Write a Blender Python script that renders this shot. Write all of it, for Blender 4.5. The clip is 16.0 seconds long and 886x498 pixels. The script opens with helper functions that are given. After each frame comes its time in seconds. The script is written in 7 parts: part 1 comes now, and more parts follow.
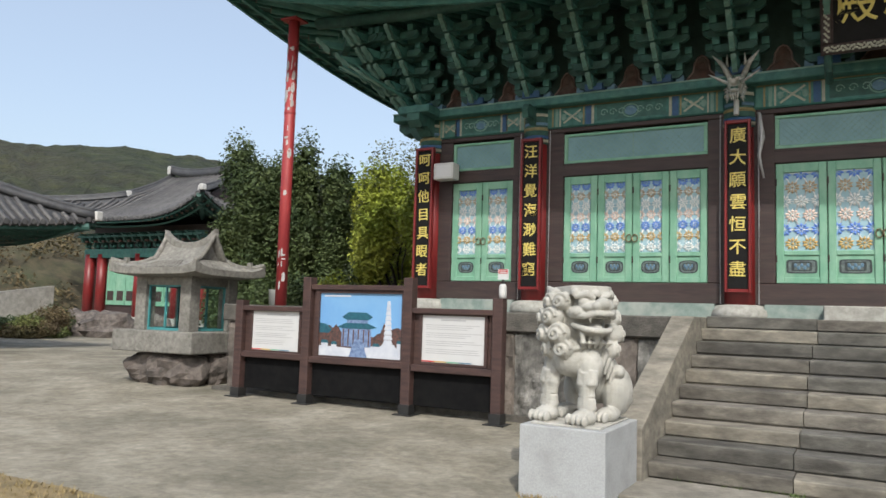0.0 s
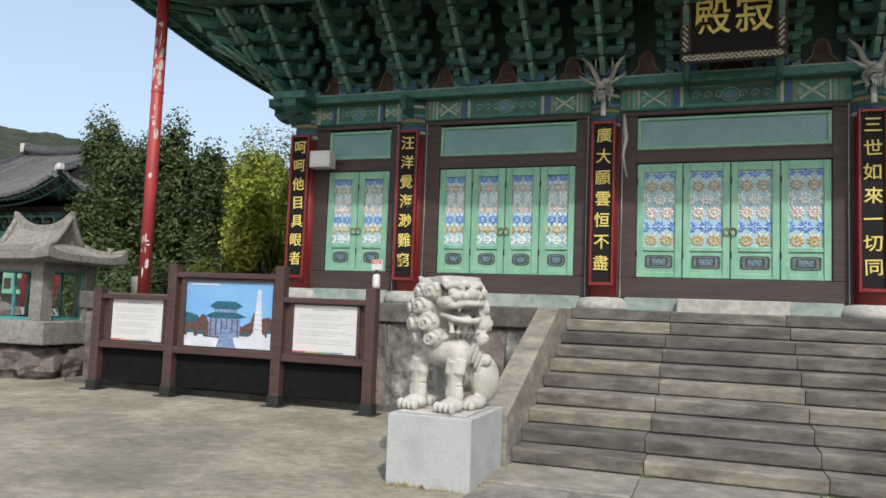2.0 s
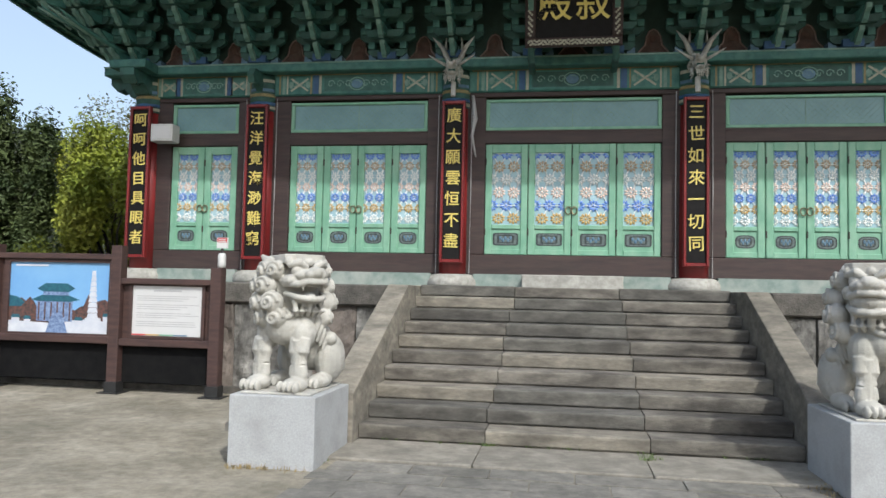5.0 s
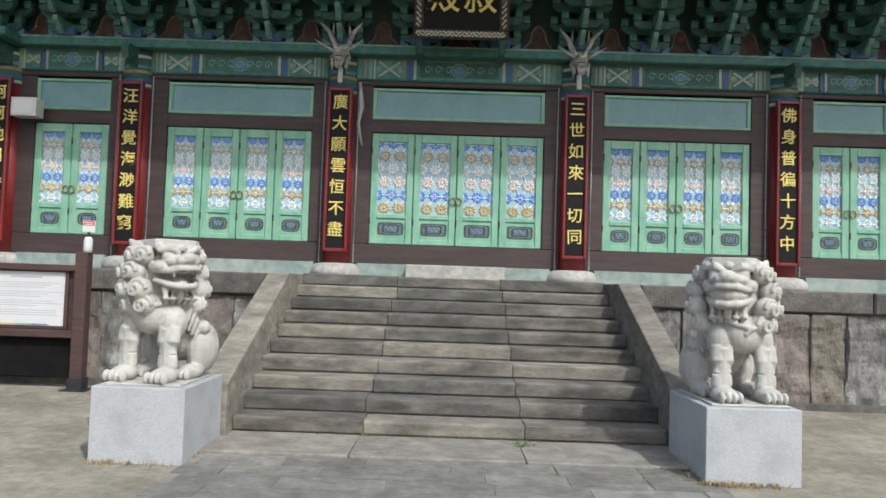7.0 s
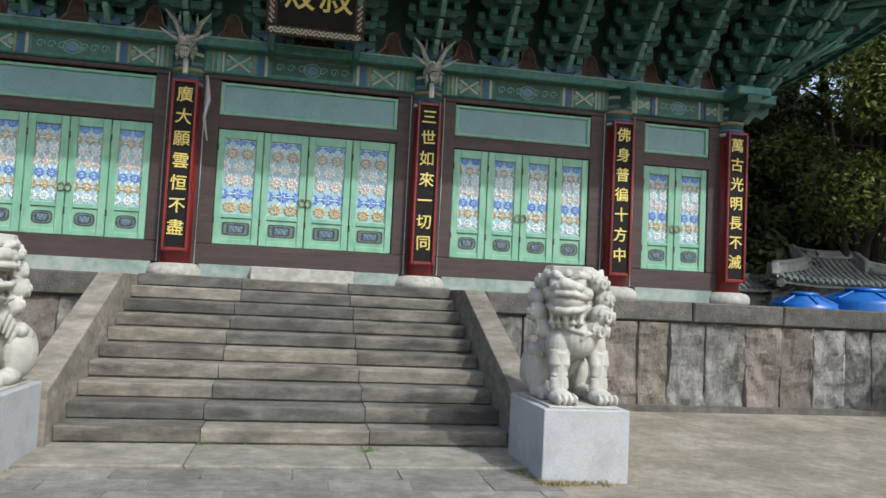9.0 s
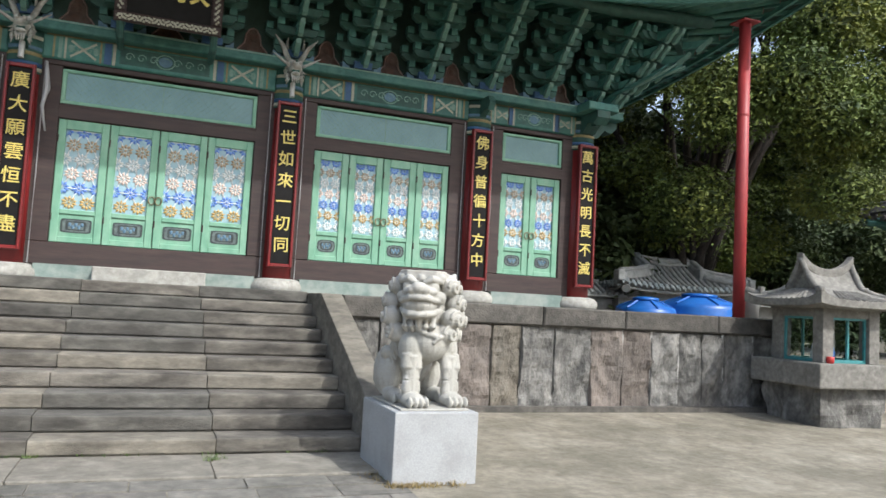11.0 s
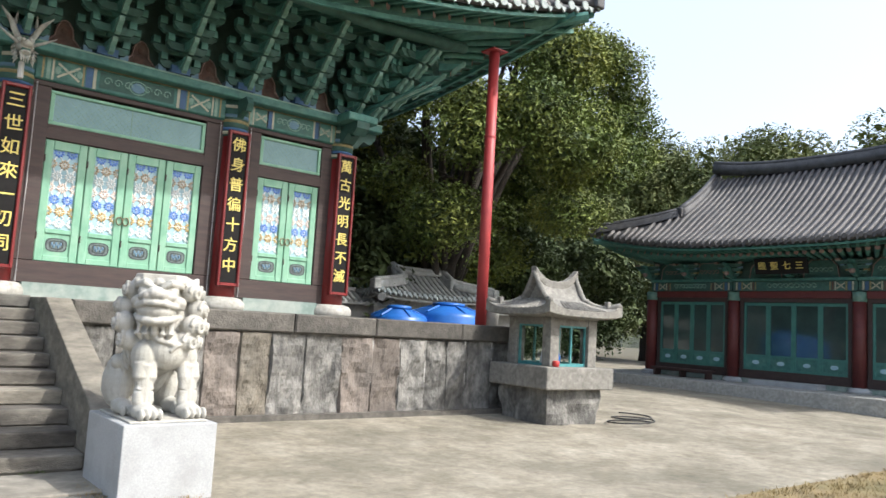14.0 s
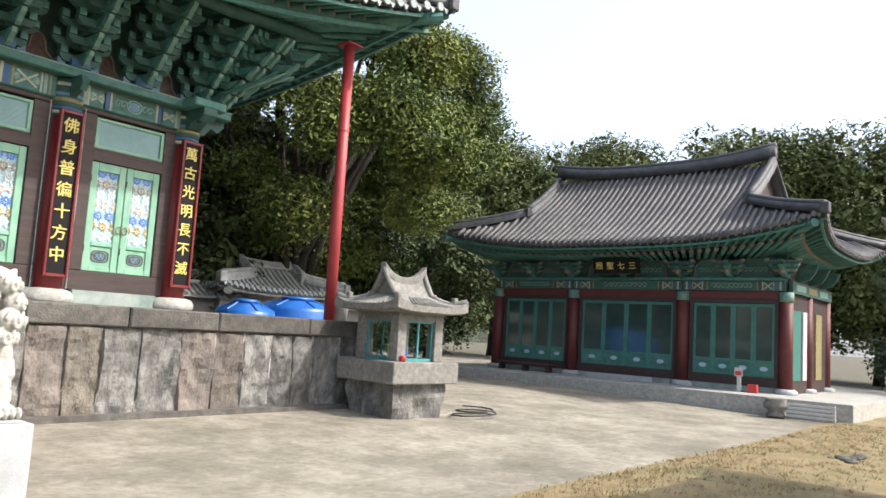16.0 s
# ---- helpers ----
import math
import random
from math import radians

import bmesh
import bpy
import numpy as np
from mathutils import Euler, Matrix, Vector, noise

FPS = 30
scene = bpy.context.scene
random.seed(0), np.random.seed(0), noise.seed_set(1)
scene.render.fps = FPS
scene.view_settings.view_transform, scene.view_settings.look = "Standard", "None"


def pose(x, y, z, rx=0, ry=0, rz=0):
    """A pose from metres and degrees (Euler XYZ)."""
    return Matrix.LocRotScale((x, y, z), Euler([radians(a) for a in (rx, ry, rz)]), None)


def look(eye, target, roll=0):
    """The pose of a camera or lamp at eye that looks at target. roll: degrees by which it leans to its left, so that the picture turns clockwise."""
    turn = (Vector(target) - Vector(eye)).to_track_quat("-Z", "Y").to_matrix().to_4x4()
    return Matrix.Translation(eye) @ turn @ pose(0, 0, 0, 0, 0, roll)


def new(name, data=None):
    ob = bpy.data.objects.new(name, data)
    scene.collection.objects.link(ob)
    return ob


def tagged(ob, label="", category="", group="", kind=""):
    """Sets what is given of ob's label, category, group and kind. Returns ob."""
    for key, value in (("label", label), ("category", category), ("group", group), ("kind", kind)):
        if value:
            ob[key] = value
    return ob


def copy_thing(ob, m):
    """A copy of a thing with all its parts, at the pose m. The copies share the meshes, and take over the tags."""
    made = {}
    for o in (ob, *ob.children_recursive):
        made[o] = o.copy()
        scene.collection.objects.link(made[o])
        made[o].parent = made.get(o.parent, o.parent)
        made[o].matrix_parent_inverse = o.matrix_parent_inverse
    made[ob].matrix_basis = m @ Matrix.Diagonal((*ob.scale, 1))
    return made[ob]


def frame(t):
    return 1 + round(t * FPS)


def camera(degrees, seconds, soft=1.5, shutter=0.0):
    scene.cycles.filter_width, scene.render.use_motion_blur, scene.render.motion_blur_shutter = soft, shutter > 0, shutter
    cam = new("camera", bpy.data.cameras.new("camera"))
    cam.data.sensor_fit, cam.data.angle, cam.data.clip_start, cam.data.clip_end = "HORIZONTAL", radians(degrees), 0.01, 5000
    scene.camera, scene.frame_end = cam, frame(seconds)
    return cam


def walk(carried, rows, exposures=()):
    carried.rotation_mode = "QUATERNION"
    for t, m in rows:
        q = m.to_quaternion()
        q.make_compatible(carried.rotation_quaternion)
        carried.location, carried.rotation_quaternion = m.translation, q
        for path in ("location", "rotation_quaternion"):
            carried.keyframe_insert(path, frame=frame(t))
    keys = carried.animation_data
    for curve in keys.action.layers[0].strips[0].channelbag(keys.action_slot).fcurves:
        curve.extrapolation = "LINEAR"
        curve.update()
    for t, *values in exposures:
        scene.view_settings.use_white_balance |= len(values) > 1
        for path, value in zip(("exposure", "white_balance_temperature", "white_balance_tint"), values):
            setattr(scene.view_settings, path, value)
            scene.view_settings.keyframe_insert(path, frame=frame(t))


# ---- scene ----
cam = camera(60.6, 16.0, 1.5, 0.28)
PATH = [
    (0, (-0.353, -13.942, 1.754), (-1.313, -12.195, 1.925), 1.8),
    (0.5, (-0.324, -13.935, 1.753), (-1.209, -12.149, 1.924), 1.8),
    (1, (-0.315, -13.937, 1.757), (-1.123, -12.115, 1.923), 1.9),
    (1.5, (-0.303, -13.927, 1.738), (-1.039, -12.075, 1.903), 2.0),
    (2, (-0.297, -13.919, 1.739), (-0.964, -12.04, 1.898), 2.2),
    (2.5, (-0.294, -13.904, 1.735), (-0.896, -12.003, 1.886), 1.8),
    (3, (-0.285, -13.899, 1.737), (-0.838, -11.982, 1.875), 1.7),
    (5.5, (-0.078, -13.904, 1.731), (-0.325, -11.922, 1.84), 1.2),
    (6, (-0.041, -13.889, 1.726), (-0.224, -11.901, 1.829), 1.3),
    (6.5, (-0.012, -13.883, 1.727), (-0.132, -11.889, 1.826), 1.8),
    (7, (-0.045, -13.856, 1.725), (-0.067, -11.859, 1.821), 1.9),
    (7.5, (-0.075, -13.826, 1.722), (0.018, -11.83, 1.814), 2.2),
    (8, (-0.084, -13.831, 1.727), (0.094, -11.841, 1.834), 2.6),
    (8.5, (-0.083, -13.824, 1.728), (0.196, -11.847, 1.845), 2.8),
    (9, (-0.048, -13.819, 1.717), (0.324, -11.858, 1.842), 2.8),
    (11.5, (0.085, -13.856, 1.726), (0.896, -12.035, 1.888), 3.1),
    (12, (0.114, -13.864, 1.72), (1.033, -12.096, 1.893), 3.1),
    (12.5, (0.125, -13.892, 1.726), (1.137, -12.176, 1.905), 3.2),
    (13, (0.137, -13.915, 1.726), (1.232, -12.252, 1.913), 3.4),
    (13.5, (0.156, -13.95, 1.724), (1.322, -12.337, 1.921), 3.4),
    (14, (0.175, -13.96, 1.728), (1.416, -12.405, 1.934), 3.3),
    (14.5, (0.173, -13.958, 1.722), (1.49, -12.468, 1.936), 2.7),
    (15, (0.196, -13.988, 1.721), (1.581, -12.561, 1.937), 3.0),
    (15.5, (0.23, -14.015, 1.727), (1.681, -12.655, 1.941), 3.0),
    (16, (0.226, -14.053, 1.74), (1.739, -12.763, 1.955), 3.5),
]
walk(cam, [(t, look(eye, target, roll)) for t, eye, target, roll in PATH],
     [(0, 0.28, 6400, 7), (3, 0.33, 6300, 7), (7, 0.39, 6100, 7), (9, 0.40, 6100, 7), (11.5, 0.75, 6200, 8), (13, 0.94, 6300, 8), (14.5, 1.12, 6450, 9), (16, 1.16, 6550, 10)])

# ---- world, sun, exposure ----
SUN = Vector((0.62, -1.0, 1.15)).normalized()
world = bpy.data.worlds.new("world")
scene.world = world
world.use_nodes = True
wn, wl = world.node_tree.nodes, world.node_tree.links
sky = wn.new("ShaderNodeTexSky")
sky.sky_type, sky.sun_disc = "NISHITA", False
sky.sun_elevation, sky.sun_rotation = math.asin(SUN.z), math.atan2(SUN.x, SUN.y)
sky.air_density, sky.dust_density, sky.ozone_density = 1.0, 4.0, 1.0
# a thin even haze lies over the whole sky
haze = wn.new("ShaderNodeMix")
haze.data_type, haze.blend_type = "RGBA", "ADD"
haze.inputs["Factor"].default_value = 1.0
haze.inputs["B"].default_value = (2.0, 2.12, 2.34, 1)
wl.new(sky.outputs[0], haze.inputs["A"])
wn["Background"].inputs[1].default_value = 0.12
wl.new(haze.outputs["Result"], wn["Background"].inputs[0])
sun = new("sun", bpy.data.lights.new("sun", "SUN"))
sun.data.energy, sun.data.angle, sun.data.color = 2.5, radians(0.6), (1.0, 0.965, 0.91)
sun.matrix_basis = look(SUN * 60, (0, 0, 0))


# ---- materials ----
def mat(name, a, b=None, scale=8.0, rough=0.7, bump=0.15, metal=0.0, stain=None, sscale=0.7, amount=0.5, rand=0.0, coat=0.0, stretch=(1, 1, 1), fine=60.0, island=False, spec=0.5, speckle=0.0):
    """Two tones by a grain, a larger stain over them, and a fine relief."""
    m = bpy.data.materials.new(name)
    m.use_nodes = True
    b = b or tuple(c * 0.72 for c in a)
    a, b, stain = (tuple(c * 0.74 for c in t) if t else t for t in (a, b, stain))
    n, l = m.node_tree.nodes, m.node_tree.links
    p = n["Principled BSDF"]
    tc, mp = n.new("ShaderNodeTexCoord"), n.new("ShaderNodeMapping")
    mp.inputs["Scale"].default_value = stretch
    l.new(tc.outputs["Object"], mp.inputs[0])
    g = n.new("ShaderNodeTexNoise")
    g.inputs["Scale"].default_value, g.inputs["Detail"].default_value, g.inputs["Roughness"].default_value = scale, 5, 0.65
    l.new(mp.outputs[0], g.inputs["Vector"])
    ramp = n.new("ShaderNodeValToRGB")
    ramp.color_ramp.elements[0].position, ramp.color_ramp.elements[0].color = 0.36, (*b, 1)
    ramp.color_ramp.elements[1].position, ramp.color_ramp.elements[1].color = 0.66, (*a, 1)
    l.new(g.outputs[0], ramp.inputs[0])
    col = ramp.outputs[0]
    if stain:
        s = n.new("ShaderNodeTexNoise")
        s.inputs["Scale"].default_value, s.inputs["Detail"].default_value, s.inputs["Roughness"].default_value = sscale, 6, 0.6
        l.new(mp.outputs[0], s.inputs["Vector"])
        r2 = n.new("ShaderNodeMapRange")
        r2.inputs[1].default_value, r2.inputs[2].default_value, r2.inputs[4].default_value = 0.45, 0.72, amount
        l.new(s.outputs[0], r2.inputs[0])
        mx = n.new("ShaderNodeMix")
        mx.data_type = "RGBA"
        l.new(r2.outputs[0], mx.inputs["Factor"])
        l.new(col, mx.inputs["A"])
        mx.inputs["B"].default_value = (*stain, 1)
        col = mx.outputs["Result"]
    if speckle:
        # coarse grit and scuffs over the larger tones
        k = n.new("ShaderNodeTexNoise")
        k.inputs["Scale"].default_value, k.inputs["Detail"].default_value, k.inputs["Roughness"].default_value = 7.0, 9, 0.78
        l.new(mp.outputs[0], k.inputs["Vector"])
        kr = n.new("ShaderNodeMapRange")
        kr.inputs[1].default_value, kr.inputs[2].default_value = 0.33, 0.67
        kr.inputs[3].default_value, kr.inputs[4].default_value = 1 - speckle, 1 + speckle
        l.new(k.outputs[0], kr.inputs[0])
        kh = n.new("ShaderNodeHueSaturation")
        l.new(kr.outputs[0], kh.inputs["Value"])
        l.new(col, kh.inputs["Color"])
        col = kh.outputs[0]
    if rand or island:
        if island:
            src = n.new("ShaderNodeNewGeometry").outputs["Random Per Island"]
        else:
            src = n.new("ShaderNodeObjectInfo").outputs["Random"]
        mr = n.new("ShaderNodeMapRange")
        mr.inputs[3].default_value, mr.inputs[4].default_value = 1 - (rand or 0.3), 1 + (rand or 0.3)
        l.new(src, mr.inputs[0])
        hv = n.new("ShaderNodeHueSaturation")
        l.new(mr.outputs[0], hv.inputs["Value"])
        l.new(col, hv.inputs["Color"])
        col = hv.outputs[0]
    l.new(col, p.inputs["Base Color"])
    p.inputs["Roughness"].default_value, p.inputs["Metallic"].default_value = rough, metal
    p.inputs["Coat Weight"].default_value = coat
    p.inputs["Specular IOR Level"].default_value = spec
    if bump:
        f = n.new("ShaderNodeTexNoise")
        f.inputs["Scale"].default_value, f.inputs["Detail"].default_value = fine, 4
        l.new(mp.outputs[0], f.inputs["Vector"])
        ad = n.new("ShaderNodeMath")
        l.new(f.outputs[0], ad.inputs[0])
        l.new(g.outputs[0], ad.inputs[1])
        bp = n.new("ShaderNodeBump")
        bp.inputs["Strength"].default_value, bp.inputs["Distance"].default_value = bump, 0.02
        l.new(ad.outputs[0], bp.inputs["Height"])
        l.new(bp.outputs[0], p.inputs["Normal"])
    return m


def glass(name, tint, rough=0.03):
    m = bpy.data.materials.new(name)
    m.use_nodes = True
    p = m.node_tree.nodes["Principled BSDF"]
    p.inputs["Base Color"].default_value = (*tint, 1)
    p.inputs["Roughness"].default_value, p.inputs["Transmission Weight"].default_value, p.inputs["IOR"].default_value = rough, 1.0, 1.08
    return m


CONCRETE = mat("concrete", (0.42, 0.382, 0.305), (0.255, 0.228, 0.172), 1.3, 0.9, 0.5, stain=(0.15, 0.138, 0.10), sscale=0.42, amount=0.85, fine=55, speckle=0.32)
PAVING = mat("grey_paving", (0.30, 0.285, 0.25), (0.18, 0.172, 0.155), 5, 0.9, 0.3, stain=(0.09, 0.09, 0.075), sscale=1.3, amount=0.6, rand=0.16, speckle=0.22)
STEP = mat("step_granite", (0.285, 0.262, 0.222), (0.135, 0.124, 0.106), 4, 0.88, 0.4, stain=(0.042, 0.036, 0.032), sscale=2.3, amount=0.95, rand=0.2, stretch=(0.6, 1, 1.6), speckle=0.22)
SLAB = mat("split_stone", (0.305, 0.295, 0.272), (0.115, 0.112, 0.104), 3.5, 0.92, 1.0, stain=(0.075, 0.072, 0.067), sscale=1.7, amount=0.75, rand=0.25, stretch=(1.1, 1.1, 0.75), fine=22, speckle=0.22)
CAPSTONE = mat("cap_stone", (0.17, 0.155, 0.135), (0.085, 0.08, 0.07), 5, 0.92, 0.7, stain=(0.05, 0.047, 0.042), sscale=1.1, amount=0.7, rand=0.18, fine=35, speckle=0.22)
GRANITE = mat("pale_granite", (0.54, 0.555, 0.565), (0.43, 0.445, 0.455), 60, 0.75, 0.12, stain=(0.33, 0.335, 0.33), sscale=3.2, amount=0.65, fine=160)
LIONSTONE = mat("weathered_white_granite", (0.66, 0.645, 0.60), (0.46, 0.445, 0.395), 9, 0.8, 0.3, stain=(0.27, 0.27, 0.23), sscale=4.5, amount=0.6, fine=80)
BASESTONE = mat("column_base_stone", (0.58, 0.565, 0.52), (0.38, 0.37, 0.33), 10, 0.85, 0.3, stain=(0.25, 0.27, 0.24), sscale=3, amount=0.5)
PLINTH = mat("mossy_green_plinth", (0.36, 0.44, 0.40), (0.22, 0.30, 0.27), 4, 0.8, 0.2, stain=(0.47, 0.48, 0.44), sscale=2.0, amount=0.7)
BROWN = mat("dark_brown_paint", (0.066, 0.038, 0.034), (0.038, 0.024, 0.023), 5, 0.62, 0.12, stain=(0.10, 0.075, 0.06), sscale=2.2, amount=0.35, stretch=(0.4, 1, 3))
RED = mat("oxblood_red_paint", (0.29, 0.020, 0.020), (0.19, 0.016, 0.017), 4, 0.42, 0.06, stain=(0.13, 0.018, 0.018), sscale=2.0, amount=0.5, stretch=(2, 2, 0.4))
POLERED = mat("chalky_red_pole_paint", (0.47, 0.055, 0.055), (0.36, 0.04, 0.045), 3, 0.5, 0.08, stain=(0.66, 0.55, 0.52), sscale=3.0, amount=0.0, stretch=(1, 1, 0.6))
FLAKE = mat("bare_flaked_patch", (0.62, 0.60, 0.58), (0.42, 0.40, 0.40), 20, 0.7, 0.2)
JADE = mat("pale_jade_green_paint", (0.28, 0.55, 0.385), (0.20, 0.44, 0.30), 5, 0.55, 0.08, stain=(0.36, 0.56, 0.42), sscale=2.5, amount=0.5, stretch=(1, 1, 0.5))
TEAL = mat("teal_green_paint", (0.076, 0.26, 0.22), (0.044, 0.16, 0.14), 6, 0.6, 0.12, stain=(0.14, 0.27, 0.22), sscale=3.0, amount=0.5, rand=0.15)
TEALDARK = mat("deep_green_paint", (0.052, 0.16, 0.13), (0.03, 0.095, 0.08), 7, 0.65, 0.12, stain=(0.08, 0.14, 0.12), sscale=4.0, amount=0.45, rand=0.2)
TEALPALE = mat("faded_green_edge_paint", (0.27, 0.44, 0.37), (0.16, 0.31, 0.25), 9, 0.6, 0.12, stain=(0.32, 0.42, 0.37), sscale=5.0, amount=0.5)
TONGUEGREEN = mat("dulled_green_tongue_paint", (0.17, 0.33, 0.27), (0.10, 0.22, 0.18), 9, 0.6, 0.12, stain=(0.30, 0.40, 0.35), sscale=7.0, amount=0.5)
BLUE = mat("painted_cobalt_blue", (0.05, 0.14, 0.30), (0.04, 0.10, 0.21), 9, 0.6, 0.1)
SKYBLUE = mat("painted_pale_blue", (0.16, 0.29, 0.40), (0.10, 0.2, 0.3), 9, 0.6, 0.1)
OCHRE = mat("painted_ochre", (0.38, 0.32, 0.15), (0.25, 0.21, 0.10), 9, 0.6, 0.1)
CREAM = mat("painted_cream", (0.55, 0.54, 0.42), (0.42, 0.42, 0.33), 9, 0.6, 0.1)
RUST = mat("faded_terracotta_painting", (0.14, 0.068, 0.05), (0.07, 0.042, 0.036), 6, 0.75, 0.15, stain=(0.17, 0.14, 0.11), sscale=5, amount=0.6)
# boards under the eaves: part of their shade is put into this dark green
SHADOWBOARD = mat("shaded_soffit_tone", (0.05, 0.11, 0.09), (0.032, 0.07, 0.06), 5, 0.75, 0.1)
PANELGREY = mat("carved_panel_paint", (0.20, 0.26, 0.24), (0.09, 0.11, 0.12), 14, 0.6, 0.2)
CARVEGREY = mat("dark_carving_paint", (0.055, 0.075, 0.075), (0.03, 0.04, 0.042), 14, 0.6, 0.15)
PAPER = mat("white_window_paper", (0.50, 0.72, 0.80), (0.38, 0.60, 0.70), 6, 0.6, 0.0)
PETALWHITE = mat("white_lattice_paint", (1.05, 1.07, 1.05), (0.92, 0.97, 0.95), 20, 0.55, 0.05)
PETALBLUE = mat("blue_flower_paint", (0.20, 0.38, 0.95), (0.14, 0.29, 0.80), 20, 0.55, 0.05)
PETALGOLD = mat("yellow_flower_paint", (0.80, 0.56, 0.20), (0.62, 0.42, 0.15), 20, 0.55, 0.05)
PETALPINK = mat("pink_flower_paint", (0.98, 0.82, 0.72), (0.88, 0.64, 0.54), 20, 0.55, 0.05)
PETALTAN = mat("tan_flower_paint", (0.66, 0.53, 0.36), (0.52, 0.40, 0.26), 20, 0.55, 0.05)
TRANSOM = mat("grey_green_window_mesh", (0.24, 0.42, 0.45), (0.19, 0.35, 0.37), 2, 0.45, 0.05, fine=220)
BLACK = mat("black_lacquer", (0.010, 0.009, 0.009), (0.015, 0.014, 0.014), 9, 0.7, 0.05, spec=0.2)
GOLD = mat("yellow_gold_lettering", (1.0, 0.84, 0.24), (0.86, 0.68, 0.16), 15, 0.45, 0.05)
TILE = mat("grey_roof_tile", (0.135, 0.13, 0.13), (0.075, 0.073, 0.075), 5, 0.6, 0.3, stain=(0.21, 0.20, 0.19), sscale=0.9, amount=0.5, island=True, rand=0.18)
TILEDARK = mat("dark_ridge_tile", (0.075, 0.078, 0.085), (0.04, 0.04, 0.045), 6, 0.6, 0.3, stain=(0.14, 0.14, 0.14), sscale=2, amount=0.4)
PLASTER = mat("white_ridge_plaster", (0.75, 0.74, 0.72), (0.55, 0.54, 0.52), 8, 0.8, 0.2)
BOARDWOOD = mat("dark_brown_board_timber", (0.095, 0.05, 0.042), (0.055, 0.03, 0.027), 5, 0.6, 0.15, stretch=(0.5, 1, 3))
SHEETWHITE = mat("white_printed_sheet", (0.76, 0.76, 0.76), (0.71, 0.71, 0.71), 3, 0.45, 0.0)
INK = mat("grey_print", (0.55, 0.55, 0.56), (0.48, 0.48, 0.49), 20, 0.6, 0.0)
LANTERNSTONE = mat("weathered_lantern_granite", (0.33, 0.317, 0.285), (0.20, 0.192, 0.172), 12, 0.88, 0.35, stain=(0.15, 0.14, 0.12), sscale=2.2, amount=0.55, fine=90, speckle=0.22)
ROCK = mat("rough_brown_boulder", (0.20, 0.165, 0.145), (0.075, 0.065, 0.058), 4, 0.92, 0.9, stain=(0.30, 0.27, 0.25), sscale=2, amount=0.4, fine=20)
BLUEPLASTIC = mat("blue_plastic", (0.022, 0.17, 0.60), (0.018, 0.13, 0.48), 5, 0.38, 0.03)
SOIL = mat("dry_grass_soil", (0.36, 0.27, 0.135), (0.22, 0.165, 0.085), 2.5, 0.95, 0.6, stain=(0.19, 0.19, 0.075), sscale=0.6, amount=0.6, fine=45)
EARTH = mat("brown_earth", (0.17, 0.14, 0.09), (0.10, 0.09, 0.06), 1.5, 0.95, 0.5, stain=(0.08, 0.1, 0.04), sscale=0.3, amount=0.6)
BARK = mat("tree_bark", (0.06, 0.048, 0.038), (0.03, 0.025, 0.02), 6, 0.95, 0.6, stretch=(2, 2, 0.5))
WHITEPAINT = mat("white_enamel", (0.72, 0.72, 0.70), (0.62, 0.62, 0.6), 10, 0.4, 0.03)
RUBBER = mat("black_rubber", (0.03, 0.03, 0.03), (0.02, 0.02, 0.02), 10, 0.5, 0.05)
BRASS = mat("aged_brass", (0.36, 0.28, 0.17), (0.2, 0.16, 0.1), 15, 0.4, 0.1, metal=0.8)
WINDOWGLASS = glass("window_glass", (0.93, 0.98, 0.97))
SIGNRED = mat("red_label", (0.68, 0.06, 0.05), (0.6, 0.05, 0.05), 8, 0.5, 0.0)
CABLEGREY = mat("grey_cable_sheath", (0.5, 0.5, 0.5), (0.4, 0.4, 0.4), 8, 0.5, 0.0)


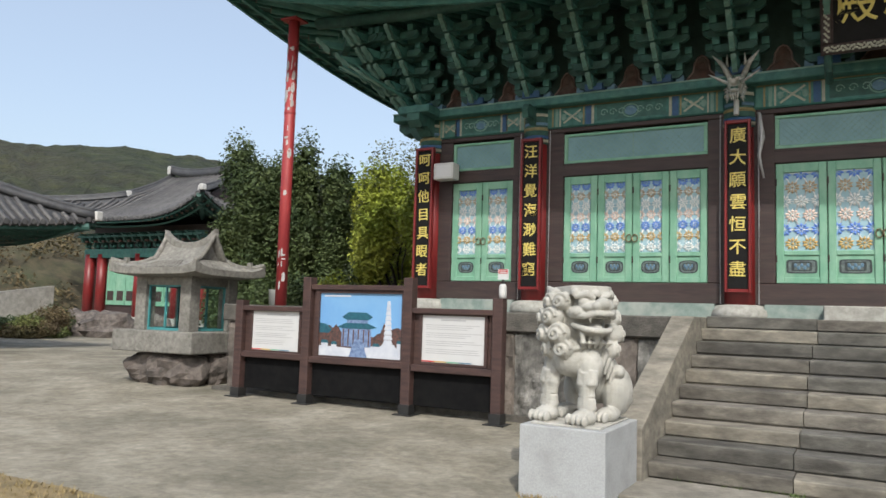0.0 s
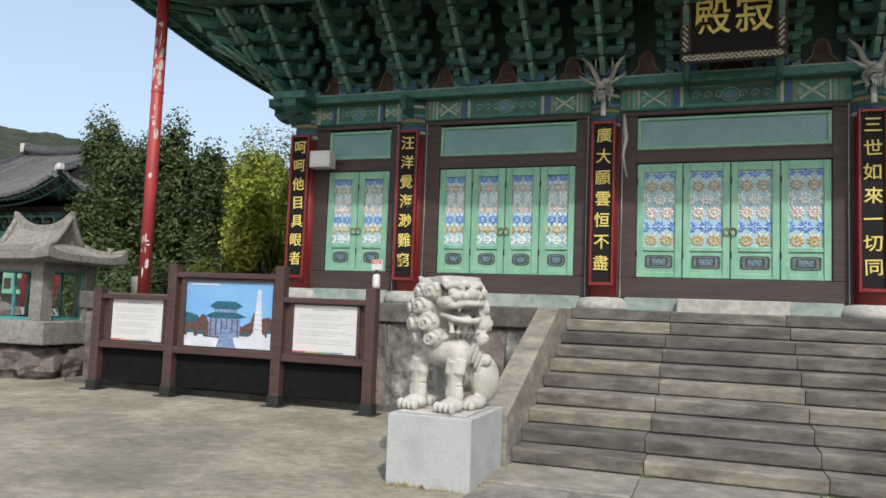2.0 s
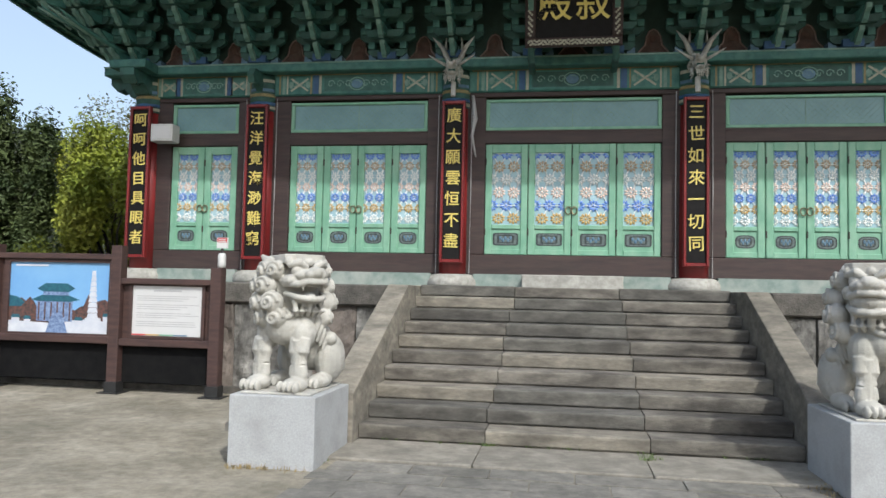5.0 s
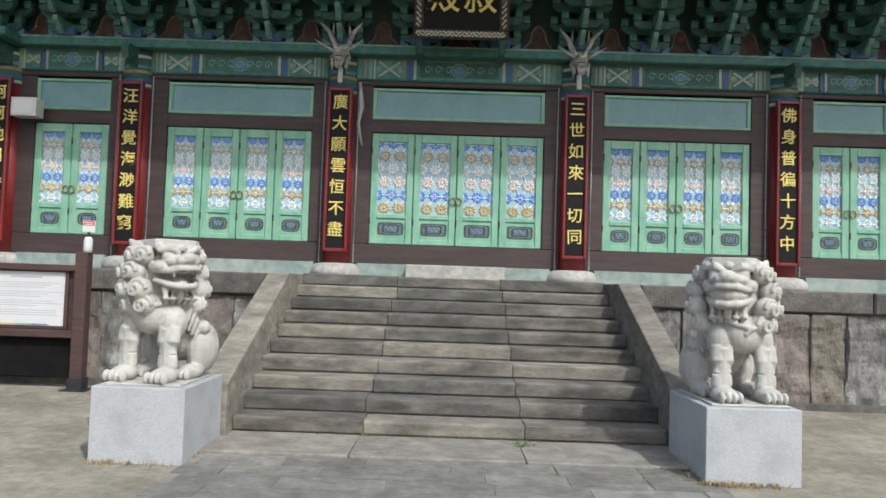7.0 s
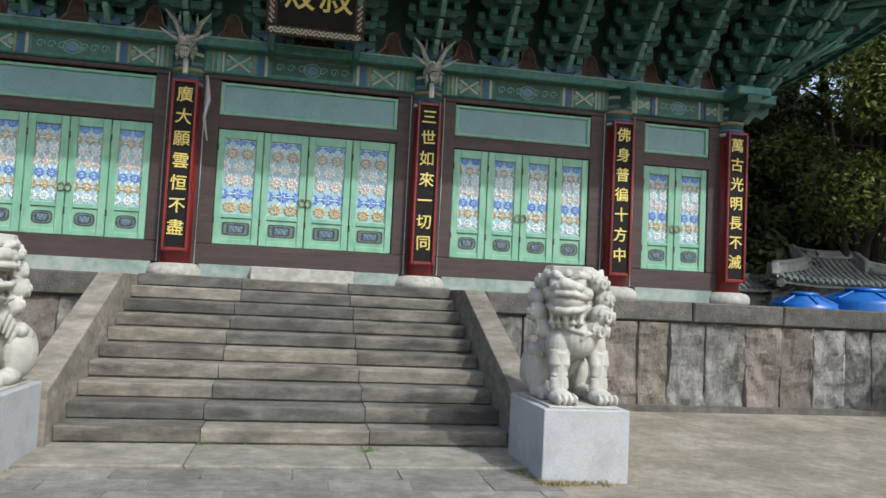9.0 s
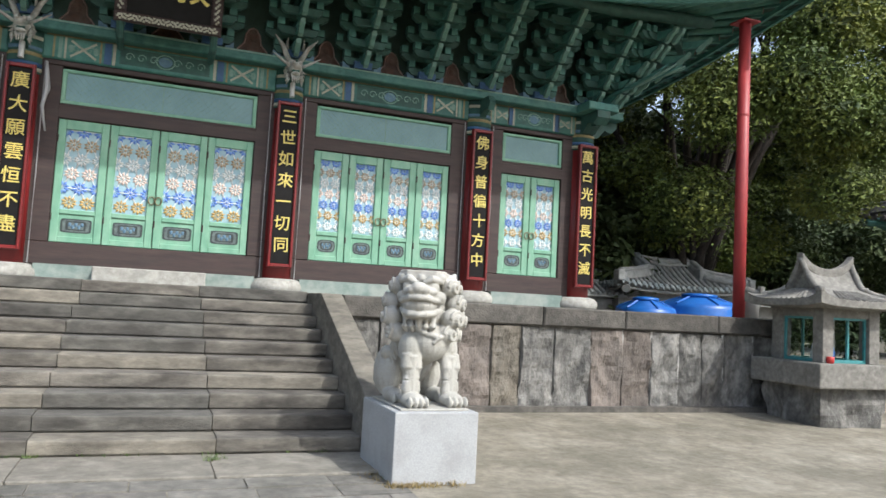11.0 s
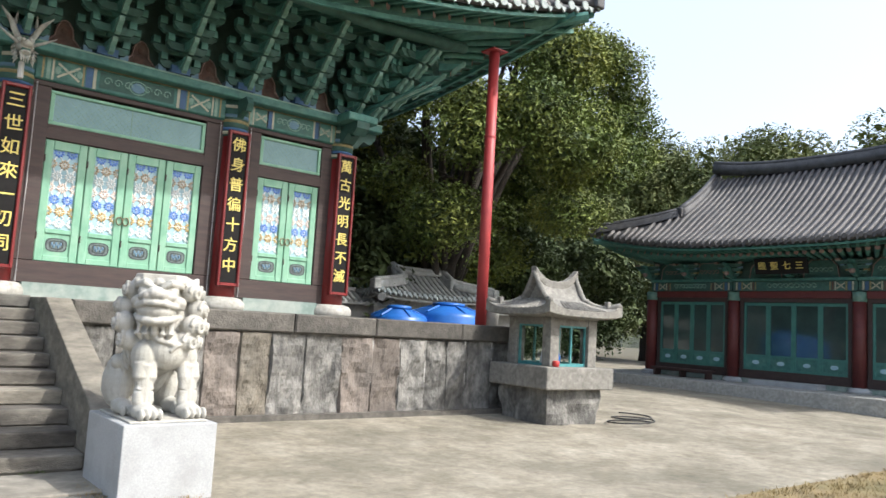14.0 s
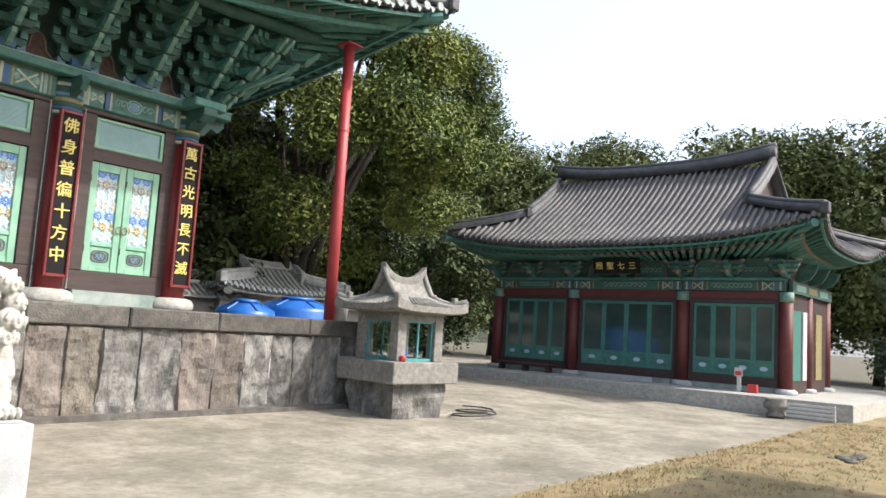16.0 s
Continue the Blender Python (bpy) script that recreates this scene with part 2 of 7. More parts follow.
# ---- building helpers ----
class Shape:
    """Vertices and faces of one mesh."""

    def __init__(self):
        self.v, self.f = [], []

    def put(self, pts, faces):
        k = len(self.v)
        self.v += [tuple(p) for p in pts]
        self.f += [tuple(i + k for i in f) for f in faces]
        return self

    def box(self, x0, x1, y0, y1, z0, z1, m=None):
        pts = [Vector((x, y, z)) for z in (z0, z1) for y in (y0, y1) for x in (x0, x1)]
        if m:
            pts = [m @ p for p in pts]
        return self.put(pts, [(0, 2, 3, 1), (4, 5, 7, 6), (0, 1, 5, 4), (2, 6, 7, 3), (0, 4, 6, 2), (1, 3, 7, 5)])

    def chamfer(self, x0, x1, y0, y1, z0, z1, c=0.01, m=None):
        """A block whose front (low y) edges are cut."""
        pts = [(x0, y1, z0), (x1, y1, z0), (x1, y1, z1), (x0, y1, z1), (x0, y0 + c, z0), (x1, y0 + c, z0), (x1, y0 + c, z1), (x0, y0 + c, z1),
               (x0 + c, y0, z0 + c), (x1 - c, y0, z0 + c), (x1 - c, y0, z1 - c), (x0 + c, y0, z1 - c)]
        pts = [m @ Vector(p) if m else p for p in pts]
        fs = [(3, 2, 1, 0), (8, 9, 10, 11)]
        for i in range(4):
            j = (i + 1) % 4
            fs += [(i, j, j + 4, i + 4), (i + 4, j + 4, j + 8, i + 8)]
        return self.put(pts, fs)

    def tube(self, path, radii, n=10, cap=True, squash=1.0):
        path = [Vector(p) for p in path]
        if not hasattr(radii, "__len__"):
            radii = [radii] * len(path)
        k, rings = len(self.v), []
        for i, (p, r) in enumerate(zip(path, radii)):
            d = (path[min(i + 1, len(path) - 1)] - path[max(i - 1, 0)]).normalized()
            s = d.cross(Vector((0, 0, 1)))
            s = s.normalized() if s.length > 1e-4 else Vector((1, 0, 0))
            u = s.cross(d)
            rings.append([p + (s * math.cos(a) + u * math.sin(a) * squash) * r for a in (2 * math.pi * j / n for j in range(n))])
        pts = [q for ring in rings for q in ring]
        fs = [(i * n + j, i * n + (j + 1) % n, (i + 1) * n + (j + 1) % n, (i + 1) * n + j) for i in range(len(path) - 1) for j in range(n)]
        if cap:
            fs += [tuple(range(n - 1, -1, -1)), tuple((len(path) - 1) * n + j for j in range(n))]
        return self.put(pts, fs)

    def lathe(self, prof, x=0, y=0, n=24):
        pts = [(x + r * math.cos(2 * math.pi * j / n), y + r * math.sin(2 * math.pi * j / n), z) for r, z in prof for j in range(n)]
        m = len(prof)
        fs = [(i * n + j, i * n + (j + 1) % n, (i + 1) * n + (j + 1) % n, (i + 1) * n + j) for i in range(m - 1) for j in range(n)]
        fs += [tuple(range(n - 1, -1, -1)), tuple((m - 1) * n + j for j in range(n))]
        return self.put(pts, fs)

    def ball(self, c, r, m=None, nu=12, nv=8):
        r = (r, r, r) if not hasattr(r, "__len__") else r
        pts = [Vector((0, 0, -r[2]))] + [Vector((r[0] * math.cos(2 * math.pi * j / nu) * math.sin(math.pi * i / nv), r[1] * math.sin(2 * math.pi * j / nu) * math.sin(math.pi * i / nv), -r[2] * math.cos(math.pi * i / nv))) for i in range(1, nv) for j in range(nu)] + [Vector((0, 0, r[2]))]
        if m:
            pts = [m @ p for p in pts]
        pts = [p + Vector(c) for p in pts]
        top = len(pts) - 1
        fs = [(0, 1 + (j + 1) % nu, 1 + j) for j in range(nu)]
        fs += [(1 + i * nu + j, 1 + i * nu + (j + 1) % nu, 1 + (i + 1) * nu + (j + 1) % nu, 1 + (i + 1) * nu + j) for i in range(nv - 2) for j in range(nu)]
        fs += [(top, 1 + (nv - 2) * nu + j, 1 + (nv - 2) * nu + (j + 1) % nu) for j in range(nu)]
        return self.put(pts, fs)

    def prism(self, prof, a0, a1, axis="x"):
        """A closed outline drawn through from a0 to a1: (y, z) along x, (x, z) along y, (x, y) along z."""
        def at(p, a):
            return (a, p[0], p[1]) if axis == "x" else (p[0], a, p[1]) if axis == "y" else (p[0], p[1], a)
        n = len(prof)
        pts = [at(p, a0) for p in prof] + [at(p, a1) for p in prof]
        fs = [tuple(range(n - 1, -1, -1)), tuple(range(n, 2 * n))] + [(i, (i + 1) % n, (i + 1) % n + n, i + n) for i in range(n)]
        return self.put(pts, fs)

    def sheet(self, fn, us, vs, thick=0.0):
        nu, nv = len(us), len(vs)
        pts = [Vector(fn(u, v)) for v in vs for u in us]
        fs = [(j * nu + i, j * nu + i + 1, (j + 1) * nu + i + 1, (j + 1) * nu + i) for j in range(nv - 1) for i in range(nu - 1)]
        self.put(pts, fs)
        if thick:
            self.put([p - Vector((0, 0, thick)) for p in pts], [f[::-1] for f in fs])
            rim = [i for i in range(nu)] + [j * nu + nu - 1 for j in range(1, nv)] + [(nv - 1) * nu + i for i in range(nu - 2, -1, -1)] + [j * nu for j in range(nv - 2, 0, -1)]
            k, m = len(self.v) - 2 * len(pts), len(pts)
            self.f += [(k + a, k + a + m, k + b + m, k + b) for a, b in zip(rim, rim[1:] + rim[:1])]
        return self

    def add(self, other, m=None):
        return self.put([m @ Vector(p) for p in other.v] if m else other.v, other.f)

    def moved(self, m):
        self.v = [tuple(m @ Vector(p)) for p in self.v]
        return self

    def mesh(self, name, material, smooth=False):
        me = bpy.data.meshes.new(name)
        me.from_pydata(self.v, [], self.f)
        bm = bmesh.new()
        bm.from_mesh(me)
        if len(self.v) < 60000:
            bmesh.ops.recalc_face_normals(bm, faces=bm.faces)
        bm.to_mesh(me)
        bm.free()
        if smooth:
            me.polygons.foreach_set("use_smooth", [True] * len(me.polygons))
        me.materials.append(material)
        return me


def thing(name, base, label, category, group="", kind=""):
    ob = new(name)
    ob.matrix_basis = base if isinstance(base, Matrix) else Matrix.Translation(base)
    ob.empty_display_size = 0.2
    return tagged(ob, label, category, group, kind)


def part(name, shape, material, parent, label="", smooth=False, bevel=0.0):
    """One mesh under a thing or a part; drawn in the world's metres."""
    me = shape if isinstance(shape, bpy.types.Mesh) else shape.mesh(name, material, smooth)
    ob = new(name, me)
    ob.parent = parent
    if parent and not parent.parent:
        ob.matrix_parent_inverse = parent.matrix_basis.inverted()
    if bevel:
        b = ob.modifiers.new("bevel", "BEVEL")
        b.width, b.segments, b.limit_method = bevel, 2, "ANGLE"
    return tagged(ob, label)


def solo(name, shape, material, label, category, group="", kind="", smooth=False, bevel=0.0):
    ob = part(name, shape, material, None, "", smooth, bevel)
    return tagged(ob, label, category, group, kind)


def glyphs(text, size, bold=0.012, depth=0.008):
    """Flat letters as a mesh standing in x and z, centred, facing -y."""
    cu = bpy.data.curves.new("letters", "FONT")
    cu.body, cu.size, cu.align_x, cu.align_y, cu.offset, cu.extrude, cu.resolution_u = text, size, "CENTER", "CENTER", bold, depth, 3
    ob = new("letters", cu)
    bpy.context.view_layer.update()
    me = bpy.data.meshes.new_from_object(ob.evaluated_get(bpy.context.evaluated_depsgraph_get()))
    s = Shape()
    s.put([(v.co.x, -v.co.z, v.co.y) for v in me.vertices], [tuple(p.vertices) for p in me.polygons])
    bpy.data.objects.remove(ob)
    bpy.data.meshes.remove(me)
    return s


def ground_z(x, y):
    """The yard falls gently away from the terrace."""
    d = min(max(y + 7.0, 0.0), 6.0)
    return 0.027 * d + (0.005 * min(max(-x - 4.0, 0.0), 9.0) if d > 0 else 0.0) * d / 4.3


def span(a, b, n):
    return [a + (b - a) * i / n for i in range(n + 1)]


rng = random.Random(7)


# ---- ground ----
WALL_Y, TOP = -2.70, 1.84
g = Shape().sheet(lambda u, v: (u, v, -0.06 if abs(u) < 70 and -60 < v < 70 else -0.06), [-2500, -300, -70, 0, 70, 300, 2500], [-2500, -300, -60, 0, 70, 300, 2500])
solo("ground", g, EARTH, "bare brown earth ground reaching the hills", "ground", kind="structure")
g = Shape().sheet(lambda u, v: (u, v, ground_z(u, v)), span(-46, 46, 92), span(-9.25, 24, 66), 0.2)
solo("pavement", g, CONCRETE, "stained weathered concrete temple yard", "pavement", kind="structure")


def lawn_edge(x):
    return -9.2 + 0.10 * noise.noise((x * 0.8, 3.1, 0)) + 0.06 * noise.noise((x * 3.1, 1.1, 0)) + (0.5 * min(max((x - 17) / 6, 0), 1) if x > 17 else 0)


def lawn_pt(u, v):
    y = lawn_edge(u) - v
    return (u, y, 0.004 + (0.05 * min(v * 3, 1) * (0.6 + 0.8 * noise.noise((u * 1.4, y * 1.4, 0)))) + 0.03 * noise.noise((u * 5, y * 5, 4)) * min(v * 3, 1))


g = Shape().sheet(lawn_pt, span(-34, 40, 370), [0, 0.1, 0.25, 0.5, 0.75, 1, 1.3, 1.7, 2.2, 3, 4, 6, 9, 14, 25, 45])
solo("lawn", g, SOIL, "dry yellow grass and bare soil beside the concrete", "lawn", kind="structure", smooth=True)

# ---- terrace ----
g = Shape()
for x0, x1 in ((-11.3, -2.4), (2.4, 11.3)):
    g.box(x0, x1, WALL_Y + 0.14, 14.0, -0.1, TOP - 0.02)
g.box(-2.4, 2.4, -1.42, 14.0, -0.1, TOP - 0.02)
terrace = solo("terrace", g, CAPSTONE, "raised stone terrace under the hall", "terrace", kind="structure")
for sgn in (-1, 1):
    x = 2.73
    while x < 11.35:
        w = min(rng.uniform(1.5, 2.1), 11.42 - x)
        m = Shape().chamfer(x + 0.006, x + w - 0.006, WALL_Y - 0.10 + rng.uniform(-0.012, 0.012), WALL_Y + 0.5, 1.50, TOP - 0.02 + rng.uniform(-0.008, 0.008), 0.025)
        if sgn < 0:
            m.moved(Matrix.Diagonal((-1, 1, 1, 1)))
        part("cap_stone", m, CAPSTONE, terrace)
        x += w
    m = Shape().box(sgn * 2.73, sgn * 11.5, WALL_Y - 0.2, WALL_Y + 0.1, 0, ground_z(sgn * 7, WALL_Y - .1) + 0.085)
    part("kerb", m, CAPSTONE, terrace)
m = Shape().box(11.0, 11.42, WALL_Y + 0.5, 14, 1.5, TOP - 0.02).box(-11.42, -11.0, WALL_Y + 0.5, 14, 1.5, TOP - 0.02)
part("side_cap", m, CAPSTONE, terrace)


def rough_slab(x0, x1, z0, z1, y0):
    """An upright slab of stone with a split, chiselled front."""
    s = Shape()
    ox, tilt = rng.uniform(0, 50), rng.uniform(-0.02, 0.02)

    def at(u, v):
        x, z = x0 + (x1 - x0) * u, z0 + (z1 - z0) * v
        e = min(u, 1 - u, v, 1 - v)
        d = 0.085 * noise.noise((ox + x * 1.9, z * 1.4, 0)) + 0.055 * noise.noise((ox + x * 5, z * 4, 2)) + 0.022 * noise.noise((ox + x * 14, z * 12, 5)) + tilt * (u - 0.5)
        return (x, y0 - (0.022 + d if e > 0.015 else -0.004), z)
    s.sheet(at, [0, 0.025] + span(0.08, 0.92, 10) + [0.975, 1], [0, 0.02] + span(0.06, 0.95, 20) + [0.98, 1])
    s.box(x0, x1, y0 + 0.0201, y0 + 0.14, z0, z1)
    return s


SLABTAN = mat("split_stone_tan", (0.36, 0.32, 0.255), (0.17, 0.15, 0.12), 3.0, 0.92, 1.0, stain=(0.10, 0.095, 0.085), sscale=1.5, amount=0.6, rand=0.15, stretch=(1.1, 1.1, 0.75), fine=24, speckle=0.22)
SLABROSE = mat("split_stone_brown", (0.29, 0.245, 0.21), (0.14, 0.12, 0.105), 3.2, 0.92, 1.0, stain=(0.09, 0.085, 0.08), sscale=1.6, amount=0.7, rand=0.15, stretch=(1.1, 1.1, 0.75), fine=24, speckle=0.22)
MORTAR = mat("pale_joint_mortar", (0.62, 0.61, 0.58), (0.40, 0.39, 0.37), 7, 0.9, 0.3, stain=(0.22, 0.21, 0.2), sscale=3, amount=0.7)
for sgn in (-1, 1):
    x, k = 2.73, 0
    while x < 11.25:
        w = min(rng.uniform(0.46, 0.74), 11.3 - x)
        if w > 0.12:
            a, b = (x + 0.003, x + w - 0.003)
            stone = (SLAB, SLABTAN, SLAB, SLABROSE, SLAB, SLAB, SLAB)[rng.randrange(7)]
            part("wall_stone", rough_slab(*((a, b) if sgn > 0 else (-b, -a)), 0.1, 1.495, WALL_Y + rng.uniform(-0.012, 0.012)), stone, terrace)
            # joints pointed with pale mortar towards the end of the wall
            if 7.4 < x < 11 and k % 4 != 3:
                s = Shape().prism([(x - 0.022, 0.75 + 0.35 * rng.random()), (x + 0.012, 0.62), (x + 0.032, 1.488), (x - 0.034, 1.488)], WALL_Y - 0.012, WALL_Y + 0.05, "y")
                if sgn < 0:
                    s.moved(Matrix.Diagonal((-1, 1, 1, 1)))
                part("mortar", s, MORTAR, terrace, "pale mortar in a joint")
        x += w
        k += 1
# side walls of the terrace
for sgn in (-1, 1):
    y = WALL_Y + 0.1
    while y < 13.8:
        w = rng.uniform(0.5, 0.8)
        m = rough_slab(-w / 2 + 0.012, w / 2 - 0.012, 0.1, 1.495, 0)
        m.moved(pose(sgn * 11.3, y + w / 2, 0, 0, 0, 90 * sgn))
        part("side_stone", m, SLAB, terrace)
        y += w

# ---- stairs ----
FOOT, RISE, FIRST, TREAD, HW, SLABZ = -5.447, 0.1808, 0.168, 0.401, 2.39, 0.05
stairs = thing("stone_stairs", (0, FOOT, 0), "ten broad weathered granite steps up to the hall terrace", "stairs", kind="structure")
SEAMS = (-0.86, 0.76)
STEPDARK = mat("step_granite_dark", (0.205, 0.195, 0.172), (0.10, 0.096, 0.084), 4, 0.9, 0.45, stain=(0.055, 0.05, 0.045), sscale=2.2, amount=0.85, rand=0.15, stretch=(0.7, 1, 1.8), speckle=0.22)
STEPTAN = mat("step_granite_tan", (0.345, 0.315, 0.255), (0.19, 0.173, 0.143), 4, 0.88, 0.4, stain=(0.10, 0.09, 0.075), sscale=2.6, amount=0.7, rand=0.12, stretch=(0.7, 1, 1.8), speckle=0.22)
for i in range(10):
    y0, z1 = FOOT + TREAD * i, SLABZ + FIRST + RISE * i
    xs = [-HW, SEAMS[0] - 0.012 * (9 - i) + rng.uniform(-0.02, 0.02), SEAMS[1] + 0.006 * (9 - i) + rng.uniform(-0.02, 0.02), HW]
    for k, (a, b) in enumerate(zip(xs, xs[1:])):
        dz = rng.uniform(-0.006, 0.006)
        dy, back, z0 = rng.uniform(-0.012, 0.012), y0 + TREAD + 0.12, (z1 - RISE - 0.03 if i else -0.05)
        foot = z1 - (RISE if i else FIRST)
        prof = [(y0 + dy + 0.045, z0), (y0 + dy + 0.045, foot + 0.016), (y0 + dy + 0.014, foot + 0.024), (y0 + dy, z1 + dz - 0.04), (y0 + dy, z1 + dz - 0.016), (y0 + dy + 0.005, z1 + dz - 0.005), (y0 + dy + 0.018, z1 + dz), (back, z1 + dz), (back, z0)]
        stone = STEPTAN if (i, k) in ((8, 0), (4, 1), (3, 2), (2, 0), (5, 0), (0, 1)) else STEPDARK if (i, k) in ((9, 0), (8, 1), (7, 1), (6, 1), (2, 1), (1, 0), (9, 2), (5, 1), (1, 1), (7, 0)) else STEP
        part("step_stone", Shape().prism(prof, a + 0.005, b - 0.005), stone, stairs)
m = Shape().prism([(FOOT + 0.1, -0.05), (-1.40, -0.05), (-1.40, 1.6), (FOOT + 0.7, 0.2)], -HW, HW)
part("core", m, STEPDARK, stairs)
for sgn in (-1, 1):
    prof = [(-5.70, -0.05), (-5.70, 0.60), (WALL_Y - 0.09, 1.832), (-1.45, 1.832), (-1.45, -0.05)]
    m = Shape().prism(prof, sgn * HW + 0.004 * sgn, sgn * (HW + 0.32))
    part("cheek_wall", m, STEPTAN, stairs, bevel=0.015)
part("landing_block", Shape().box(HW + 0.33, HW + 0.345, WALL_Y - 0.1, WALL_Y + 0.2, 0, 1.8).box(-HW - 0.345, -HW - 0.33, WALL_Y - 0.1, WALL_Y + 0.2, 0, 1.8), STEPDARK, stairs)

# ---- paved apron before the stairs ----
APRONSLAB = mat("pale_apron_slab", (0.36, 0.335, 0.285), (0.24, 0.222, 0.187), 4, 0.9, 0.35, stain=(0.15, 0.14, 0.12), sscale=1.6, amount=0.6, rand=0.12, speckle=0.22)
apron = thing("paved_apron", (0, -7, 0), "long grey slabs and setts before the stairs", "paving", kind="structure")
xs = [-2.55, -0.98, 0.75, 2.50]
for a, b in zip(xs, xs[1:]):
    part("slab", Shape().chamfer(a + 0.006, b - 0.006, FOOT - 0.97, FOOT + 0.02, -0.05, SLABZ + rng.uniform(-0.004, 0.006), 0.012), APRONSLAB, apron)
y, k = FOOT - 0.98, 0
while y > -16:
    h = 0.36
    x = -2.35 - (0.4 if k % 2 else 0)
    while x < 2.3:
        w = rng.uniform(0.72, 1.0)
        if x + w > -2.5 and k < 30:
            part("paver", Shape().box(max(x, -2.45) + 0.006, min(x + w, 2.45) - 0.006, y - h + 0.006, y - 0.006, -0.05, ground_z(0, y) + 0.008 + rng.uniform(-0.004, 0.004)), PAVING, apron)
        x += w
    y -= h
    k += 1

# ---- the hall ----
hall = thing("temple_hall", (0, 0, TOP), "large painted temple hall with green doors and deep tiled eaves", "temple")
COLS = (-8.35, -5.94, -2.14, 2.14, 5.94, 8.35)
DOORS = ((-7.80, -6.42, 2), (-5.35, -2.67, 4), (-1.57, 1.59, 4), (2.68, 5.36, 4), (6.49, 7.86, 2))
for a, b in zip(COLS, COLS[1:]):
    part("plinth", Shape().box(a + 0.4, b - 0.4, -0.16, 0.3, TOP - 0.05, 2.08), PLINTH, hall)
part("floor_block", Shape().box(-8.5, 8.5, 0.3, 12.2, TOP - 0.05, 2.08), BASESTONE, hall)
for x in COLS:
    part("column", Shape().lathe([(0.285, 2.02), (0.28, 3.5), (0.265, 5.9)], x, 0.06, 24), RED, hall, smooth=True)
    s = Shape()
    s.lathe([(0.47, TOP - 0.03), (0.50, TOP + 0.05), (0.49, 1.97), (0.43, 2.04), (0.34, 2.07)], x, 0.06, 20)
    s.v = [(p[0] + 0.025 * noise.noise((p[0] * 5, p[1] * 5, p[2] * 4)), p[1] + 0.025 * noise.noise((p[1] * 5, p[2] * 5, p[0] * 4)), p[2]) for p in s.v]
    part("column_base", s, BASESTONE, hall, smooth=True)
for x in COLS:
    for y in (4.0, 8.0, 12.0):
        if abs(x) > 8 or y == 12.0:
            part("column", Shape().lathe([(0.285, 2.02), (0.265, 5.9)], x, y, 14), RED, hall, smooth=True)
# side and back walls
part("wall", Shape().box(-8.42, -8.28, 0.3, 12, 2.05, 5.9), BROWN, hall)
part("wall", Shape().box(8.28, 8.42, 0.3, 12, 2.05, 5.9), BROWN, hall)
part("wall", Shape().box(-8.3, 8.3, 11.9, 12.1, 2.05, 5.9), BROWN, hall)


def petals(s, cx, cz, rx, rz, y, lim):
    """Ten raised petals about a boss, kept inside the lattice opening."""
    for k in range(10):
        t = math.pi * (k + 0.5) / 5
        tip = (cx + rx * 0.97 * math.cos(t), cz + rz * 0.97 * math.sin(t))
        if not (lim[0] - 0.004 <= tip[0] <= lim[1] + 0.004 and lim[2] <= tip[1] <= lim[3]):
            continue
        d = 0.27
        pts = [(cx + 0.22 * rx * math.cos(t), y + 0.004, cz + 0.22 * rz * math.sin(t)), (cx + 0.68 * rx * math.cos(t - d), y + 0.002, cz + 0.68 * rz * math.sin(t - d)), (tip[0], y + 0.012, tip[1]), (cx + 0.68 * rx * math.cos(t + d), y + 0.002, cz + 0.68 * rz * math.sin(t + d)), (cx + 0.62 * rx * math.cos(t), y - 0.008, cz + 0.62 * rz * math.sin(t))]
        s.put(pts, [(0, 1, 4), (1, 2, 4), (2, 3, 4), (3, 0, 4)])
    if lim[0] < cx < lim[1]:
        s.ball((cx, y + 0.002, cz), (rx * 0.17, 0.012, rx * 0.17), nu=8, nv=4)


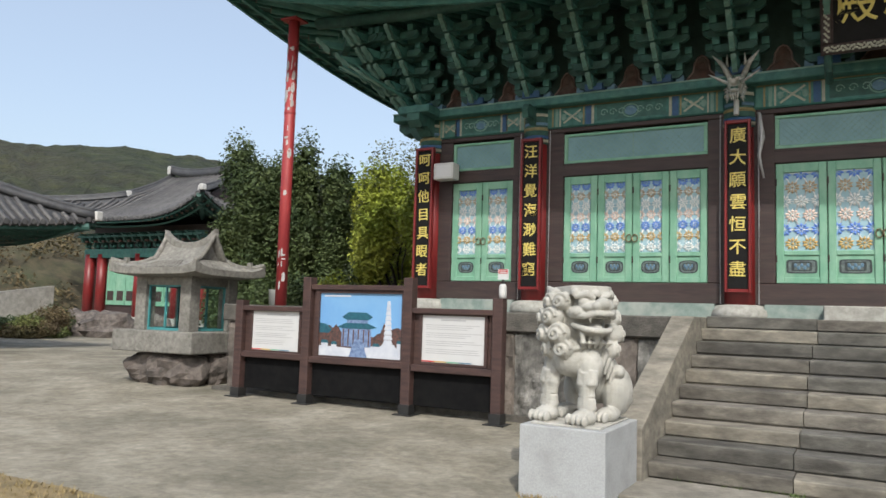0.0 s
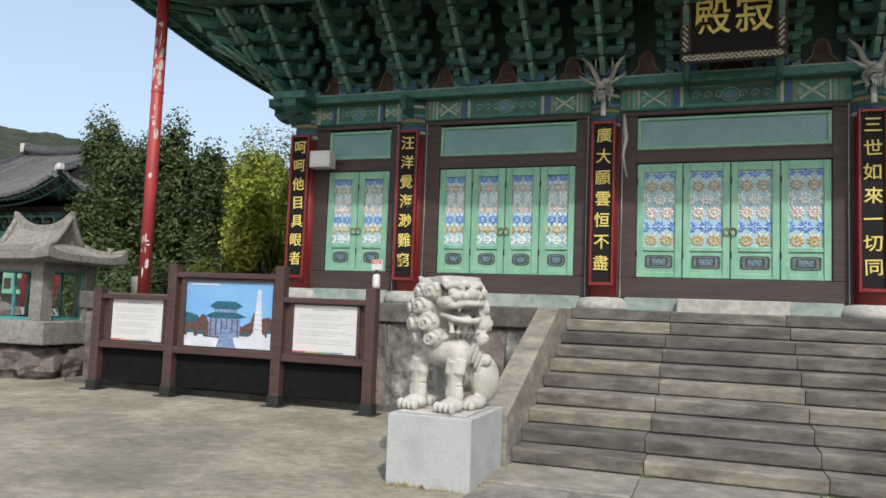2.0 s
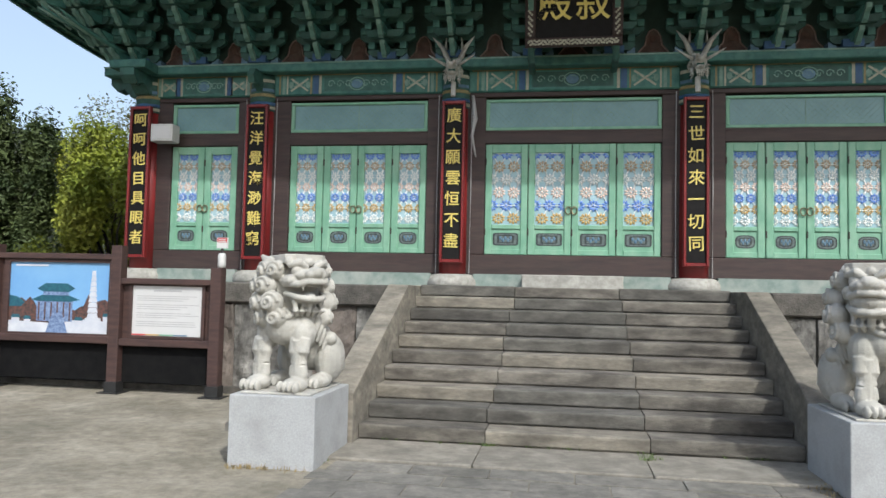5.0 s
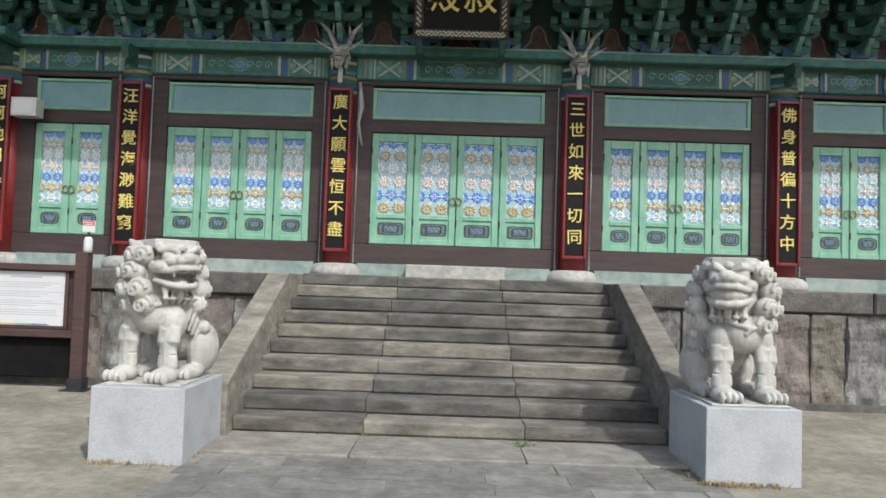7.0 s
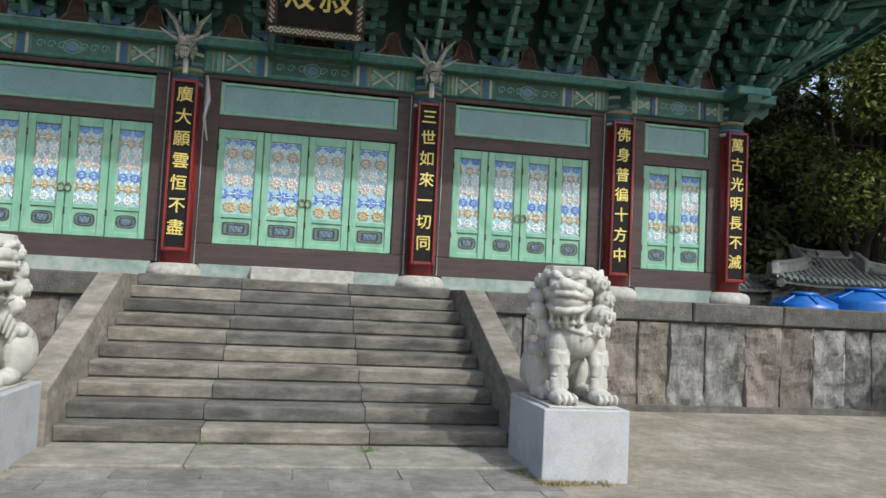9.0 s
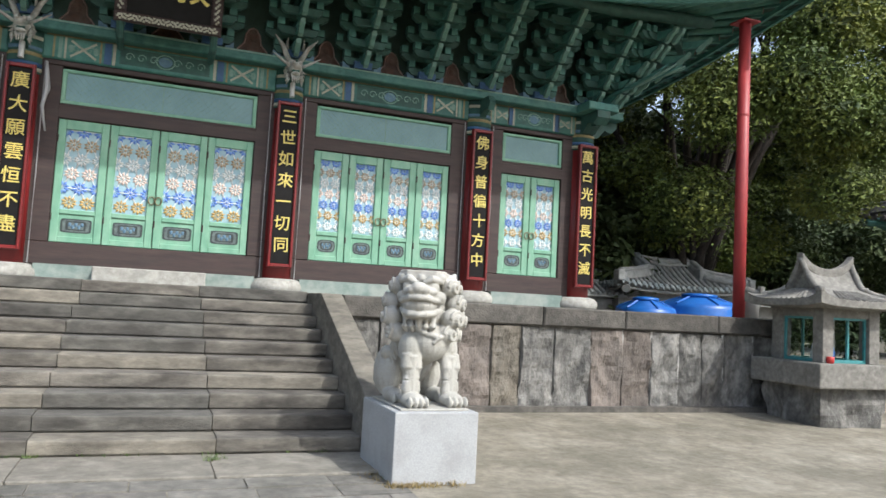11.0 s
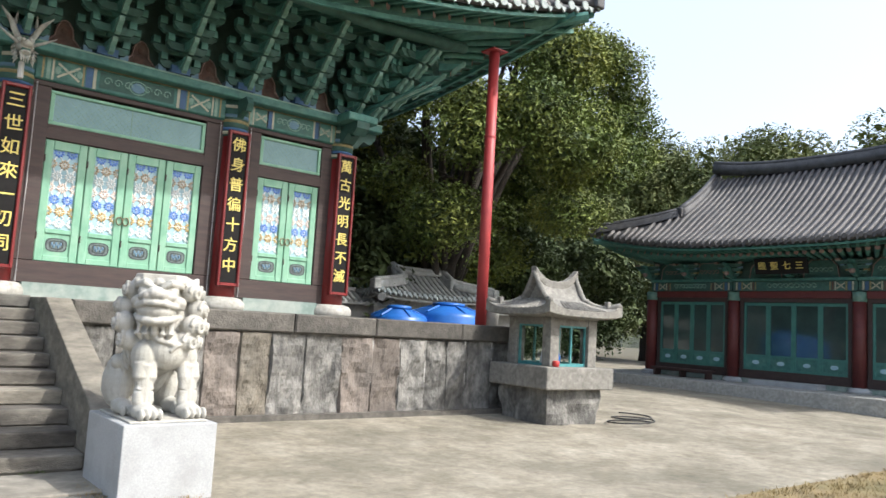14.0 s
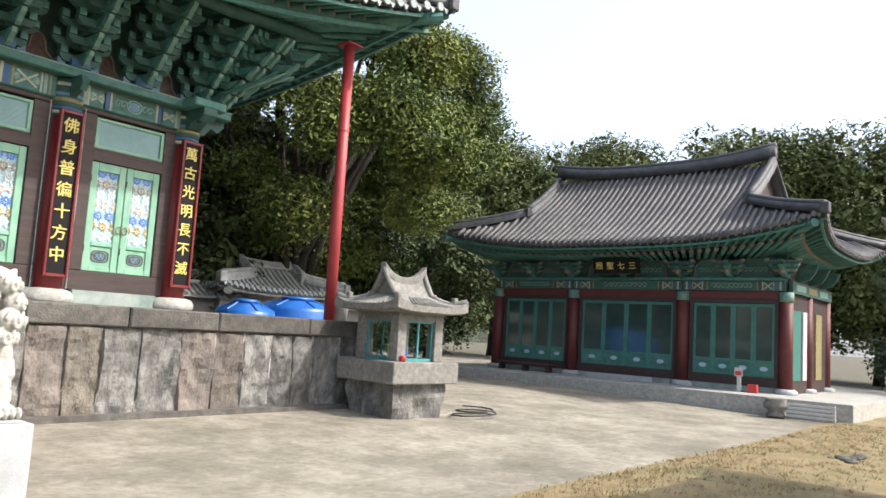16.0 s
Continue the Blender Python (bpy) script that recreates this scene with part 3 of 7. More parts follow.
def door_leaf(x0, x1, z0, z1, y, wide):
    """A jade leaf with a flower lattice above and a carved panel below."""
    w = x1 - x0
    st = w * 0.20 if not wide else w * 0.16
    mid = z0 + 0.50
    leaf = part("door", Shape().box(x0 + 0.004, x1 - 0.004, y + 0.036, y + 0.046, z0, z1), JADE, hall, "pale jade green door leaf with flower lattice")
    part("stile", Shape().chamfer(x0 + 0.004, x0 + st, y - 0.03, y + 0.04, z0, z1, 0.012), JADE, leaf)
    part("stile", Shape().chamfer(x1 - st, x1 - 0.004, y - 0.03, y + 0.04, z0, z1, 0.012), JADE, leaf)
    for ra, rb in ((z0, z0 + 0.10), (z1 - 0.16, z1), (mid - 0.03, mid + 0.05)):
        part("door_rail", Shape().chamfer(x0 + st, x1 - st, y - 0.028, y + 0.04, ra, rb, 0.01), JADE, leaf)
    a, b, lo, hi = x0 + st, x1 - st, mid + 0.05, z1 - 0.16
    part("paper", Shape().box(a, b, y + 0.025, y + 0.035, lo, hi), PAPER, leaf)
    # carved lower panel
    part("panel", Shape().box(a, b, y + 0.0, y + 0.03, z0 + 0.10, mid - 0.03), JADE, leaf)
    cz, hw, hh = (z0 + 0.10 + mid - 0.03) / 2, (b - a) / 2 - 0.03, 0.115
    s = Shape()
    for q0, q1 in ((1.0, 0.86), (0.66, 0.5)):
        k = 20
        pts = []
        for q in (q0, q1):
            for j in range(k):
                t = 2 * math.pi * j / k
                ex = 0.25 if wide else 0.62
                pts.append(((a + b) / 2 + q * hw * math.copysign(abs(math.cos(t)) ** ex, math.cos(t)), y - 0.008, cz + q * hh * math.copysign(abs(math.sin(t)) ** ex, math.sin(t))))
        s.put(pts, [(j, (j + 1) % k, k + (j + 1) % k, k + j) for j in range(k)])
    part("carving", s, CARVEGREY, leaf)
    oval = [((a + b) / 2 + 0.97 * hw * math.copysign(abs(math.cos(t)) ** (0.25 if wide else 0.62), math.cos(t)), cz + 0.97 * hh * math.copysign(abs(math.sin(t)) ** (0.25 if wide else 0.62), math.sin(t))) for t in span(0, 2 * math.pi * 19 / 20, 19)]
    part("oval", Shape().prism(oval, y - 0.004, y + 0.002, "y"), PANELGREY, leaf)
    s = Shape()
    for j in range(5):
        s.ball(((a + b) / 2 + (j - 2) * hw * 0.2, y - 0.004, cz + 0.02 * (-1) ** j), (hw * 0.11, 0.012, 0.035), nu=8, nv=6)
    part("relief", s, SKYBLUE, leaf)
    # staggered rows of ten-petalled flowers
    pitch = (b - a) / 2
    rows = ("gold2", "blue1", "pink2", "white1", "tan2", "blue1") if wide else ("white1", "gold1", "blue2", "pink1", "white2", "tan1", "blue2")
    pz = (hi - lo) / (len(rows) - (0.45 if wide else 0.35))
    tone = {"gold": PETALGOLD, "blue": PETALBLUE, "pink": PETALPINK, "white": PETALWHITE, "tan": PETALTAN}
    sets, rings = {}, Shape()
    for j, row in enumerate(rows):
        cz2 = lo + (j + 0.5) * pz
        for i in ((0.5, 1.5) if row[-1] == "2" else (0, 1, 2)):
            cx = a + i * pitch
            m_ = tone[row[:-1]]
            petals(sets.setdefault(row[:-1], (m_, Shape()))[1], cx, cz2, pitch * 0.5, pz * 0.5, y, (a, b, lo, hi))
            for ang in (0, 60, 120):
                L_ = pitch * 0.70
                c_, s_ = math.cos(radians(ang)), math.sin(radians(ang))
                if a < cx - L_ * c_ and cx + L_ * c_ < b and lo < cz2 - L_ * s_ and cz2 + L_ * s_ < hi:
                    rings.box(-L_, L_, -0.006, 0.006, -0.007, 0.007, pose(cx, y + 0.010, cz2, 0, ang, 0))
    tagged(part("lattice", rings, PETALWHITE, leaf), kind="stuff")
    for m_, s in sets.values():
        tagged(part("flower_lattice", s, m_, leaf), kind="stuff")
    return leaf


for (x0, x1, n), (ca, cb) in zip(DOORS, zip(COLS, COLS[1:])):
    # brown timber frame round the doors
    for a, b, z0, z1, nm in ((ca + 0.2, cb - 0.2, 2.07, 2.44, "sill_board"), (x0 - 0.02, x1 + 0.02, 4.49, 4.70, "rail"), (ca + 0.2, cb - 0.2, 5.36, 5.45, "head_rail"), (ca + 0.2, x0, 2.44, 5.36, "jamb"), (x1, cb - 0.2, 2.44, 5.36, "jamb")):
        part(nm, Shape().chamfer(a, b, -0.075, 0.1, z0 + 0.001, z1 - 0.001, 0.012), BROWN, hall)
    part("door_backing", Shape().box(x0, x1, 0.05, 0.07, 2.44, 4.5), BROWN, hall)
    w = (x1 - x0) / n
    for i in range(n):
        leaf = door_leaf(x0 + i * w + 0.003, x0 + (i + 1) * w - 0.003, 2.445, 4.485, -0.01, n == 4 and x1 - x0 > 3)
        if i in (n // 2 - 1, n // 2):
            side = 1 if i == n // 2 - 1 else -1
            ring = Shape().tube([((x0 + (i + (1 if side > 0 else 0)) * w) - side * 0.055 + 0.05 * math.sin(t), -0.065, 3.33 - 0.07 + 0.07 * math.cos(t)) for t in span(0, 2 * math.pi, 12)], 0.011, 6)
            part("ring_handle", ring, BRASS, leaf, "aged brass ring handle", True)
        for zz in (2.8, 4.1):
            part("hinge", Shape().tube([(x0 + i * w + 0.012, -0.05, zz), (x0 + i * w + 0.012, -0.05, zz + 0.12)], 0.013, 6), BROWN, leaf)
    # transom light with a mesh
    z0, z1 = 4.74, 5.32
    s = Shape()
    s.chamfer(x0, x1, -0.06, 0.02, z1 - 0.055, z1, 0.01).chamfer(x0, x1, -0.06, 0.02, z0, z0 + 0.055, 0.01).chamfer(x0, x0 + 0.07, -0.06, 0.02, z0 + 0.055, z1 - 0.055, 0.01).chamfer(x1 - 0.07, x1, -0.06, 0.02, z0 + 0.055, z1 - 0.055, 0.01)
    win = part("window", s, JADE, hall, "long transom window with green frame")
    part("screen", Shape().box(x0 + 0.07, x1 - 0.07, -0.02, 0.0, z0 + 0.05, z1 - 0.05), TRANSOM, win)
    if n == 4:
        part("bar", Shape().box((x0 + x1) / 2 - 0.008, (x0 + x1) / 2 + 0.008, -0.03, -0.01, z0 + 0.05, z1 - 0.05), TEALPALE, win)
    s = Shape()
    k = int((x1 - x0) / 0.11)
    for i in range(k * 1):
        xx = x0 + 0.1 + (x1 - x0 - 0.2) * i / k
        for q in (-1, 1):
            e = min(max(xx + q * (z1 - z0 - 0.12), x0 + 0.08), x1 - 0.08)
            s.tube([(xx, -0.022, z0 + 0.06), (e, -0.022, z0 + 0.06 + abs(e - xx))], 0.003, 4)
    part("wire_mesh", s, TEALPALE, win)
    part("window_shelf", Shape().box(x0 - 0.02, x1 + 0.02, -0.06, 0.06, 4.70, 4.738), BROWN, hall)

# painted lintel and ledge
for i, (ca, cb) in enumerate(zip(COLS, COLS[1:])):
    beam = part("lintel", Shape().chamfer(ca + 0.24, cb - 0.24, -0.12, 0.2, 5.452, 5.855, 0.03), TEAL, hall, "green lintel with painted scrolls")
    L, mid = cb - ca, (ca + cb) / 2
    def strip(name, a, b, z0, z1, m_):
        part(name, Shape().box(a, b, -0.126, -0.118, z0, z1), m_, beam)
    strip("painted_band", mid - L * 0.17, mid + L * 0.17, 5.52, 5.80, TEALDARK)
    for sg in (-1, 1):
        for d, w_, m_ in ((0.185, 0.03, CREAM), (0.20, 0.07, BLUE), (0.235, 0.02, OCHRE), (0.36, 0.02, CREAM), (0.375, 0.035, TEALPALE), (0.40, 0.02, OCHRE)):
            a, b = mid + sg * L * d, mid + sg * (L * d + w_ * 1.6)
            strip("painted_band", min(a, b), max(a, b), 5.475, 5.835, m_)
        # crossed ribbons
        cx = mid + sg * L * 0.30
        s = Shape()
        for ang in (35, -35):
            s.box(-L * 0.055, L * 0.055, -0.13, -0.119, -0.018, 0.018, pose(cx, 0, 5.655, 0, ang, 0))
        part("crossed_ribbon", s, CREAM, beam)
        for q in (-1, 1):
            part("painted_flower", Shape().ball((cx + q * L * 0.045, -0.118, 5.655), (0.05, 0.012, 0.07), nu=10, nv=6), TEALPALE, beam)
    # scroll painting in the middle
    s = Shape()
    for q in list(range(7)) + [-4.2, -3.2, 9.2, 10.2]:
        cx = mid + (q - 3) * L * 0.045
        s.tube([(cx + 0.075 * math.cos(t) * (1 - t / 9), -0.122, 5.66 + 0.08 * math.sin(t) * (1 - t / 9)) for t in span(0, 7, 14)], 0.011, 5)
    tagged(part("scroll", s, TEALPALE, beam), kind="stuff")
    part("roundel", Shape().ball((mid, -0.12, 5.66), (0.13, 0.014, 0.10), nu=14, nv=6), SKYBLUE, beam)
    part("roundel_ring", Shape().tube([(mid + 0.15 * math.cos(t), -0.124, 5.66 + 0.12 * math.sin(t)) for t in span(0, 2 * math.pi, 16)], 0.012, 5), TEALPALE, beam)
    part("lintel_edge", Shape().box(ca + 0.3, cb - 0.3, -0.135, -0.119, 5.838, 5.85), OCHRE, beam)
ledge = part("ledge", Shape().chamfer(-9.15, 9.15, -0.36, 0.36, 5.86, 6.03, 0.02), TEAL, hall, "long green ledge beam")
part("ledge_edge", Shape().box(-9.15, 9.15, -0.372, -0.36, 6.0, 6.028), TEALPALE, ledge)
for sg in (-1, 1):
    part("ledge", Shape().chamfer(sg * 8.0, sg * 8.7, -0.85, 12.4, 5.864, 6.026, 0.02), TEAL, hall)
    part("corner_scroll", Shape().prism([(-0.85, 5.86), (-0.85, 5.72), (-0.7, 5.6), (-0.5, 5.66), (-0.3, 5.5), (0, 5.45), (0, 5.86)], sg * 8.2, sg * 8.5), TEALDARK, hall)
    part("corner_scroll", Shape().prism([(sg * 9.15, 5.86), (sg * 9.15, 5.74), (sg * 9.0, 5.6), (sg * 8.85, 5.66), (sg * 8.7, 5.48), (sg * 8.5, 5.45), (sg * 8.5, 5.86)], -0.1, 0.2, "y"), TEALDARK, hall)
# column tops: painted bands and a scroll arm at each
for x in COLS:
    s = Shape().lathe([(0.29, 5.15), (0.292, 5.86)], x, 0.06, 24)
    cap = part("column_head", s, TEALDARK, hall, "painted blue and green column head", True)
    for zz, m_ in ((5.18, CREAM), (5.26, BLUE), (5.42, OCHRE), (5.52, SKYBLUE), (5.70, CREAM)):
        part("painted_band", Shape().lathe([(0.297, zz), (0.297, zz + 0.06)], x, 0.06, 24), m_, cap, "", True)
    prof = [(-0.2, 5.5), (-0.45, 5.62), (-0.62, 5.58), (-0.7, 5.72), (-0.6, 5.86), (-0.2, 5.86)]
    part("scroll_arm", Shape().prism(prof, x - 0.06, x + 0.06), TEALDARK, hall)


# ---- tiled roofs ----
def tiled_roof(parent, m, hx, hy, ez, up, flare, zr, ridge, vg, pitch, rafters=0.34, inner=3.0, rows_front=True, soffit=TEAL, fly=True, ends=None, plaster=None, tile=None, dark=None, drop=0.0):
    """A hip-and-gable roof over a plan with half sizes hx, hy at the eaves; m lays it into the world."""
    tile, dark = tile or TILE, dark or TILEDARK
    ends = ends or tile

    def prof(v):
        return ez + (zr - ez) * (0.68 * v + 0.32 * v * v)

    def reach(s, v):
        q = min(v / vg, 1)
        return hx + (ridge - hx) * q + flare * s ** 4 * (1 - q)

    def front(s, v):
        return Vector((s * reach(s, v), -(hy + flare * s ** 4) * (1 - v), prof(v) + up * abs(s) ** 3.2 * (1 - v) ** 1.6))

    def side(s, v):
        q = v / vg
        return Vector((hx + flare * s ** 4 + (ridge - hx - flare * s ** 4) * q, s * (hy + flare * s ** 4) * (1 - v), prof(v) + up * abs(s) ** 3.2 * (1 - v) ** 1.6))
    flip = Matrix.Diagonal((-1, -1, 1, 1))
    ss, vs = span(-1, 1, 32), span(0, 1, 10)
    roof = None
    for k in (Matrix(), flip):
        o = part("roof", Shape().sheet(front, ss, vs, 0.10).moved(m @ k), dark, parent, "grey clay tiled hip and gable roof", True)
        roof = roof or o
        part("roof_side", Shape().sheet(side, ss, span(0, vg, 5), 0.10).moved(m @ k), dark, parent, "", True)
        yg, zg = hy * (1 - vg), prof(vg)
        part("gable", Shape().prism([(-yg, zg - 0.1), (yg, zg - 0.1), (0, zr)], ridge - 0.35, ridge - 0.2).moved(m @ k), BROWN, parent)

    def rib(pts, r):
        s = Shape().tube([p + Vector((0, 0, r * 0.35)) for p in pts], r, 7)
        return s
    r = pitch * 0.27
    for k, fn, half, full in ((Matrix(), front, hx + flare, 1.0), (flip, front, hx + flare, 1.0), (Matrix(), side, hy + flare, vg), (flip, side, hy + flare, vg)):
        rest = Shape()
        n = int(2 * half / pitch)
        for i in range(n + 1):
            e = -half + 0.1 + (2 * half - 0.2) * i / n
            pts = []
            for v in span(0, full, 10 if full == 1 else 5):
                lim = reach(1, v) if fn is front else (hy + flare) * (1 - v)
                if abs(e) > lim + 0.02:
                    break
                s_ = e / lim
                for _ in range(4):
                    got = fn(max(-1, min(1, s_)), v)
                    s_ += (e - (got.x if fn is front else got.y)) / lim
                p = fn(max(-1, min(1, s_)), v)
                pts.append(p)
            if len(pts) < 2:
                continue
            d = (pts[0] - pts[1]).normalized()
            pts[0] = pts[0] + d * 0.06
            t_ = rib(pts, r).moved(m @ k)
            if k == Matrix() and fn is front and rows_front:
                part("tile_rib", t_, tile, roof, "", True)
            else:
                rest.add(t_)
        if rest.v:
            tagged(part("tile_field", rest, tile, roof, "", True), kind="stuff")
    # round tile ends along the eaves, drip tiles between them
    for k, fn, half in ((Matrix(), front, hx + flare), (Matrix(), side, hy + flare), (flip, side, hy + flare)):
        s = Shape()
        n = int(2 * half / pitch)
        for i in range(n + 1):
            q = -1 + 2 * i / n
            p = fn(q, 0)
            out = Vector((0, -1, 0)) if fn is front else Vector((1, 0, 0))
            s.tube([p + out * 0.055 + Vector((0, 0, r * 0.3)), p + out * 0.085 + Vector((0, 0, r * 0.3))], r * 1.18, 10)
            if i < n:
                p2 = fn(q + 1 / n, 0)
                along = Vector((1, 0, 0)) if fn is front else Vector((0, 1, 0))
                a, b = p2 - along * pitch * 0.3, p2 + along * pitch * 0.3
                s.put([a + out * 0.05, b + out * 0.05, p2 + out * 0.07 + Vector((0, 0, -0.13)), a + out * 0.02, b + out * 0.02, p2 + out * 0.03 + Vector((0, 0, -0.13))], [(0, 1, 2), (5, 4, 3), (0, 2, 5, 3), (1, 4, 5, 2), (0, 3, 4, 1)])
        tagged(part("tile_end_band", s.moved(m @ k), ends, roof, "pale round eave tile ends"), kind="stuff")
        # eave boards
        s = Shape()
        for dz, dy, h in ((-0.14, 0.06, 0.06), (-0.30, 0.62, 0.09) if not drop else (-0.17, 0.60, 0.05)):
            def edge(q, v, dz=dz, dy=dy, h=h):
                p = fn(q, 0)
                out = Vector((0, -1, 0)) if fn is front else Vector((1, 0, 0))
                return p - out * (dy + 0.07 * (v in (1, 2))) + Vector((0, 0, dz - h * (v > 1)))
            s.sheet(edge, span(-1, 1, 40), [0, 1, 2, 3, 0])
        part("eave_board", s.moved(m @ k), soffit, roof)
    # soffit and rafters
    for k, fn, half, n_out in ((Matrix(), front, hx + flare, 0), (Matrix(), side, hy + flare, 1), (flip, side, hy + flare, 1), (flip, front, hx + flare, 0)):
        def under(q, v, fn=fn):
            p = fn(q, 0)
            c = (half - inner) * q
            a = Vector((c, -(hy - inner), ez + 0.55 - drop)) if fn is front else Vector((hx - inner, c, ez + 0.55 - drop))
            return p.lerp(a, v) - Vector((0, 0, 0.10 + 0.02 * v))
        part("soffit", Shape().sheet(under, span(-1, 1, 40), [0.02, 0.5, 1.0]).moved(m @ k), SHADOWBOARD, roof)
        n = int(2 * half / rafters)
        if k != Matrix() and fn is front:
            continue
        for i in range(n + 1):
            q = -0.985 + 1.97 * i / n
            a, b = under(q, 1.0), under(q, 0.66 / inner)
            dz = Vector((0, 0, -0.09))
            part("rafter", Shape().tube([a + dz, b + dz * 1.3], [0.075, 0.07], 9).moved(m @ k), soffit, roof, "", True)
            e = (b - a).normalized()
            part("rafter_end", Shape().tube([b + dz * 1.3, b + dz * 1.3 + e * 0.012], 0.074, 9).moved(m @ k), RAFTEREND, roof)
            if fly:
                c, d = under(q, 1.0 / inner), under(q, 0.06 / inner)
                w = 0.05
                ax = Vector((1, 0, 0)) if fn is front else Vector((0, 1, 0))
                s = Shape()
                pts = [c - ax * w, c + ax * w, c + ax * w + dz, c - ax * w + dz, d - ax * w * 0.8, d + ax * w * 0.8, d + ax * w * 0.8 + dz * 0.8, d - ax * w * 0.8 + dz * 0.8]
                s.put(pts, [(0, 1, 2, 3), (7, 6, 5, 4), (0, 4, 5, 1), (1, 5, 6, 2), (2, 6, 7, 3), (3, 7, 4, 0)])
                part("flying_rafter", s.moved(m @ k), soffit, roof)
    # ridges
    def ridge_bar(name, pts, w, h):
        s = Shape()
        def at(i, j):
            p = pts[i]
            d = (pts[min(i + 1, len(pts) - 1)] - pts[max(i - 1, 0)])
            nrm = Vector((-d.y, d.x, 0)).normalized()
            return p + nrm * w * (0.5, 0.36, -0.36, -0.5, 0.5)[j] + Vector((0, 0, (-0.05, h, h, -0.05, -0.05)[j]))
        s.sheet(at, list(range(len(pts))), [0, 1, 2, 3, 4])
        n_ = len(pts)
        s.f += [tuple(j * n_ for j in range(4)), tuple(j * n_ + n_ - 1 for j in range(4))]
        s.tube([p + Vector((0, 0, h + 0.03)) for p in pts], w * 0.33, 7)
        return part(name, s.moved(m), dark, roof, "", True)
    main = [Vector((x, 0, zr + (zr - ez) * 0.10 * abs(x / ridge) ** 2.5)) for x in span(-ridge - 0.1, ridge + 0.1, 16)]
    top = ridge_bar("ridge", main, 0.34, (zr - ez) * 0.11)
    for sx in (-1, 1):
        if plaster:
            e = main[0 if sx < 0 else -1]
            part("ridge_end", Shape().box(e.x - 0.12, e.x + 0.12, -0.22, 0.22, e.z - 0.1, e.z + 0.42).moved(m), plaster, roof, "white plastered ridge end", bevel=0.04)
        for sy in (-1, 1):
            def mir(p, sx=sx, sy=sy):
                return Vector((p.x * sx, -p.y * sy, p.z))
            g_ = [mir(front(1, v)) for v in span(1, vg, 6)]
            ridge_bar("gable_ridge", [p + Vector((0, 0, 0.03)) for p in g_], 0.30, 0.2)
            h_ = [mir(front(1, v)) for v in span(vg, 0.0, 8)]
            ridge_bar("hip_ridge", [p + Vector((0, 0, 0.03)) for p in h_], 0.26, 0.18)
            tip = h_[-1]
            part("hip_end", Shape().box(-0.12, 0.12, -0.14, 0.14, -0.05, 0.26).moved(m @ Matrix.Translation(tip)), plaster or dark, roof, bevel=0.04)
            tip = g_[-1]
            part("gable_end_tile", Shape().box(-0.14, 0.14, -0.12, 0.16, -0.05, 0.30).moved(m @ Matrix.Translation(tip)), plaster or dark, roof, bevel=0.04)
            # corner beam under the hip
            a = mir(Vector((hx - inner - 0.2, -(hy - inner - 0.2), ez + 0.25)))
            b = mir(front(1, 0)) + Vector((-0.25 * sx, -0.25 * sy * 0, -0.28))
            part("corner_beam", Shape().tube([a, a.lerp(b, 0.6) - Vector((0, 0, 0.05)), b], [0.17, 0.15, 0.12], 8).moved(m), soffit, roof)
    return roof


RAFTEREND = mat("faded_rafter_end_paint", (0.34, 0.24, 0.21), (0.24, 0.17, 0.15), 20, 0.7, 0.1)
ENDTILE = mat("pale_eave_end_tile", (0.44, 0.50, 0.49), (0.28, 0.33, 0.33), 12, 0.7, 0.2)
tiled_roof(hall, Matrix.Translation((0, 6.03, 0)), 11.45, 9.13, 7.42, 1.22, 0.65, 13.2, 8.2, 0.5, 0.30, 0.36, 3.1, rows_front=False, ends=ENDTILE)

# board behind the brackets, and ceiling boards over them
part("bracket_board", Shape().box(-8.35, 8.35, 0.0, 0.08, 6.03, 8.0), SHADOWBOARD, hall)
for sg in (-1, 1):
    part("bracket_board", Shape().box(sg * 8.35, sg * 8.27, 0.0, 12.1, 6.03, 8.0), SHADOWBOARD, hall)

# ---- bracket sets ----
def arm(w, y, z, h=0.13, t=0.10):
    """A cross arm with scooped ends and three blocks."""
    s = Shape()
    s.prism([(-w, z + h), (-w, z + h * 0.55), (-w * 0.8, z), (w * 0.8, z), (w, z + h * 0.55), (w, z + h)], y - t / 2, y + t / 2, "y")
    return s


TIERS = 5
ARM_M, TONGUE_M, BLOCK_M = [], [], []
for k in range(TIERS):
    y, z = -0.30 - 0.30 * k, 6.10 + 0.27 * k
    s = Shape().add(arm(0.36, y, z)).add(arm(0.52, y, z + 0.27))
    if k == TIERS - 1:
        s = Shape().add(arm(0.46, y, z))
    ARM_M.append(s.mesh("bracket_arm", TEALDARK))
    BLOCK_M.append([(bx, y, z + 0.14) for bx in (-0.30, 0.30)] + [(bx, y, z + 0.41) for bx in (-0.46, 0.46)])
    tip = y - 0.30
    s = Shape().prism([(0.0, z + 0.02), (y, z + 0.0), (tip + 0.05, z + 0.02), (tip - 0.10, z + 0.16), (tip - 0.02, z + 0.16), (tip + 0.10, z + 0.15), (y, z + 0.17), (0.0, z + 0.17)], -0.055, 0.055)
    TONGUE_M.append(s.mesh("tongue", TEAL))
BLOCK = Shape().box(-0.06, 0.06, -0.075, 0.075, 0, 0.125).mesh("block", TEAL)
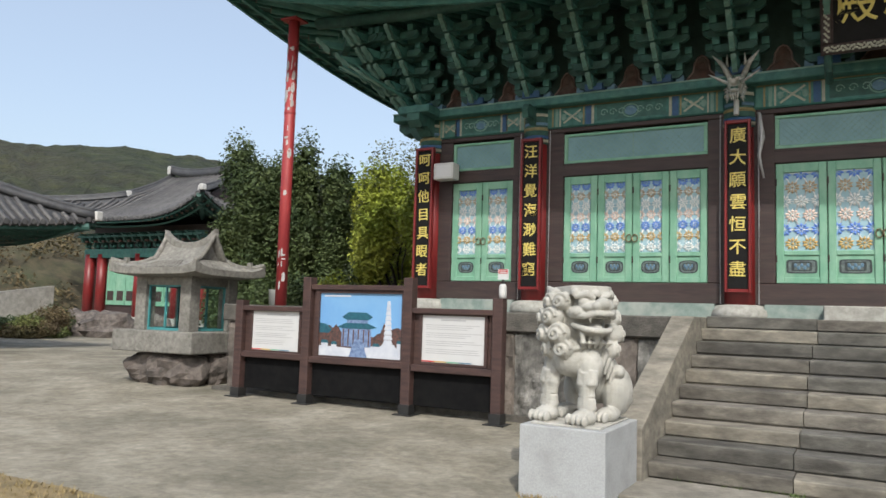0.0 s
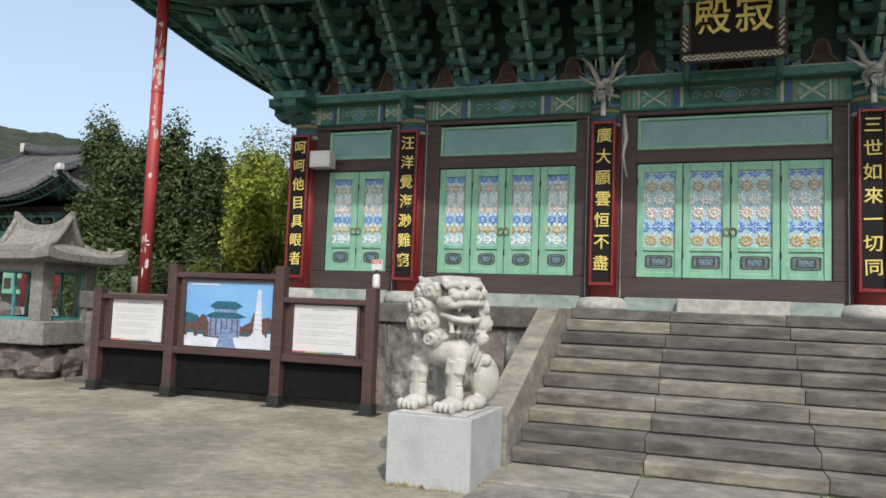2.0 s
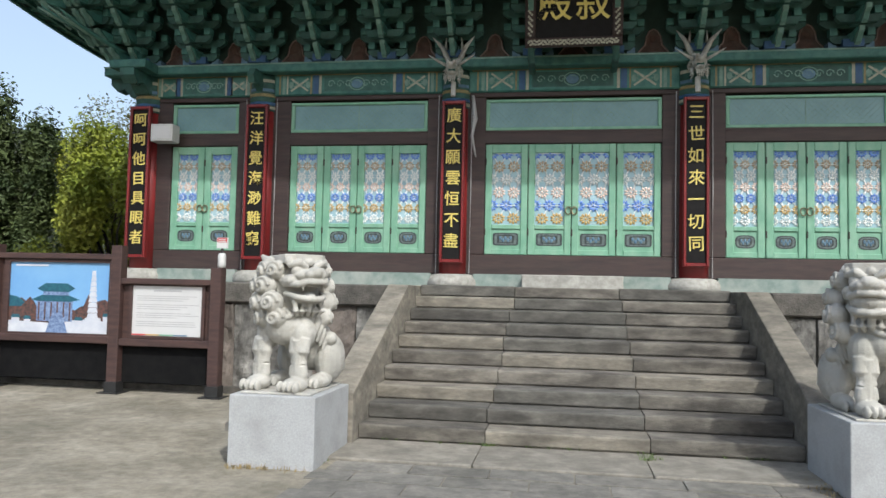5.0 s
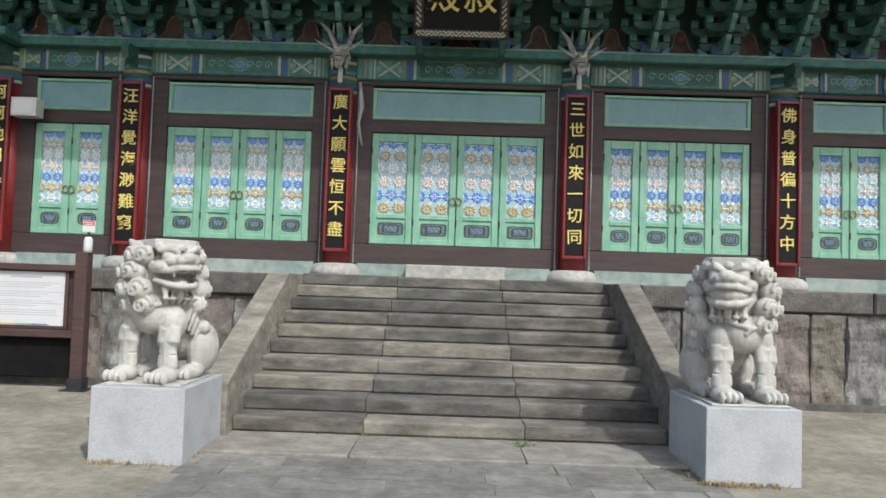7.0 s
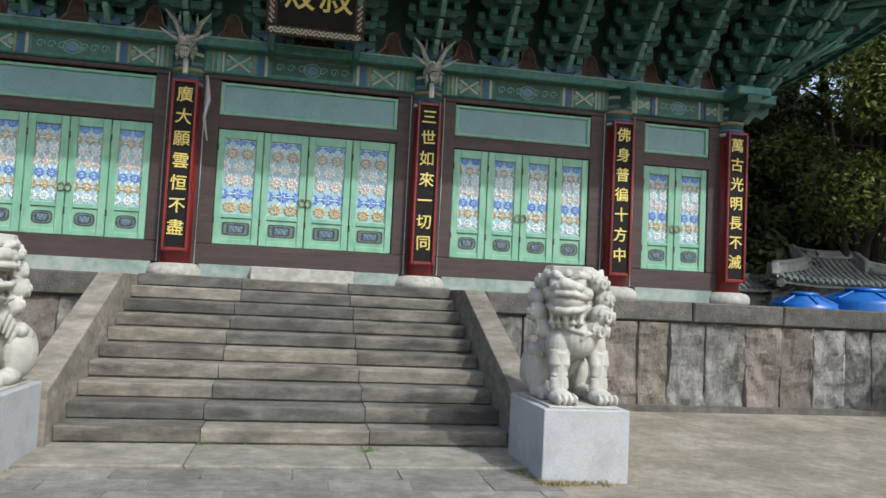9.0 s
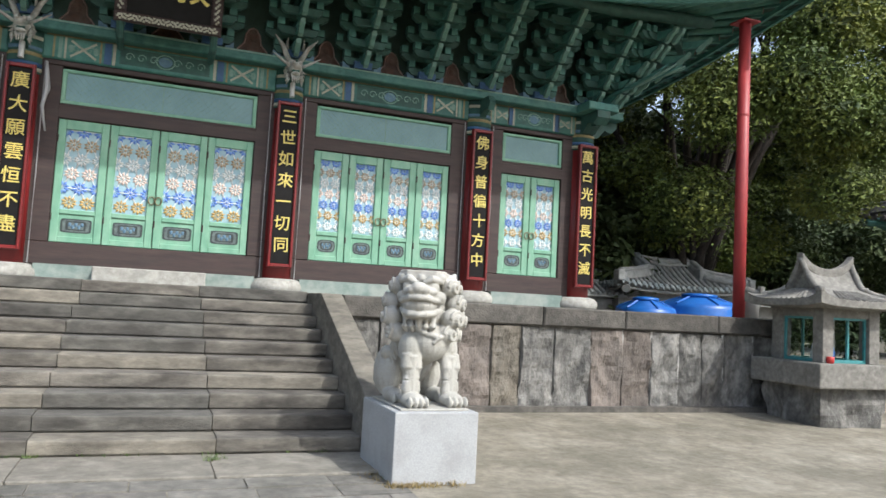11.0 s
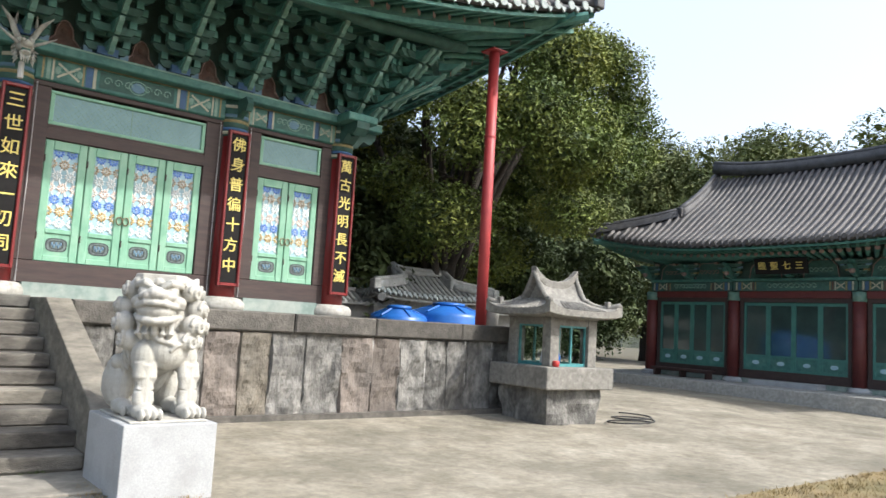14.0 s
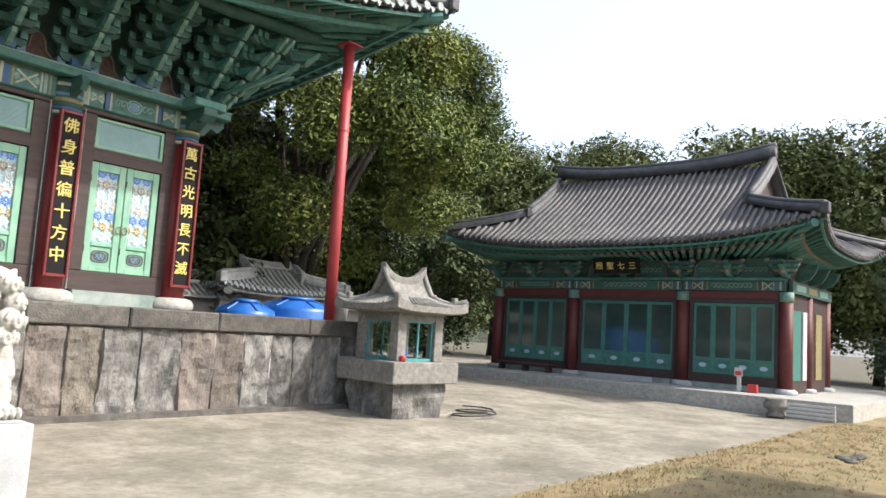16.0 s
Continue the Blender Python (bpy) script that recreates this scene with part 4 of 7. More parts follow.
FACE_M = Shape().prism([(-0.03, 0.0), (0.03, 0.03), (0.045, 0.14), (0.02, 0.24), (0.035, 0.33), (-0.01, 0.35), (-0.045, 0.28), (-0.03, 0.18), (-0.055, 0.08)], -0.043, 0.043).mesh("tongue_face", TONGUEGREEN)


def bracket_set(x, y, turn, scale=1.0):
    m = pose(x, y, 0, 0, 0, turn) @ Matrix.Diagonal((1, scale, 1, 1))
    core = part("bracket_set", Shape().box(-0.17, 0.17, -0.42, 0.05, 6.03, 6.16).moved(m), BLUE, hall, "stacked green and blue bracket set under the eaves")
    for k in range(TIERS):
        for nm, me in (("arm", ARM_M[k]), ("tongue", TONGUE_M[k])):
            o = part(nm, me, None, core)
            o.matrix_basis = m
        for at_ in BLOCK_M[k]:
            o = part("block", BLOCK, None, core)
            o.matrix_basis = m @ Matrix.Translation(at_)
        y0, z0 = -0.30 - 0.30 * k - 0.36, 6.13 + 0.27 * k
        o = part("tongue_face", FACE_M, None, core)
        o.matrix_basis = m @ pose(0, y0 + 0.12, z0 - 0.10, 48, 0, 0)
    return core


SETS = (-8.35, -7.15, -5.94, -4.67, -3.41, -2.14, -0.72, 0.72, 2.14, 3.41, 4.67, 5.94, 7.15, 8.35)
for x in SETS:
    bracket_set(x, 0, 0)
for sg in (-1, 1):
    for y in (0.05, 1.3, 2.6, 3.9, 5.2, 6.5):
        bracket_set(sg * 8.35, y, 90 * sg)
    bracket_set(sg * 8.3, 0.05, 45 * sg, 1.35)
    for d in (0.28, 0.56):
        bracket_set(sg * (8.35 + d * 0.55), 0.0, 18 * sg, 1.08)
    # corner scrolls carved like feathers
    for i in range(7):
        a = radians(18 + 9 * i)
        p = [Vector((sg * (8.5 + r_ * math.sin(a)), -0.1 - r_ * math.cos(a), 6.25 + 0.17 * i * 0.4 + 0.55 * (r_ / 2.2) ** 2)) for r_ in span(0.3, 1.9, 7)]
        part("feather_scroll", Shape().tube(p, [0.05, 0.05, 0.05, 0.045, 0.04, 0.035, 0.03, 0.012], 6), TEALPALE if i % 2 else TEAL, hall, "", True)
# small painted niches between the sets
for a, b in zip(SETS, SETS[1:]):
    c, w = (a + b) / 2, 0.27
    prof = [(c - w, 6.03), (c - w * 0.95, 6.14), (c - w * 0.55, 6.26), (c - w * 0.46, 6.42), (c - w * 0.24, 6.52), (c, 6.55), (c + w * 0.24, 6.52), (c + w * 0.46, 6.42), (c + w * 0.55, 6.26), (c + w * 0.95, 6.14), (c + w, 6.03)]
    n_ = part("painted_niche", Shape().prism(prof, -0.06, -0.01, "y"), RUST, hall, "faded terracotta painted panel")
    part("niche_rim", Shape().tube([(p[0], -0.065, p[1]) for p in prof], 0.016, 5), RAFTEREND, n_)
    part("painted_shape", Shape().ball((c, -0.062, 6.19), (w * 0.45, 0.012, 0.11), nu=10, nv=6).ball((c, -0.062, 6.37), (w * 0.2, 0.012, 0.06), nu=10, nv=6), RUST, n_)
for x in SETS:
    for q in (-0.3, 0.3):
        part("ledge_block", Shape().box(x + q - 0.07, x + q + 0.07, -0.3, -0.1, 6.03, 6.15), SKYBLUE, hall)
# purlin under the rafters
part("purlin", Shape().tube([(-10.2, -1.75, 7.72), (-8, -1.75, 7.56), (8, -1.75, 7.56), (10.2, -1.75, 7.72)], 0.12, 10), TEALDARK, hall, "", True)


# ---- dragon heads over the two middle columns ----
def dragon(x):
    s = Shape()
    s.tube([(0, 0.1, 0), (0, -0.25, 0.02), (0, -0.48, -0.06)], [0.13, 0.15, 0.12], 12)
    s.ball((0, -0.52, -0.02), (0.13, 0.16, 0.10)).ball((0, -0.66, 0.0), (0.10, 0.10, 0.06)).ball((0, -0.60, -0.14), (0.085, 0.13, 0.04))
    for q in (-1, 1):
        s.ball((q * 0.08, -0.52, 0.09), 0.05).ball((q * 0.055, -0.74, 0.03), 0.035)
        s.tube([(q * 0.07, -0.4, 0.1), (q * 0.15, -0.38, 0.26), (q * 0.22, -0.42, 0.40), (q * 0.38, -0.48, 0.56)], [0.045, 0.05, 0.042, 0.008], 7)
        s.tube([(q * 0.15, -0.38, 0.36), (q * 0.14, -0.44, 0.56)], [0.035, 0.006], 6)
        s.tube([(q * 0.1, -0.6, 0.0), (q * 0.25, -0.62, 0.08), (q * 0.42, -0.66, 0.18)], [0.03, 0.024, 0.006], 6)
        for j in range(5):
            s.tube([(q * 0.11, -0.45 - 0.03 * j, -0.03 - 0.05 * j), (q * (0.2 - 0.015 * j), -0.5, -0.08 - 0.06 * j)], [0.03, 0.004], 5)
    for j in range(4):
        s.tube([((j - 1.5) * 0.04, -0.62, -0.16), ((j - 1.5) * 0.03, -0.62, -0.30)], [0.025, 0.006], 5)
    s.moved(pose(x, -0.05, 5.80))
    part("dragon_head", s, DRAGON, hall, "weathered pale carved dragon head with antlers", True)
    part("hook", Shape().tube([(x, -0.42, 5.56), (x, -0.44, 5.30)], 0.045, 8), WHITEPAINT, hall)


DRAGON = mat("weathered_carving_paint", (0.72, 0.70, 0.64), (0.36, 0.40, 0.38), 9, 0.7, 0.2, stain=(0.22, 0.10, 0.06), sscale=6, amount=0.5)
dragon(-2.14)
dragon(2.14)

# ---- plaques on the columns ----
VERSES = ("呵呵他目具眼者", "汪洋覺海渺難窮", "廣大願雲恒不盡", "三世如來一切同", "佛身普徧十方中", "萬古光明長不滅")
for x, verse in zip(COLS, VERSES):
    pl = thing("column_plaque", (x, -0.26, 2.27), "tall black plaque with gold characters in a red frame", "plaque", "verse plaques on the columns")
    cx, z0, z1 = x, 2.27, 5.24
    part("backing", Shape().chamfer(cx - 0.168, cx + 0.168, -0.30, -0.235, z0 + 0.06, z1 - 0.06, 0.004), BLACK, pl)
    for a, b, c, d in ((cx - 0.215, cx - 0.168, z0, z1), (cx + 0.168, cx + 0.215, z0, z1), (cx - 0.168, cx + 0.168, z0, z0 + 0.06), (cx - 0.168, cx + 0.168, z1 - 0.06, z1)):
        part("frame_bar", Shape().chamfer(a, b, -0.345, -0.235, c, d, 0.012), RED, pl)
    for i, ch in enumerate(verse):
        s = glyphs(ch, 0.285, 0.0015)
        s.moved(pose(cx + rng.uniform(-0.008, 0.008), -0.306, z1 - 0.28 - i * 0.385, 0, rng.uniform(-3, 3), 0))
        part("character", s, GOLD, pl)

# ---- name board under the eaves ----
sb = thing("name_board", (0, -0.9, 6.0), "black hall name board with gold characters, leaning forward", "signboard")
m = pose(0, -0.98, 5.97, 12, 0, 0)
part("panel", Shape().box(-0.66, 0.66, -0.02, 0.03, 0.14, 1.5).moved(m), BLACK, sb)
for a, b, c, d in ((-0.82, 0.82, 0.0, 0.16), (-0.82, 0.82, 1.48, 1.64), (-0.82, -0.64, 0.16, 1.48), (0.64, 0.82, 0.16, 1.48)):
    part("frame_bar", Shape().chamfer(a, b, -0.07, 0.04, c, d, 0.03).moved(m), BROWN, sb)
s = Shape()
for i in range(90):
    q = i / 90
    s.ball((-0.76 + 1.52 * q, -0.075, 0.08 + 0.035 * math.sin(i * 2.4)), (0.022, 0.01, 0.02), nu=6, nv=4)
for i in range(40):
    for sg in (-1, 1):
        s.ball((sg * (0.73 + 0.03 * math.sin(i * 2.1)), -0.075, 0.2 + 1.25 * i / 40), (0.02, 0.01, 0.022), nu=6, nv=4)
tagged(part("carved_border", s.moved(m), CREAM, sb), kind="stuff")
for ch, cx in (("殿", -0.32), ("寂", 0.32)):
    part("character", glyphs(ch, 0.60, 0.004).moved(m @ pose(cx, -0.03, 0.68)), GOLD, sb)
for cx in (-0.72, 0.72):
    part("bracket", Shape().tube([(cx, -0.98, 6.0), (cx, -0.8, 5.8), (cx, -0.3, 5.75)], 0.06, 8), TEALDARK, sb)

# ---- details on the front ----
sp = thing("wall_loudspeaker", (-7.8, -0.3, 4.5), "white box loudspeaker on the column", "loudspeaker")
part("case", Shape().box(-8.02, -7.56, -0.5, -0.22, 4.51, 4.85), WHITEPAINT, sp, bevel=0.02)
part("grille", Shape().box(-7.97, -7.61, -0.508, -0.5, 4.56, 4.80), SHEETWHITE, sp)
solo("stone_threshold", Shape().chamfer(-0.83, 0.89, -0.75, -0.2, TOP - 0.02, 2.07, 0.012), BASESTONE, "long pale granite door step on the terrace", "step", bevel=0.01)
for x in COLS[1:5]:
    for q in (-0.31, 0.31):
        k = thing("cable", (x + q, -0.1, 2.05), "thin grey cable run down beside the column", "cable", "cables beside the columns")
        part("sheath", Shape().tube([(x + q, -0.10, 2.08), (x + q * 1.02, -0.105, 3.6), (x + q, -0.10, 5.4)], 0.010, 6), CABLEGREY, k)
rag = thing("hanging_wire_bundle", (-1.78, -0.3, 4.2), "pale loose wire bundle hanging beside the column", "wire")
part("strand", Shape().tube([(-1.80, -0.25, 5.35), (-1.74, -0.3, 4.9), (-1.80, -0.3, 4.6), (-1.72, -0.32, 4.2)], [0.03, 0.045, 0.03, 0.015], 7), CABLEGREY, rag, "", True)


# ---- lions ----
def lion(x, y, z, mirror, turn):
    """A seated guardian lion, head turned to its left; mirror turns it the other way."""
    s = Shape()
    B = s.ball
    # trunk: swelling chest, back falling to low haunches
    B((0, -0.14, 0.575), (0.20, 0.20, 0.185), nu=22, nv=16)
    B((0, -0.05, 0.66), (0.235, 0.20, 0.20), nu=20, nv=14)
    B((0, 0.10, 0.54), (0.215, 0.26, 0.225), nu=20, nv=14)
    B((0, 0.27, 0.38), (0.23, 0.23, 0.25), nu=20, nv=14)
    for q in (-1, 1):
        # thigh with carved locks, hind paw
        B((q * 0.205, 0.30, 0.26), (0.125, 0.20, 0.23), nu=16, nv=12)
        for k_, (dy, dz) in enumerate(((0.20, 0.45), (0.30, 0.40), (0.38, 0.30), (0.43, 0.18), (0.24, 0.30), (0.34, 0.16))):
            B((q * (0.27 - 0.012 * k_), dy, dz), (0.058, 0.075, 0.062), nu=12, nv=8)
        B((q * 0.225, 0.10, 0.065), (0.085, 0.17, 0.07), nu=14, nv=10)
        for j in range(3):
            B((q * 0.225 + (j - 1) * 0.052, -0.05, 0.048), (0.027, 0.05, 0.048), nu=8, nv=8)
        # shoulder, upper and lower foreleg with a groove between the muscles
        B((q * 0.185, -0.14, 0.50), (0.105, 0.125, 0.15), nu=16, nv=12)
        for g_ in (-1, 1):
            s.tube([(q * 0.19 + g_ * 0.036, -0.20, 0.46), (q * 0.195 + g_ * 0.038, -0.225, 0.34), (q * 0.195 + g_ * 0.034, -0.225, 0.245)], [0.062, 0.062, 0.05], 12)
            s.tube([(q * 0.195 + g_ * 0.034, -0.225, 0.225), (q * 0.195 + g_ * 0.036, -0.225, 0.14), (q * 0.195 + g_ * 0.036, -0.225, 0.04)], [0.05, 0.056, 0.06], 12)
        s.tube([(q * 0.195, -0.215, 0.45), (q * 0.195, -0.215, 0.03)], 0.068, 12)
        B((q * 0.195, -0.27, 0.06), (0.105, 0.135, 0.072), nu=16, nv=10)
        for j in range(4):
            B((q * 0.195 + (j - 1.5) * 0.053, -0.385, 0.05), (0.025, 0.055, 0.052), nu=8, nv=8)
        # locks of fur down the flank
        for k_ in range(4):
            s.tube([(q * 0.215, 0.02 + 0.05 * k_, 0.72 - 0.06 * k_), (q * 0.245, 0.0 + 0.05 * k_, 0.60 - 0.05 * k_), (q * 0.225, -0.03 + 0.05 * k_, 0.46 - 0.04 * k_)], [0.03, 0.034, 0.012], 8)
    s.tube([(0, 0.46, 0.20), (0, 0.54, 0.40), (0, 0.48, 0.60)], [0.07, 0.09, 0.03], 10)
    # head in its own frame
    h = Shape()
    H = h.ball
    H((0, 0.03, 0.02), (0.215, 0.21, 0.20), nu=20, nv=14)
    # flat brow crest with a scalloped front edge
    h.prism([(-0.20, -0.17), (-0.13, -0.235), (0.13, -0.235), (0.20, -0.17), (0.21, 0.10), (0.12, 0.17), (-0.12, 0.17), (-0.21, 0.10)], 0.155, 0.232, "z")
    for j in range(5):
        H(((j - 2) * 0.082, -0.215 + 0.014 * abs(j - 2), 0.165), (0.046, 0.04, 0.042), nu=10, nv=8)
    for q in (-1, 1):
        h.tube([(q * 0.03, -0.262, 0.115), (q * 0.10, -0.265, 0.158), (q * 0.185, -0.19, 0.135)], [0.024, 0.034, 0.026], 8)
        H((q * 0.105, -0.225, 0.085), (0.058, 0.052, 0.05), nu=12, nv=10)
        H((q * 0.058, -0.345, 0.052), (0.046, 0.046, 0.04), nu=10, nv=8)
        H((q * 0.15, -0.17, 0.005), (0.07, 0.10, 0.055), nu=10, nv=8)
        h.tube([(q * 0.17, 0.03, 0.15), (q * 0.235, 0.09, 0.175), (q * 0.25, 0.16, 0.235)], [0.06, 0.052, 0.015], 8)
        # lips drawn back at the corner of the mouth
        h.tube([(0, -0.375, -0.012), (q * 0.07, -0.355, -0.008), (q * 0.135, -0.285, -0.03), (q * 0.185, -0.16, -0.025), (q * 0.195, -0.09, 0.01)], [0.024, 0.026, 0.028, 0.028, 0.018], 8)
        h.tube([(0, -0.345, -0.155), (q * 0.07, -0.325, -0.15), (q * 0.13, -0.255, -0.135), (q * 0.175, -0.13, -0.10)], [0.026, 0.028, 0.028, 0.022], 8)
        h.tube([(q * 0.10, -0.315, -0.02), (q * 0.10, -0.31, -0.085)], [0.022, 0.006], 7)
    H((0, -0.235, 0.045), (0.16, 0.135, 0.06), nu=16, nv=10)
    H((0, -0.345, 0.07), (0.075, 0.06, 0.055), nu=14, nv=10)
    H((0, -0.19, -0.155), (0.145, 0.145, 0.036), nu=16, nv=8)
    for j in range(6):
        h.box((j - 2.5) * 0.034 - 0.012, (j - 2.5) * 0.034 + 0.012, -0.335 + abs(j - 2.5) * 0.014, -0.30 + abs(j - 2.5) * 0.014, -0.05, -0.012)
    h.tube([(0, -0.12, -0.12), (0, -0.25, -0.115), (0, -0.30, -0.125)], [0.06, 0.06, 0.03], 8, squash=0.45)
    # beard tufts under the jaw
    for j in range(5):
        h.tube([((j - 2) * 0.06, -0.24 + 0.015 * abs(j - 2), -0.17), ((j - 2) * 0.065, -0.24, -0.25), ((j - 2) * 0.05, -0.205, -0.30)], [0.035, 0.03, 0.008], 8)
    # mane: rows of round curls with a spiral cut on each, the face left free
    for row, (zc, rr, n_, rad, free) in enumerate(((0.10, 0.245, 11, 0.088, 62), (-0.035, 0.285, 11, 0.097, 58), (-0.175, 0.29, 11, 0.102, 50), (-0.305, 0.25, 9, 0.10, 44))):
        for j in range(n_):
            a = 2 * math.pi * (j + 0.5 * (row % 2)) / n_
            dx, dy = math.sin(a), -math.cos(a)
            if abs((math.degrees(a) + 180) % 360 - 180) < free:
                continue
            c_ = Vector((dx * rr, 0.03 + dy * rr * 0.95, zc))
            out, side_, up_ = Vector((dx, dy, 0)), Vector((-dy, dx, 0)), Vector((0, 0, 1))
            h.ball(c_, rad * 0.90, nu=14, nv=10)
            curl = []
            for t in span(0, 10.5, 22):
                l_ = 0.86 * (1 - t / 12)
                curl.append(c_ + (out * math.sqrt(1 - l_ * l_) + (side_ * math.cos(t) + up_ * math.sin(t)) * l_) * rad * 0.95)
            h.tube(curl, 0.0165, 6)
    H((0, 0.06, -0.12), (0.235, 0.21, 0.30), nu=20, nv=14)
    if mirror:
        H((0, -0.22, -0.075), (0.155, 0.14, 0.075), nu=16, nv=8)
    s.add(h, pose(0.03, -0.06, 0.965, -2, 0, turn) @ Matrix.Diagonal((1.04, 1.04, 1.05, 1)))
    # collar band with a loose end over the chest
    s.tube([(-0.20, -0.17, 0.71), (-0.12, -0.30, 0.655), (0.0, -0.345, 0.62), (0.05, -0.34, 0.56)], [0.026, 0.026, 0.026, 0.012], 8)
    s.tube([(0.20, -0.16, 0.71), (0.13, -0.29, 0.66), (0.02, -0.342, 0.625)], 0.024, 8)
    m_ = pose(x, y, z, 0, 0, 6 if mirror else -13) @ Matrix.Diagonal((-1.12 if mirror else 1.12, 1.12, 1.125, 1))
    ob = solo("lion_statue", s.moved(m_), LIONSTONE, "weathered white stone guardian lion seated on a block", "statue", "guardian lions by the stairs", smooth=True)
    r_ = ob.modifiers.new("fuse", "REMESH")
    r_.mode, r_.voxel_size, r_.use_smooth_shade = "VOXEL", 0.0088, True
    sm = ob.modifiers.new("soften", "SMOOTH")
    sm.factor, sm.iterations = 0.4, 1
    return ob


for sg in (-1, 1):
    cx = -2.875 if sg < 0 else 2.755
    ped = thing("lion_pedestal", (cx, -6.3, 0), "plain pale granite block under a stone lion", "pedestal", "lion pedestals")
    part("block", Shape().box(cx - 0.435, cx + 0.435, -6.88, -5.72, -0.06, 0.70), GRANITE, ped, bevel=0.012)
    part("plate", Shape().box(cx - 0.36, cx + 0.36, -6.80, -5.80, 0.70, 0.722), LIONSTONE, ped, bevel=0.008)
    lion(cx, -6.30, 0.715, sg > 0, 34 if sg > 0 else 62)


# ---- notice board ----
# black sheet added below the panels in place of the shade there
SHADESHEET = mat("under_board_shade", (0.014, 0.014, 0.014), (0.008, 0.008, 0.009), 6, 0.9, 0.1, spec=0.1)
nb = thing("notice_board", (-7.9, -3.28, 0.1), "dark brown timber notice board with three printed panels", "notice board")
POSTS = (-10.45, -8.88, -6.80, -5.19)
TOPS = (1.90, 2.33, 2.33, 2.02)
for x, t in zip(POSTS, TOPS):
    gz = ground_z(x, -3.28)
    p = part("post", Shape().chamfer(x - 0.085, x + 0.085, -3.36, -3.19, gz - 0.02, t, 0.01), BOARDWOOD, nb)
    part("shoe", Shape().box(x - 0.10, x + 0.10, -3.375, -3.175, gz - 0.01, gz + 0.17).box(x - 0.17, x + 0.17, -3.44, -3.11, gz - 0.01, gz + 0.014), RUBBER, p, "dark steel post shoe")
for a, b, za, zb in ((0, 1, 0.86, 1.80), (1, 2, 0.84, 2.20), (2, 3, 0.82, 1.84)):
    x0, x1 = POSTS[a] + 0.085, POSTS[b] - 0.085
    part("rail", Shape().chamfer(x0, x1, -3.34, -3.2, za, za + 0.11, 0.01), BOARDWOOD, nb)
    part("rail", Shape().chamfer(x0, x1, -3.34, -3.2, zb - 0.09, zb, 0.01), BOARDWOOD, nb)
    part("back", Shape().box(x0, x1, -3.24, -3.22, za + 0.11, zb - 0.09), BOARDWOOD, nb)
    gz = ground_z((x0 + x1) / 2, -3.2)
    part("lower_back", Shape().box(x0, x1, -3.215, -3.20, gz + 0.16, za), SHADESHEET, nb, "black sheet added for the shade below the panels")


def sheet_frame(x0, x1, z0, z1, name):
    f = part(name, Shape().box(x0, x1, -3.265, -3.245, z0, z1), SHEETWHITE, nb, "white printed notice sheet")
    for a, b, c, d in ((x0 - 0.05, x0, z0 - 0.04, z1 + 0.04), (x1, x1 + 0.05, z0 - 0.04, z1 + 0.04), (x0, x1, z1, z1 + 0.04), (x0, x1, z0 - 0.04, z0)):
        part("frame_bar", Shape().box(a, b, -3.29, -3.245, c, d), BOARDWOOD, f)
    return f


for x0, x1, z0, z1 in ((-10.17, -9.08, 1.0, 1.72), (-6.55, -5.43, 0.98, 1.73)):
    f = sheet_frame(x0, x1, z0, z1, "notice")
    w = x1 - x0
    s = Shape().box(x0 + w * 0.3, x0 + w * 0.7, -3.268, -3.266, z1 - 0.085, z1 - 0.06)
    k = 0
    z = z1 - 0.15
    while z > z0 + 0.12:
        L = rng.uniform(0.55, 0.9) * w
        if k % 4 != 3:
            s.box(x0 + w * 0.06, x0 + w * 0.06 + L, -3.268, -3.266, z - 0.010, z)
        z -= 0.032
        k += 1
    tagged(part("print", s, INK, f), kind="stuff")
    for i, m_ in enumerate((SIGNRED, PETALGOLD, JADE, SKYBLUE)):
        part("colour_strip", Shape().box(x0 + w * 0.2 * i, x0 + w * 0.2 * (i + 1), -3.268, -3.266, z0 + 0.005, z0 + 0.025), m_, f)

# the middle panel: a printed view of a temple and a pagoda under blue sky
PRINTBLUE = mat("printed_blue_sky", (0.20, 0.44, 0.80), (0.26, 0.52, 0.84), 0.9, 0.4, 0.0)
PRINTTREE = mat("printed_brown_trees", (0.03, 0.035, 0.04), (0.20, 0.09, 0.07), 22, 0.4, 0.0)
PRINTROOF = mat("printed_teal_roof", (0.015, 0.09, 0.15), (0.03, 0.15, 0.20), 20, 0.4, 0.0)
PRINTWALL = mat("printed_pale_blue_wall", (0.30, 0.42, 0.66), (0.12, 0.18, 0.34), 25, 0.4, 0.0)
PRINTWHITE = mat("printed_white_ground", (0.76, 0.79, 0.85), (0.62, 0.66, 0.76), 5, 0.4, 0.0)
X0, X1, Z0, Z1 = -8.63, -6.94, 0.98, 2.06
pic = part("picture_panel", Shape().box(X0, X1, -3.265, -3.245, Z0, Z1), PRINTBLUE, nb, "printed picture of a temple and pagoda")
for a, b, c, d in ((X0 - 0.08, X0, Z0 - 0.03, Z1 + 0.04), (X1, X1 + 0.08, Z0 - 0.03, Z1 + 0.04), (X0, X1, Z1, Z1 + 0.04), (X0, X1, Z0 - 0.03, Z0)):
    part("frame_bar", Shape().box(a, b, -3.30, -3.245, c, d), BOARDWOOD, pic)


def pr(name, prof, m_, k):
    part(name, Shape().prism([(X0 + (X1 - X0) * u, Z0 + (Z1 - Z0) * v) for u, v in prof], -3.2655 - 0.0008 * k, -3.262, "y"), m_, pic)


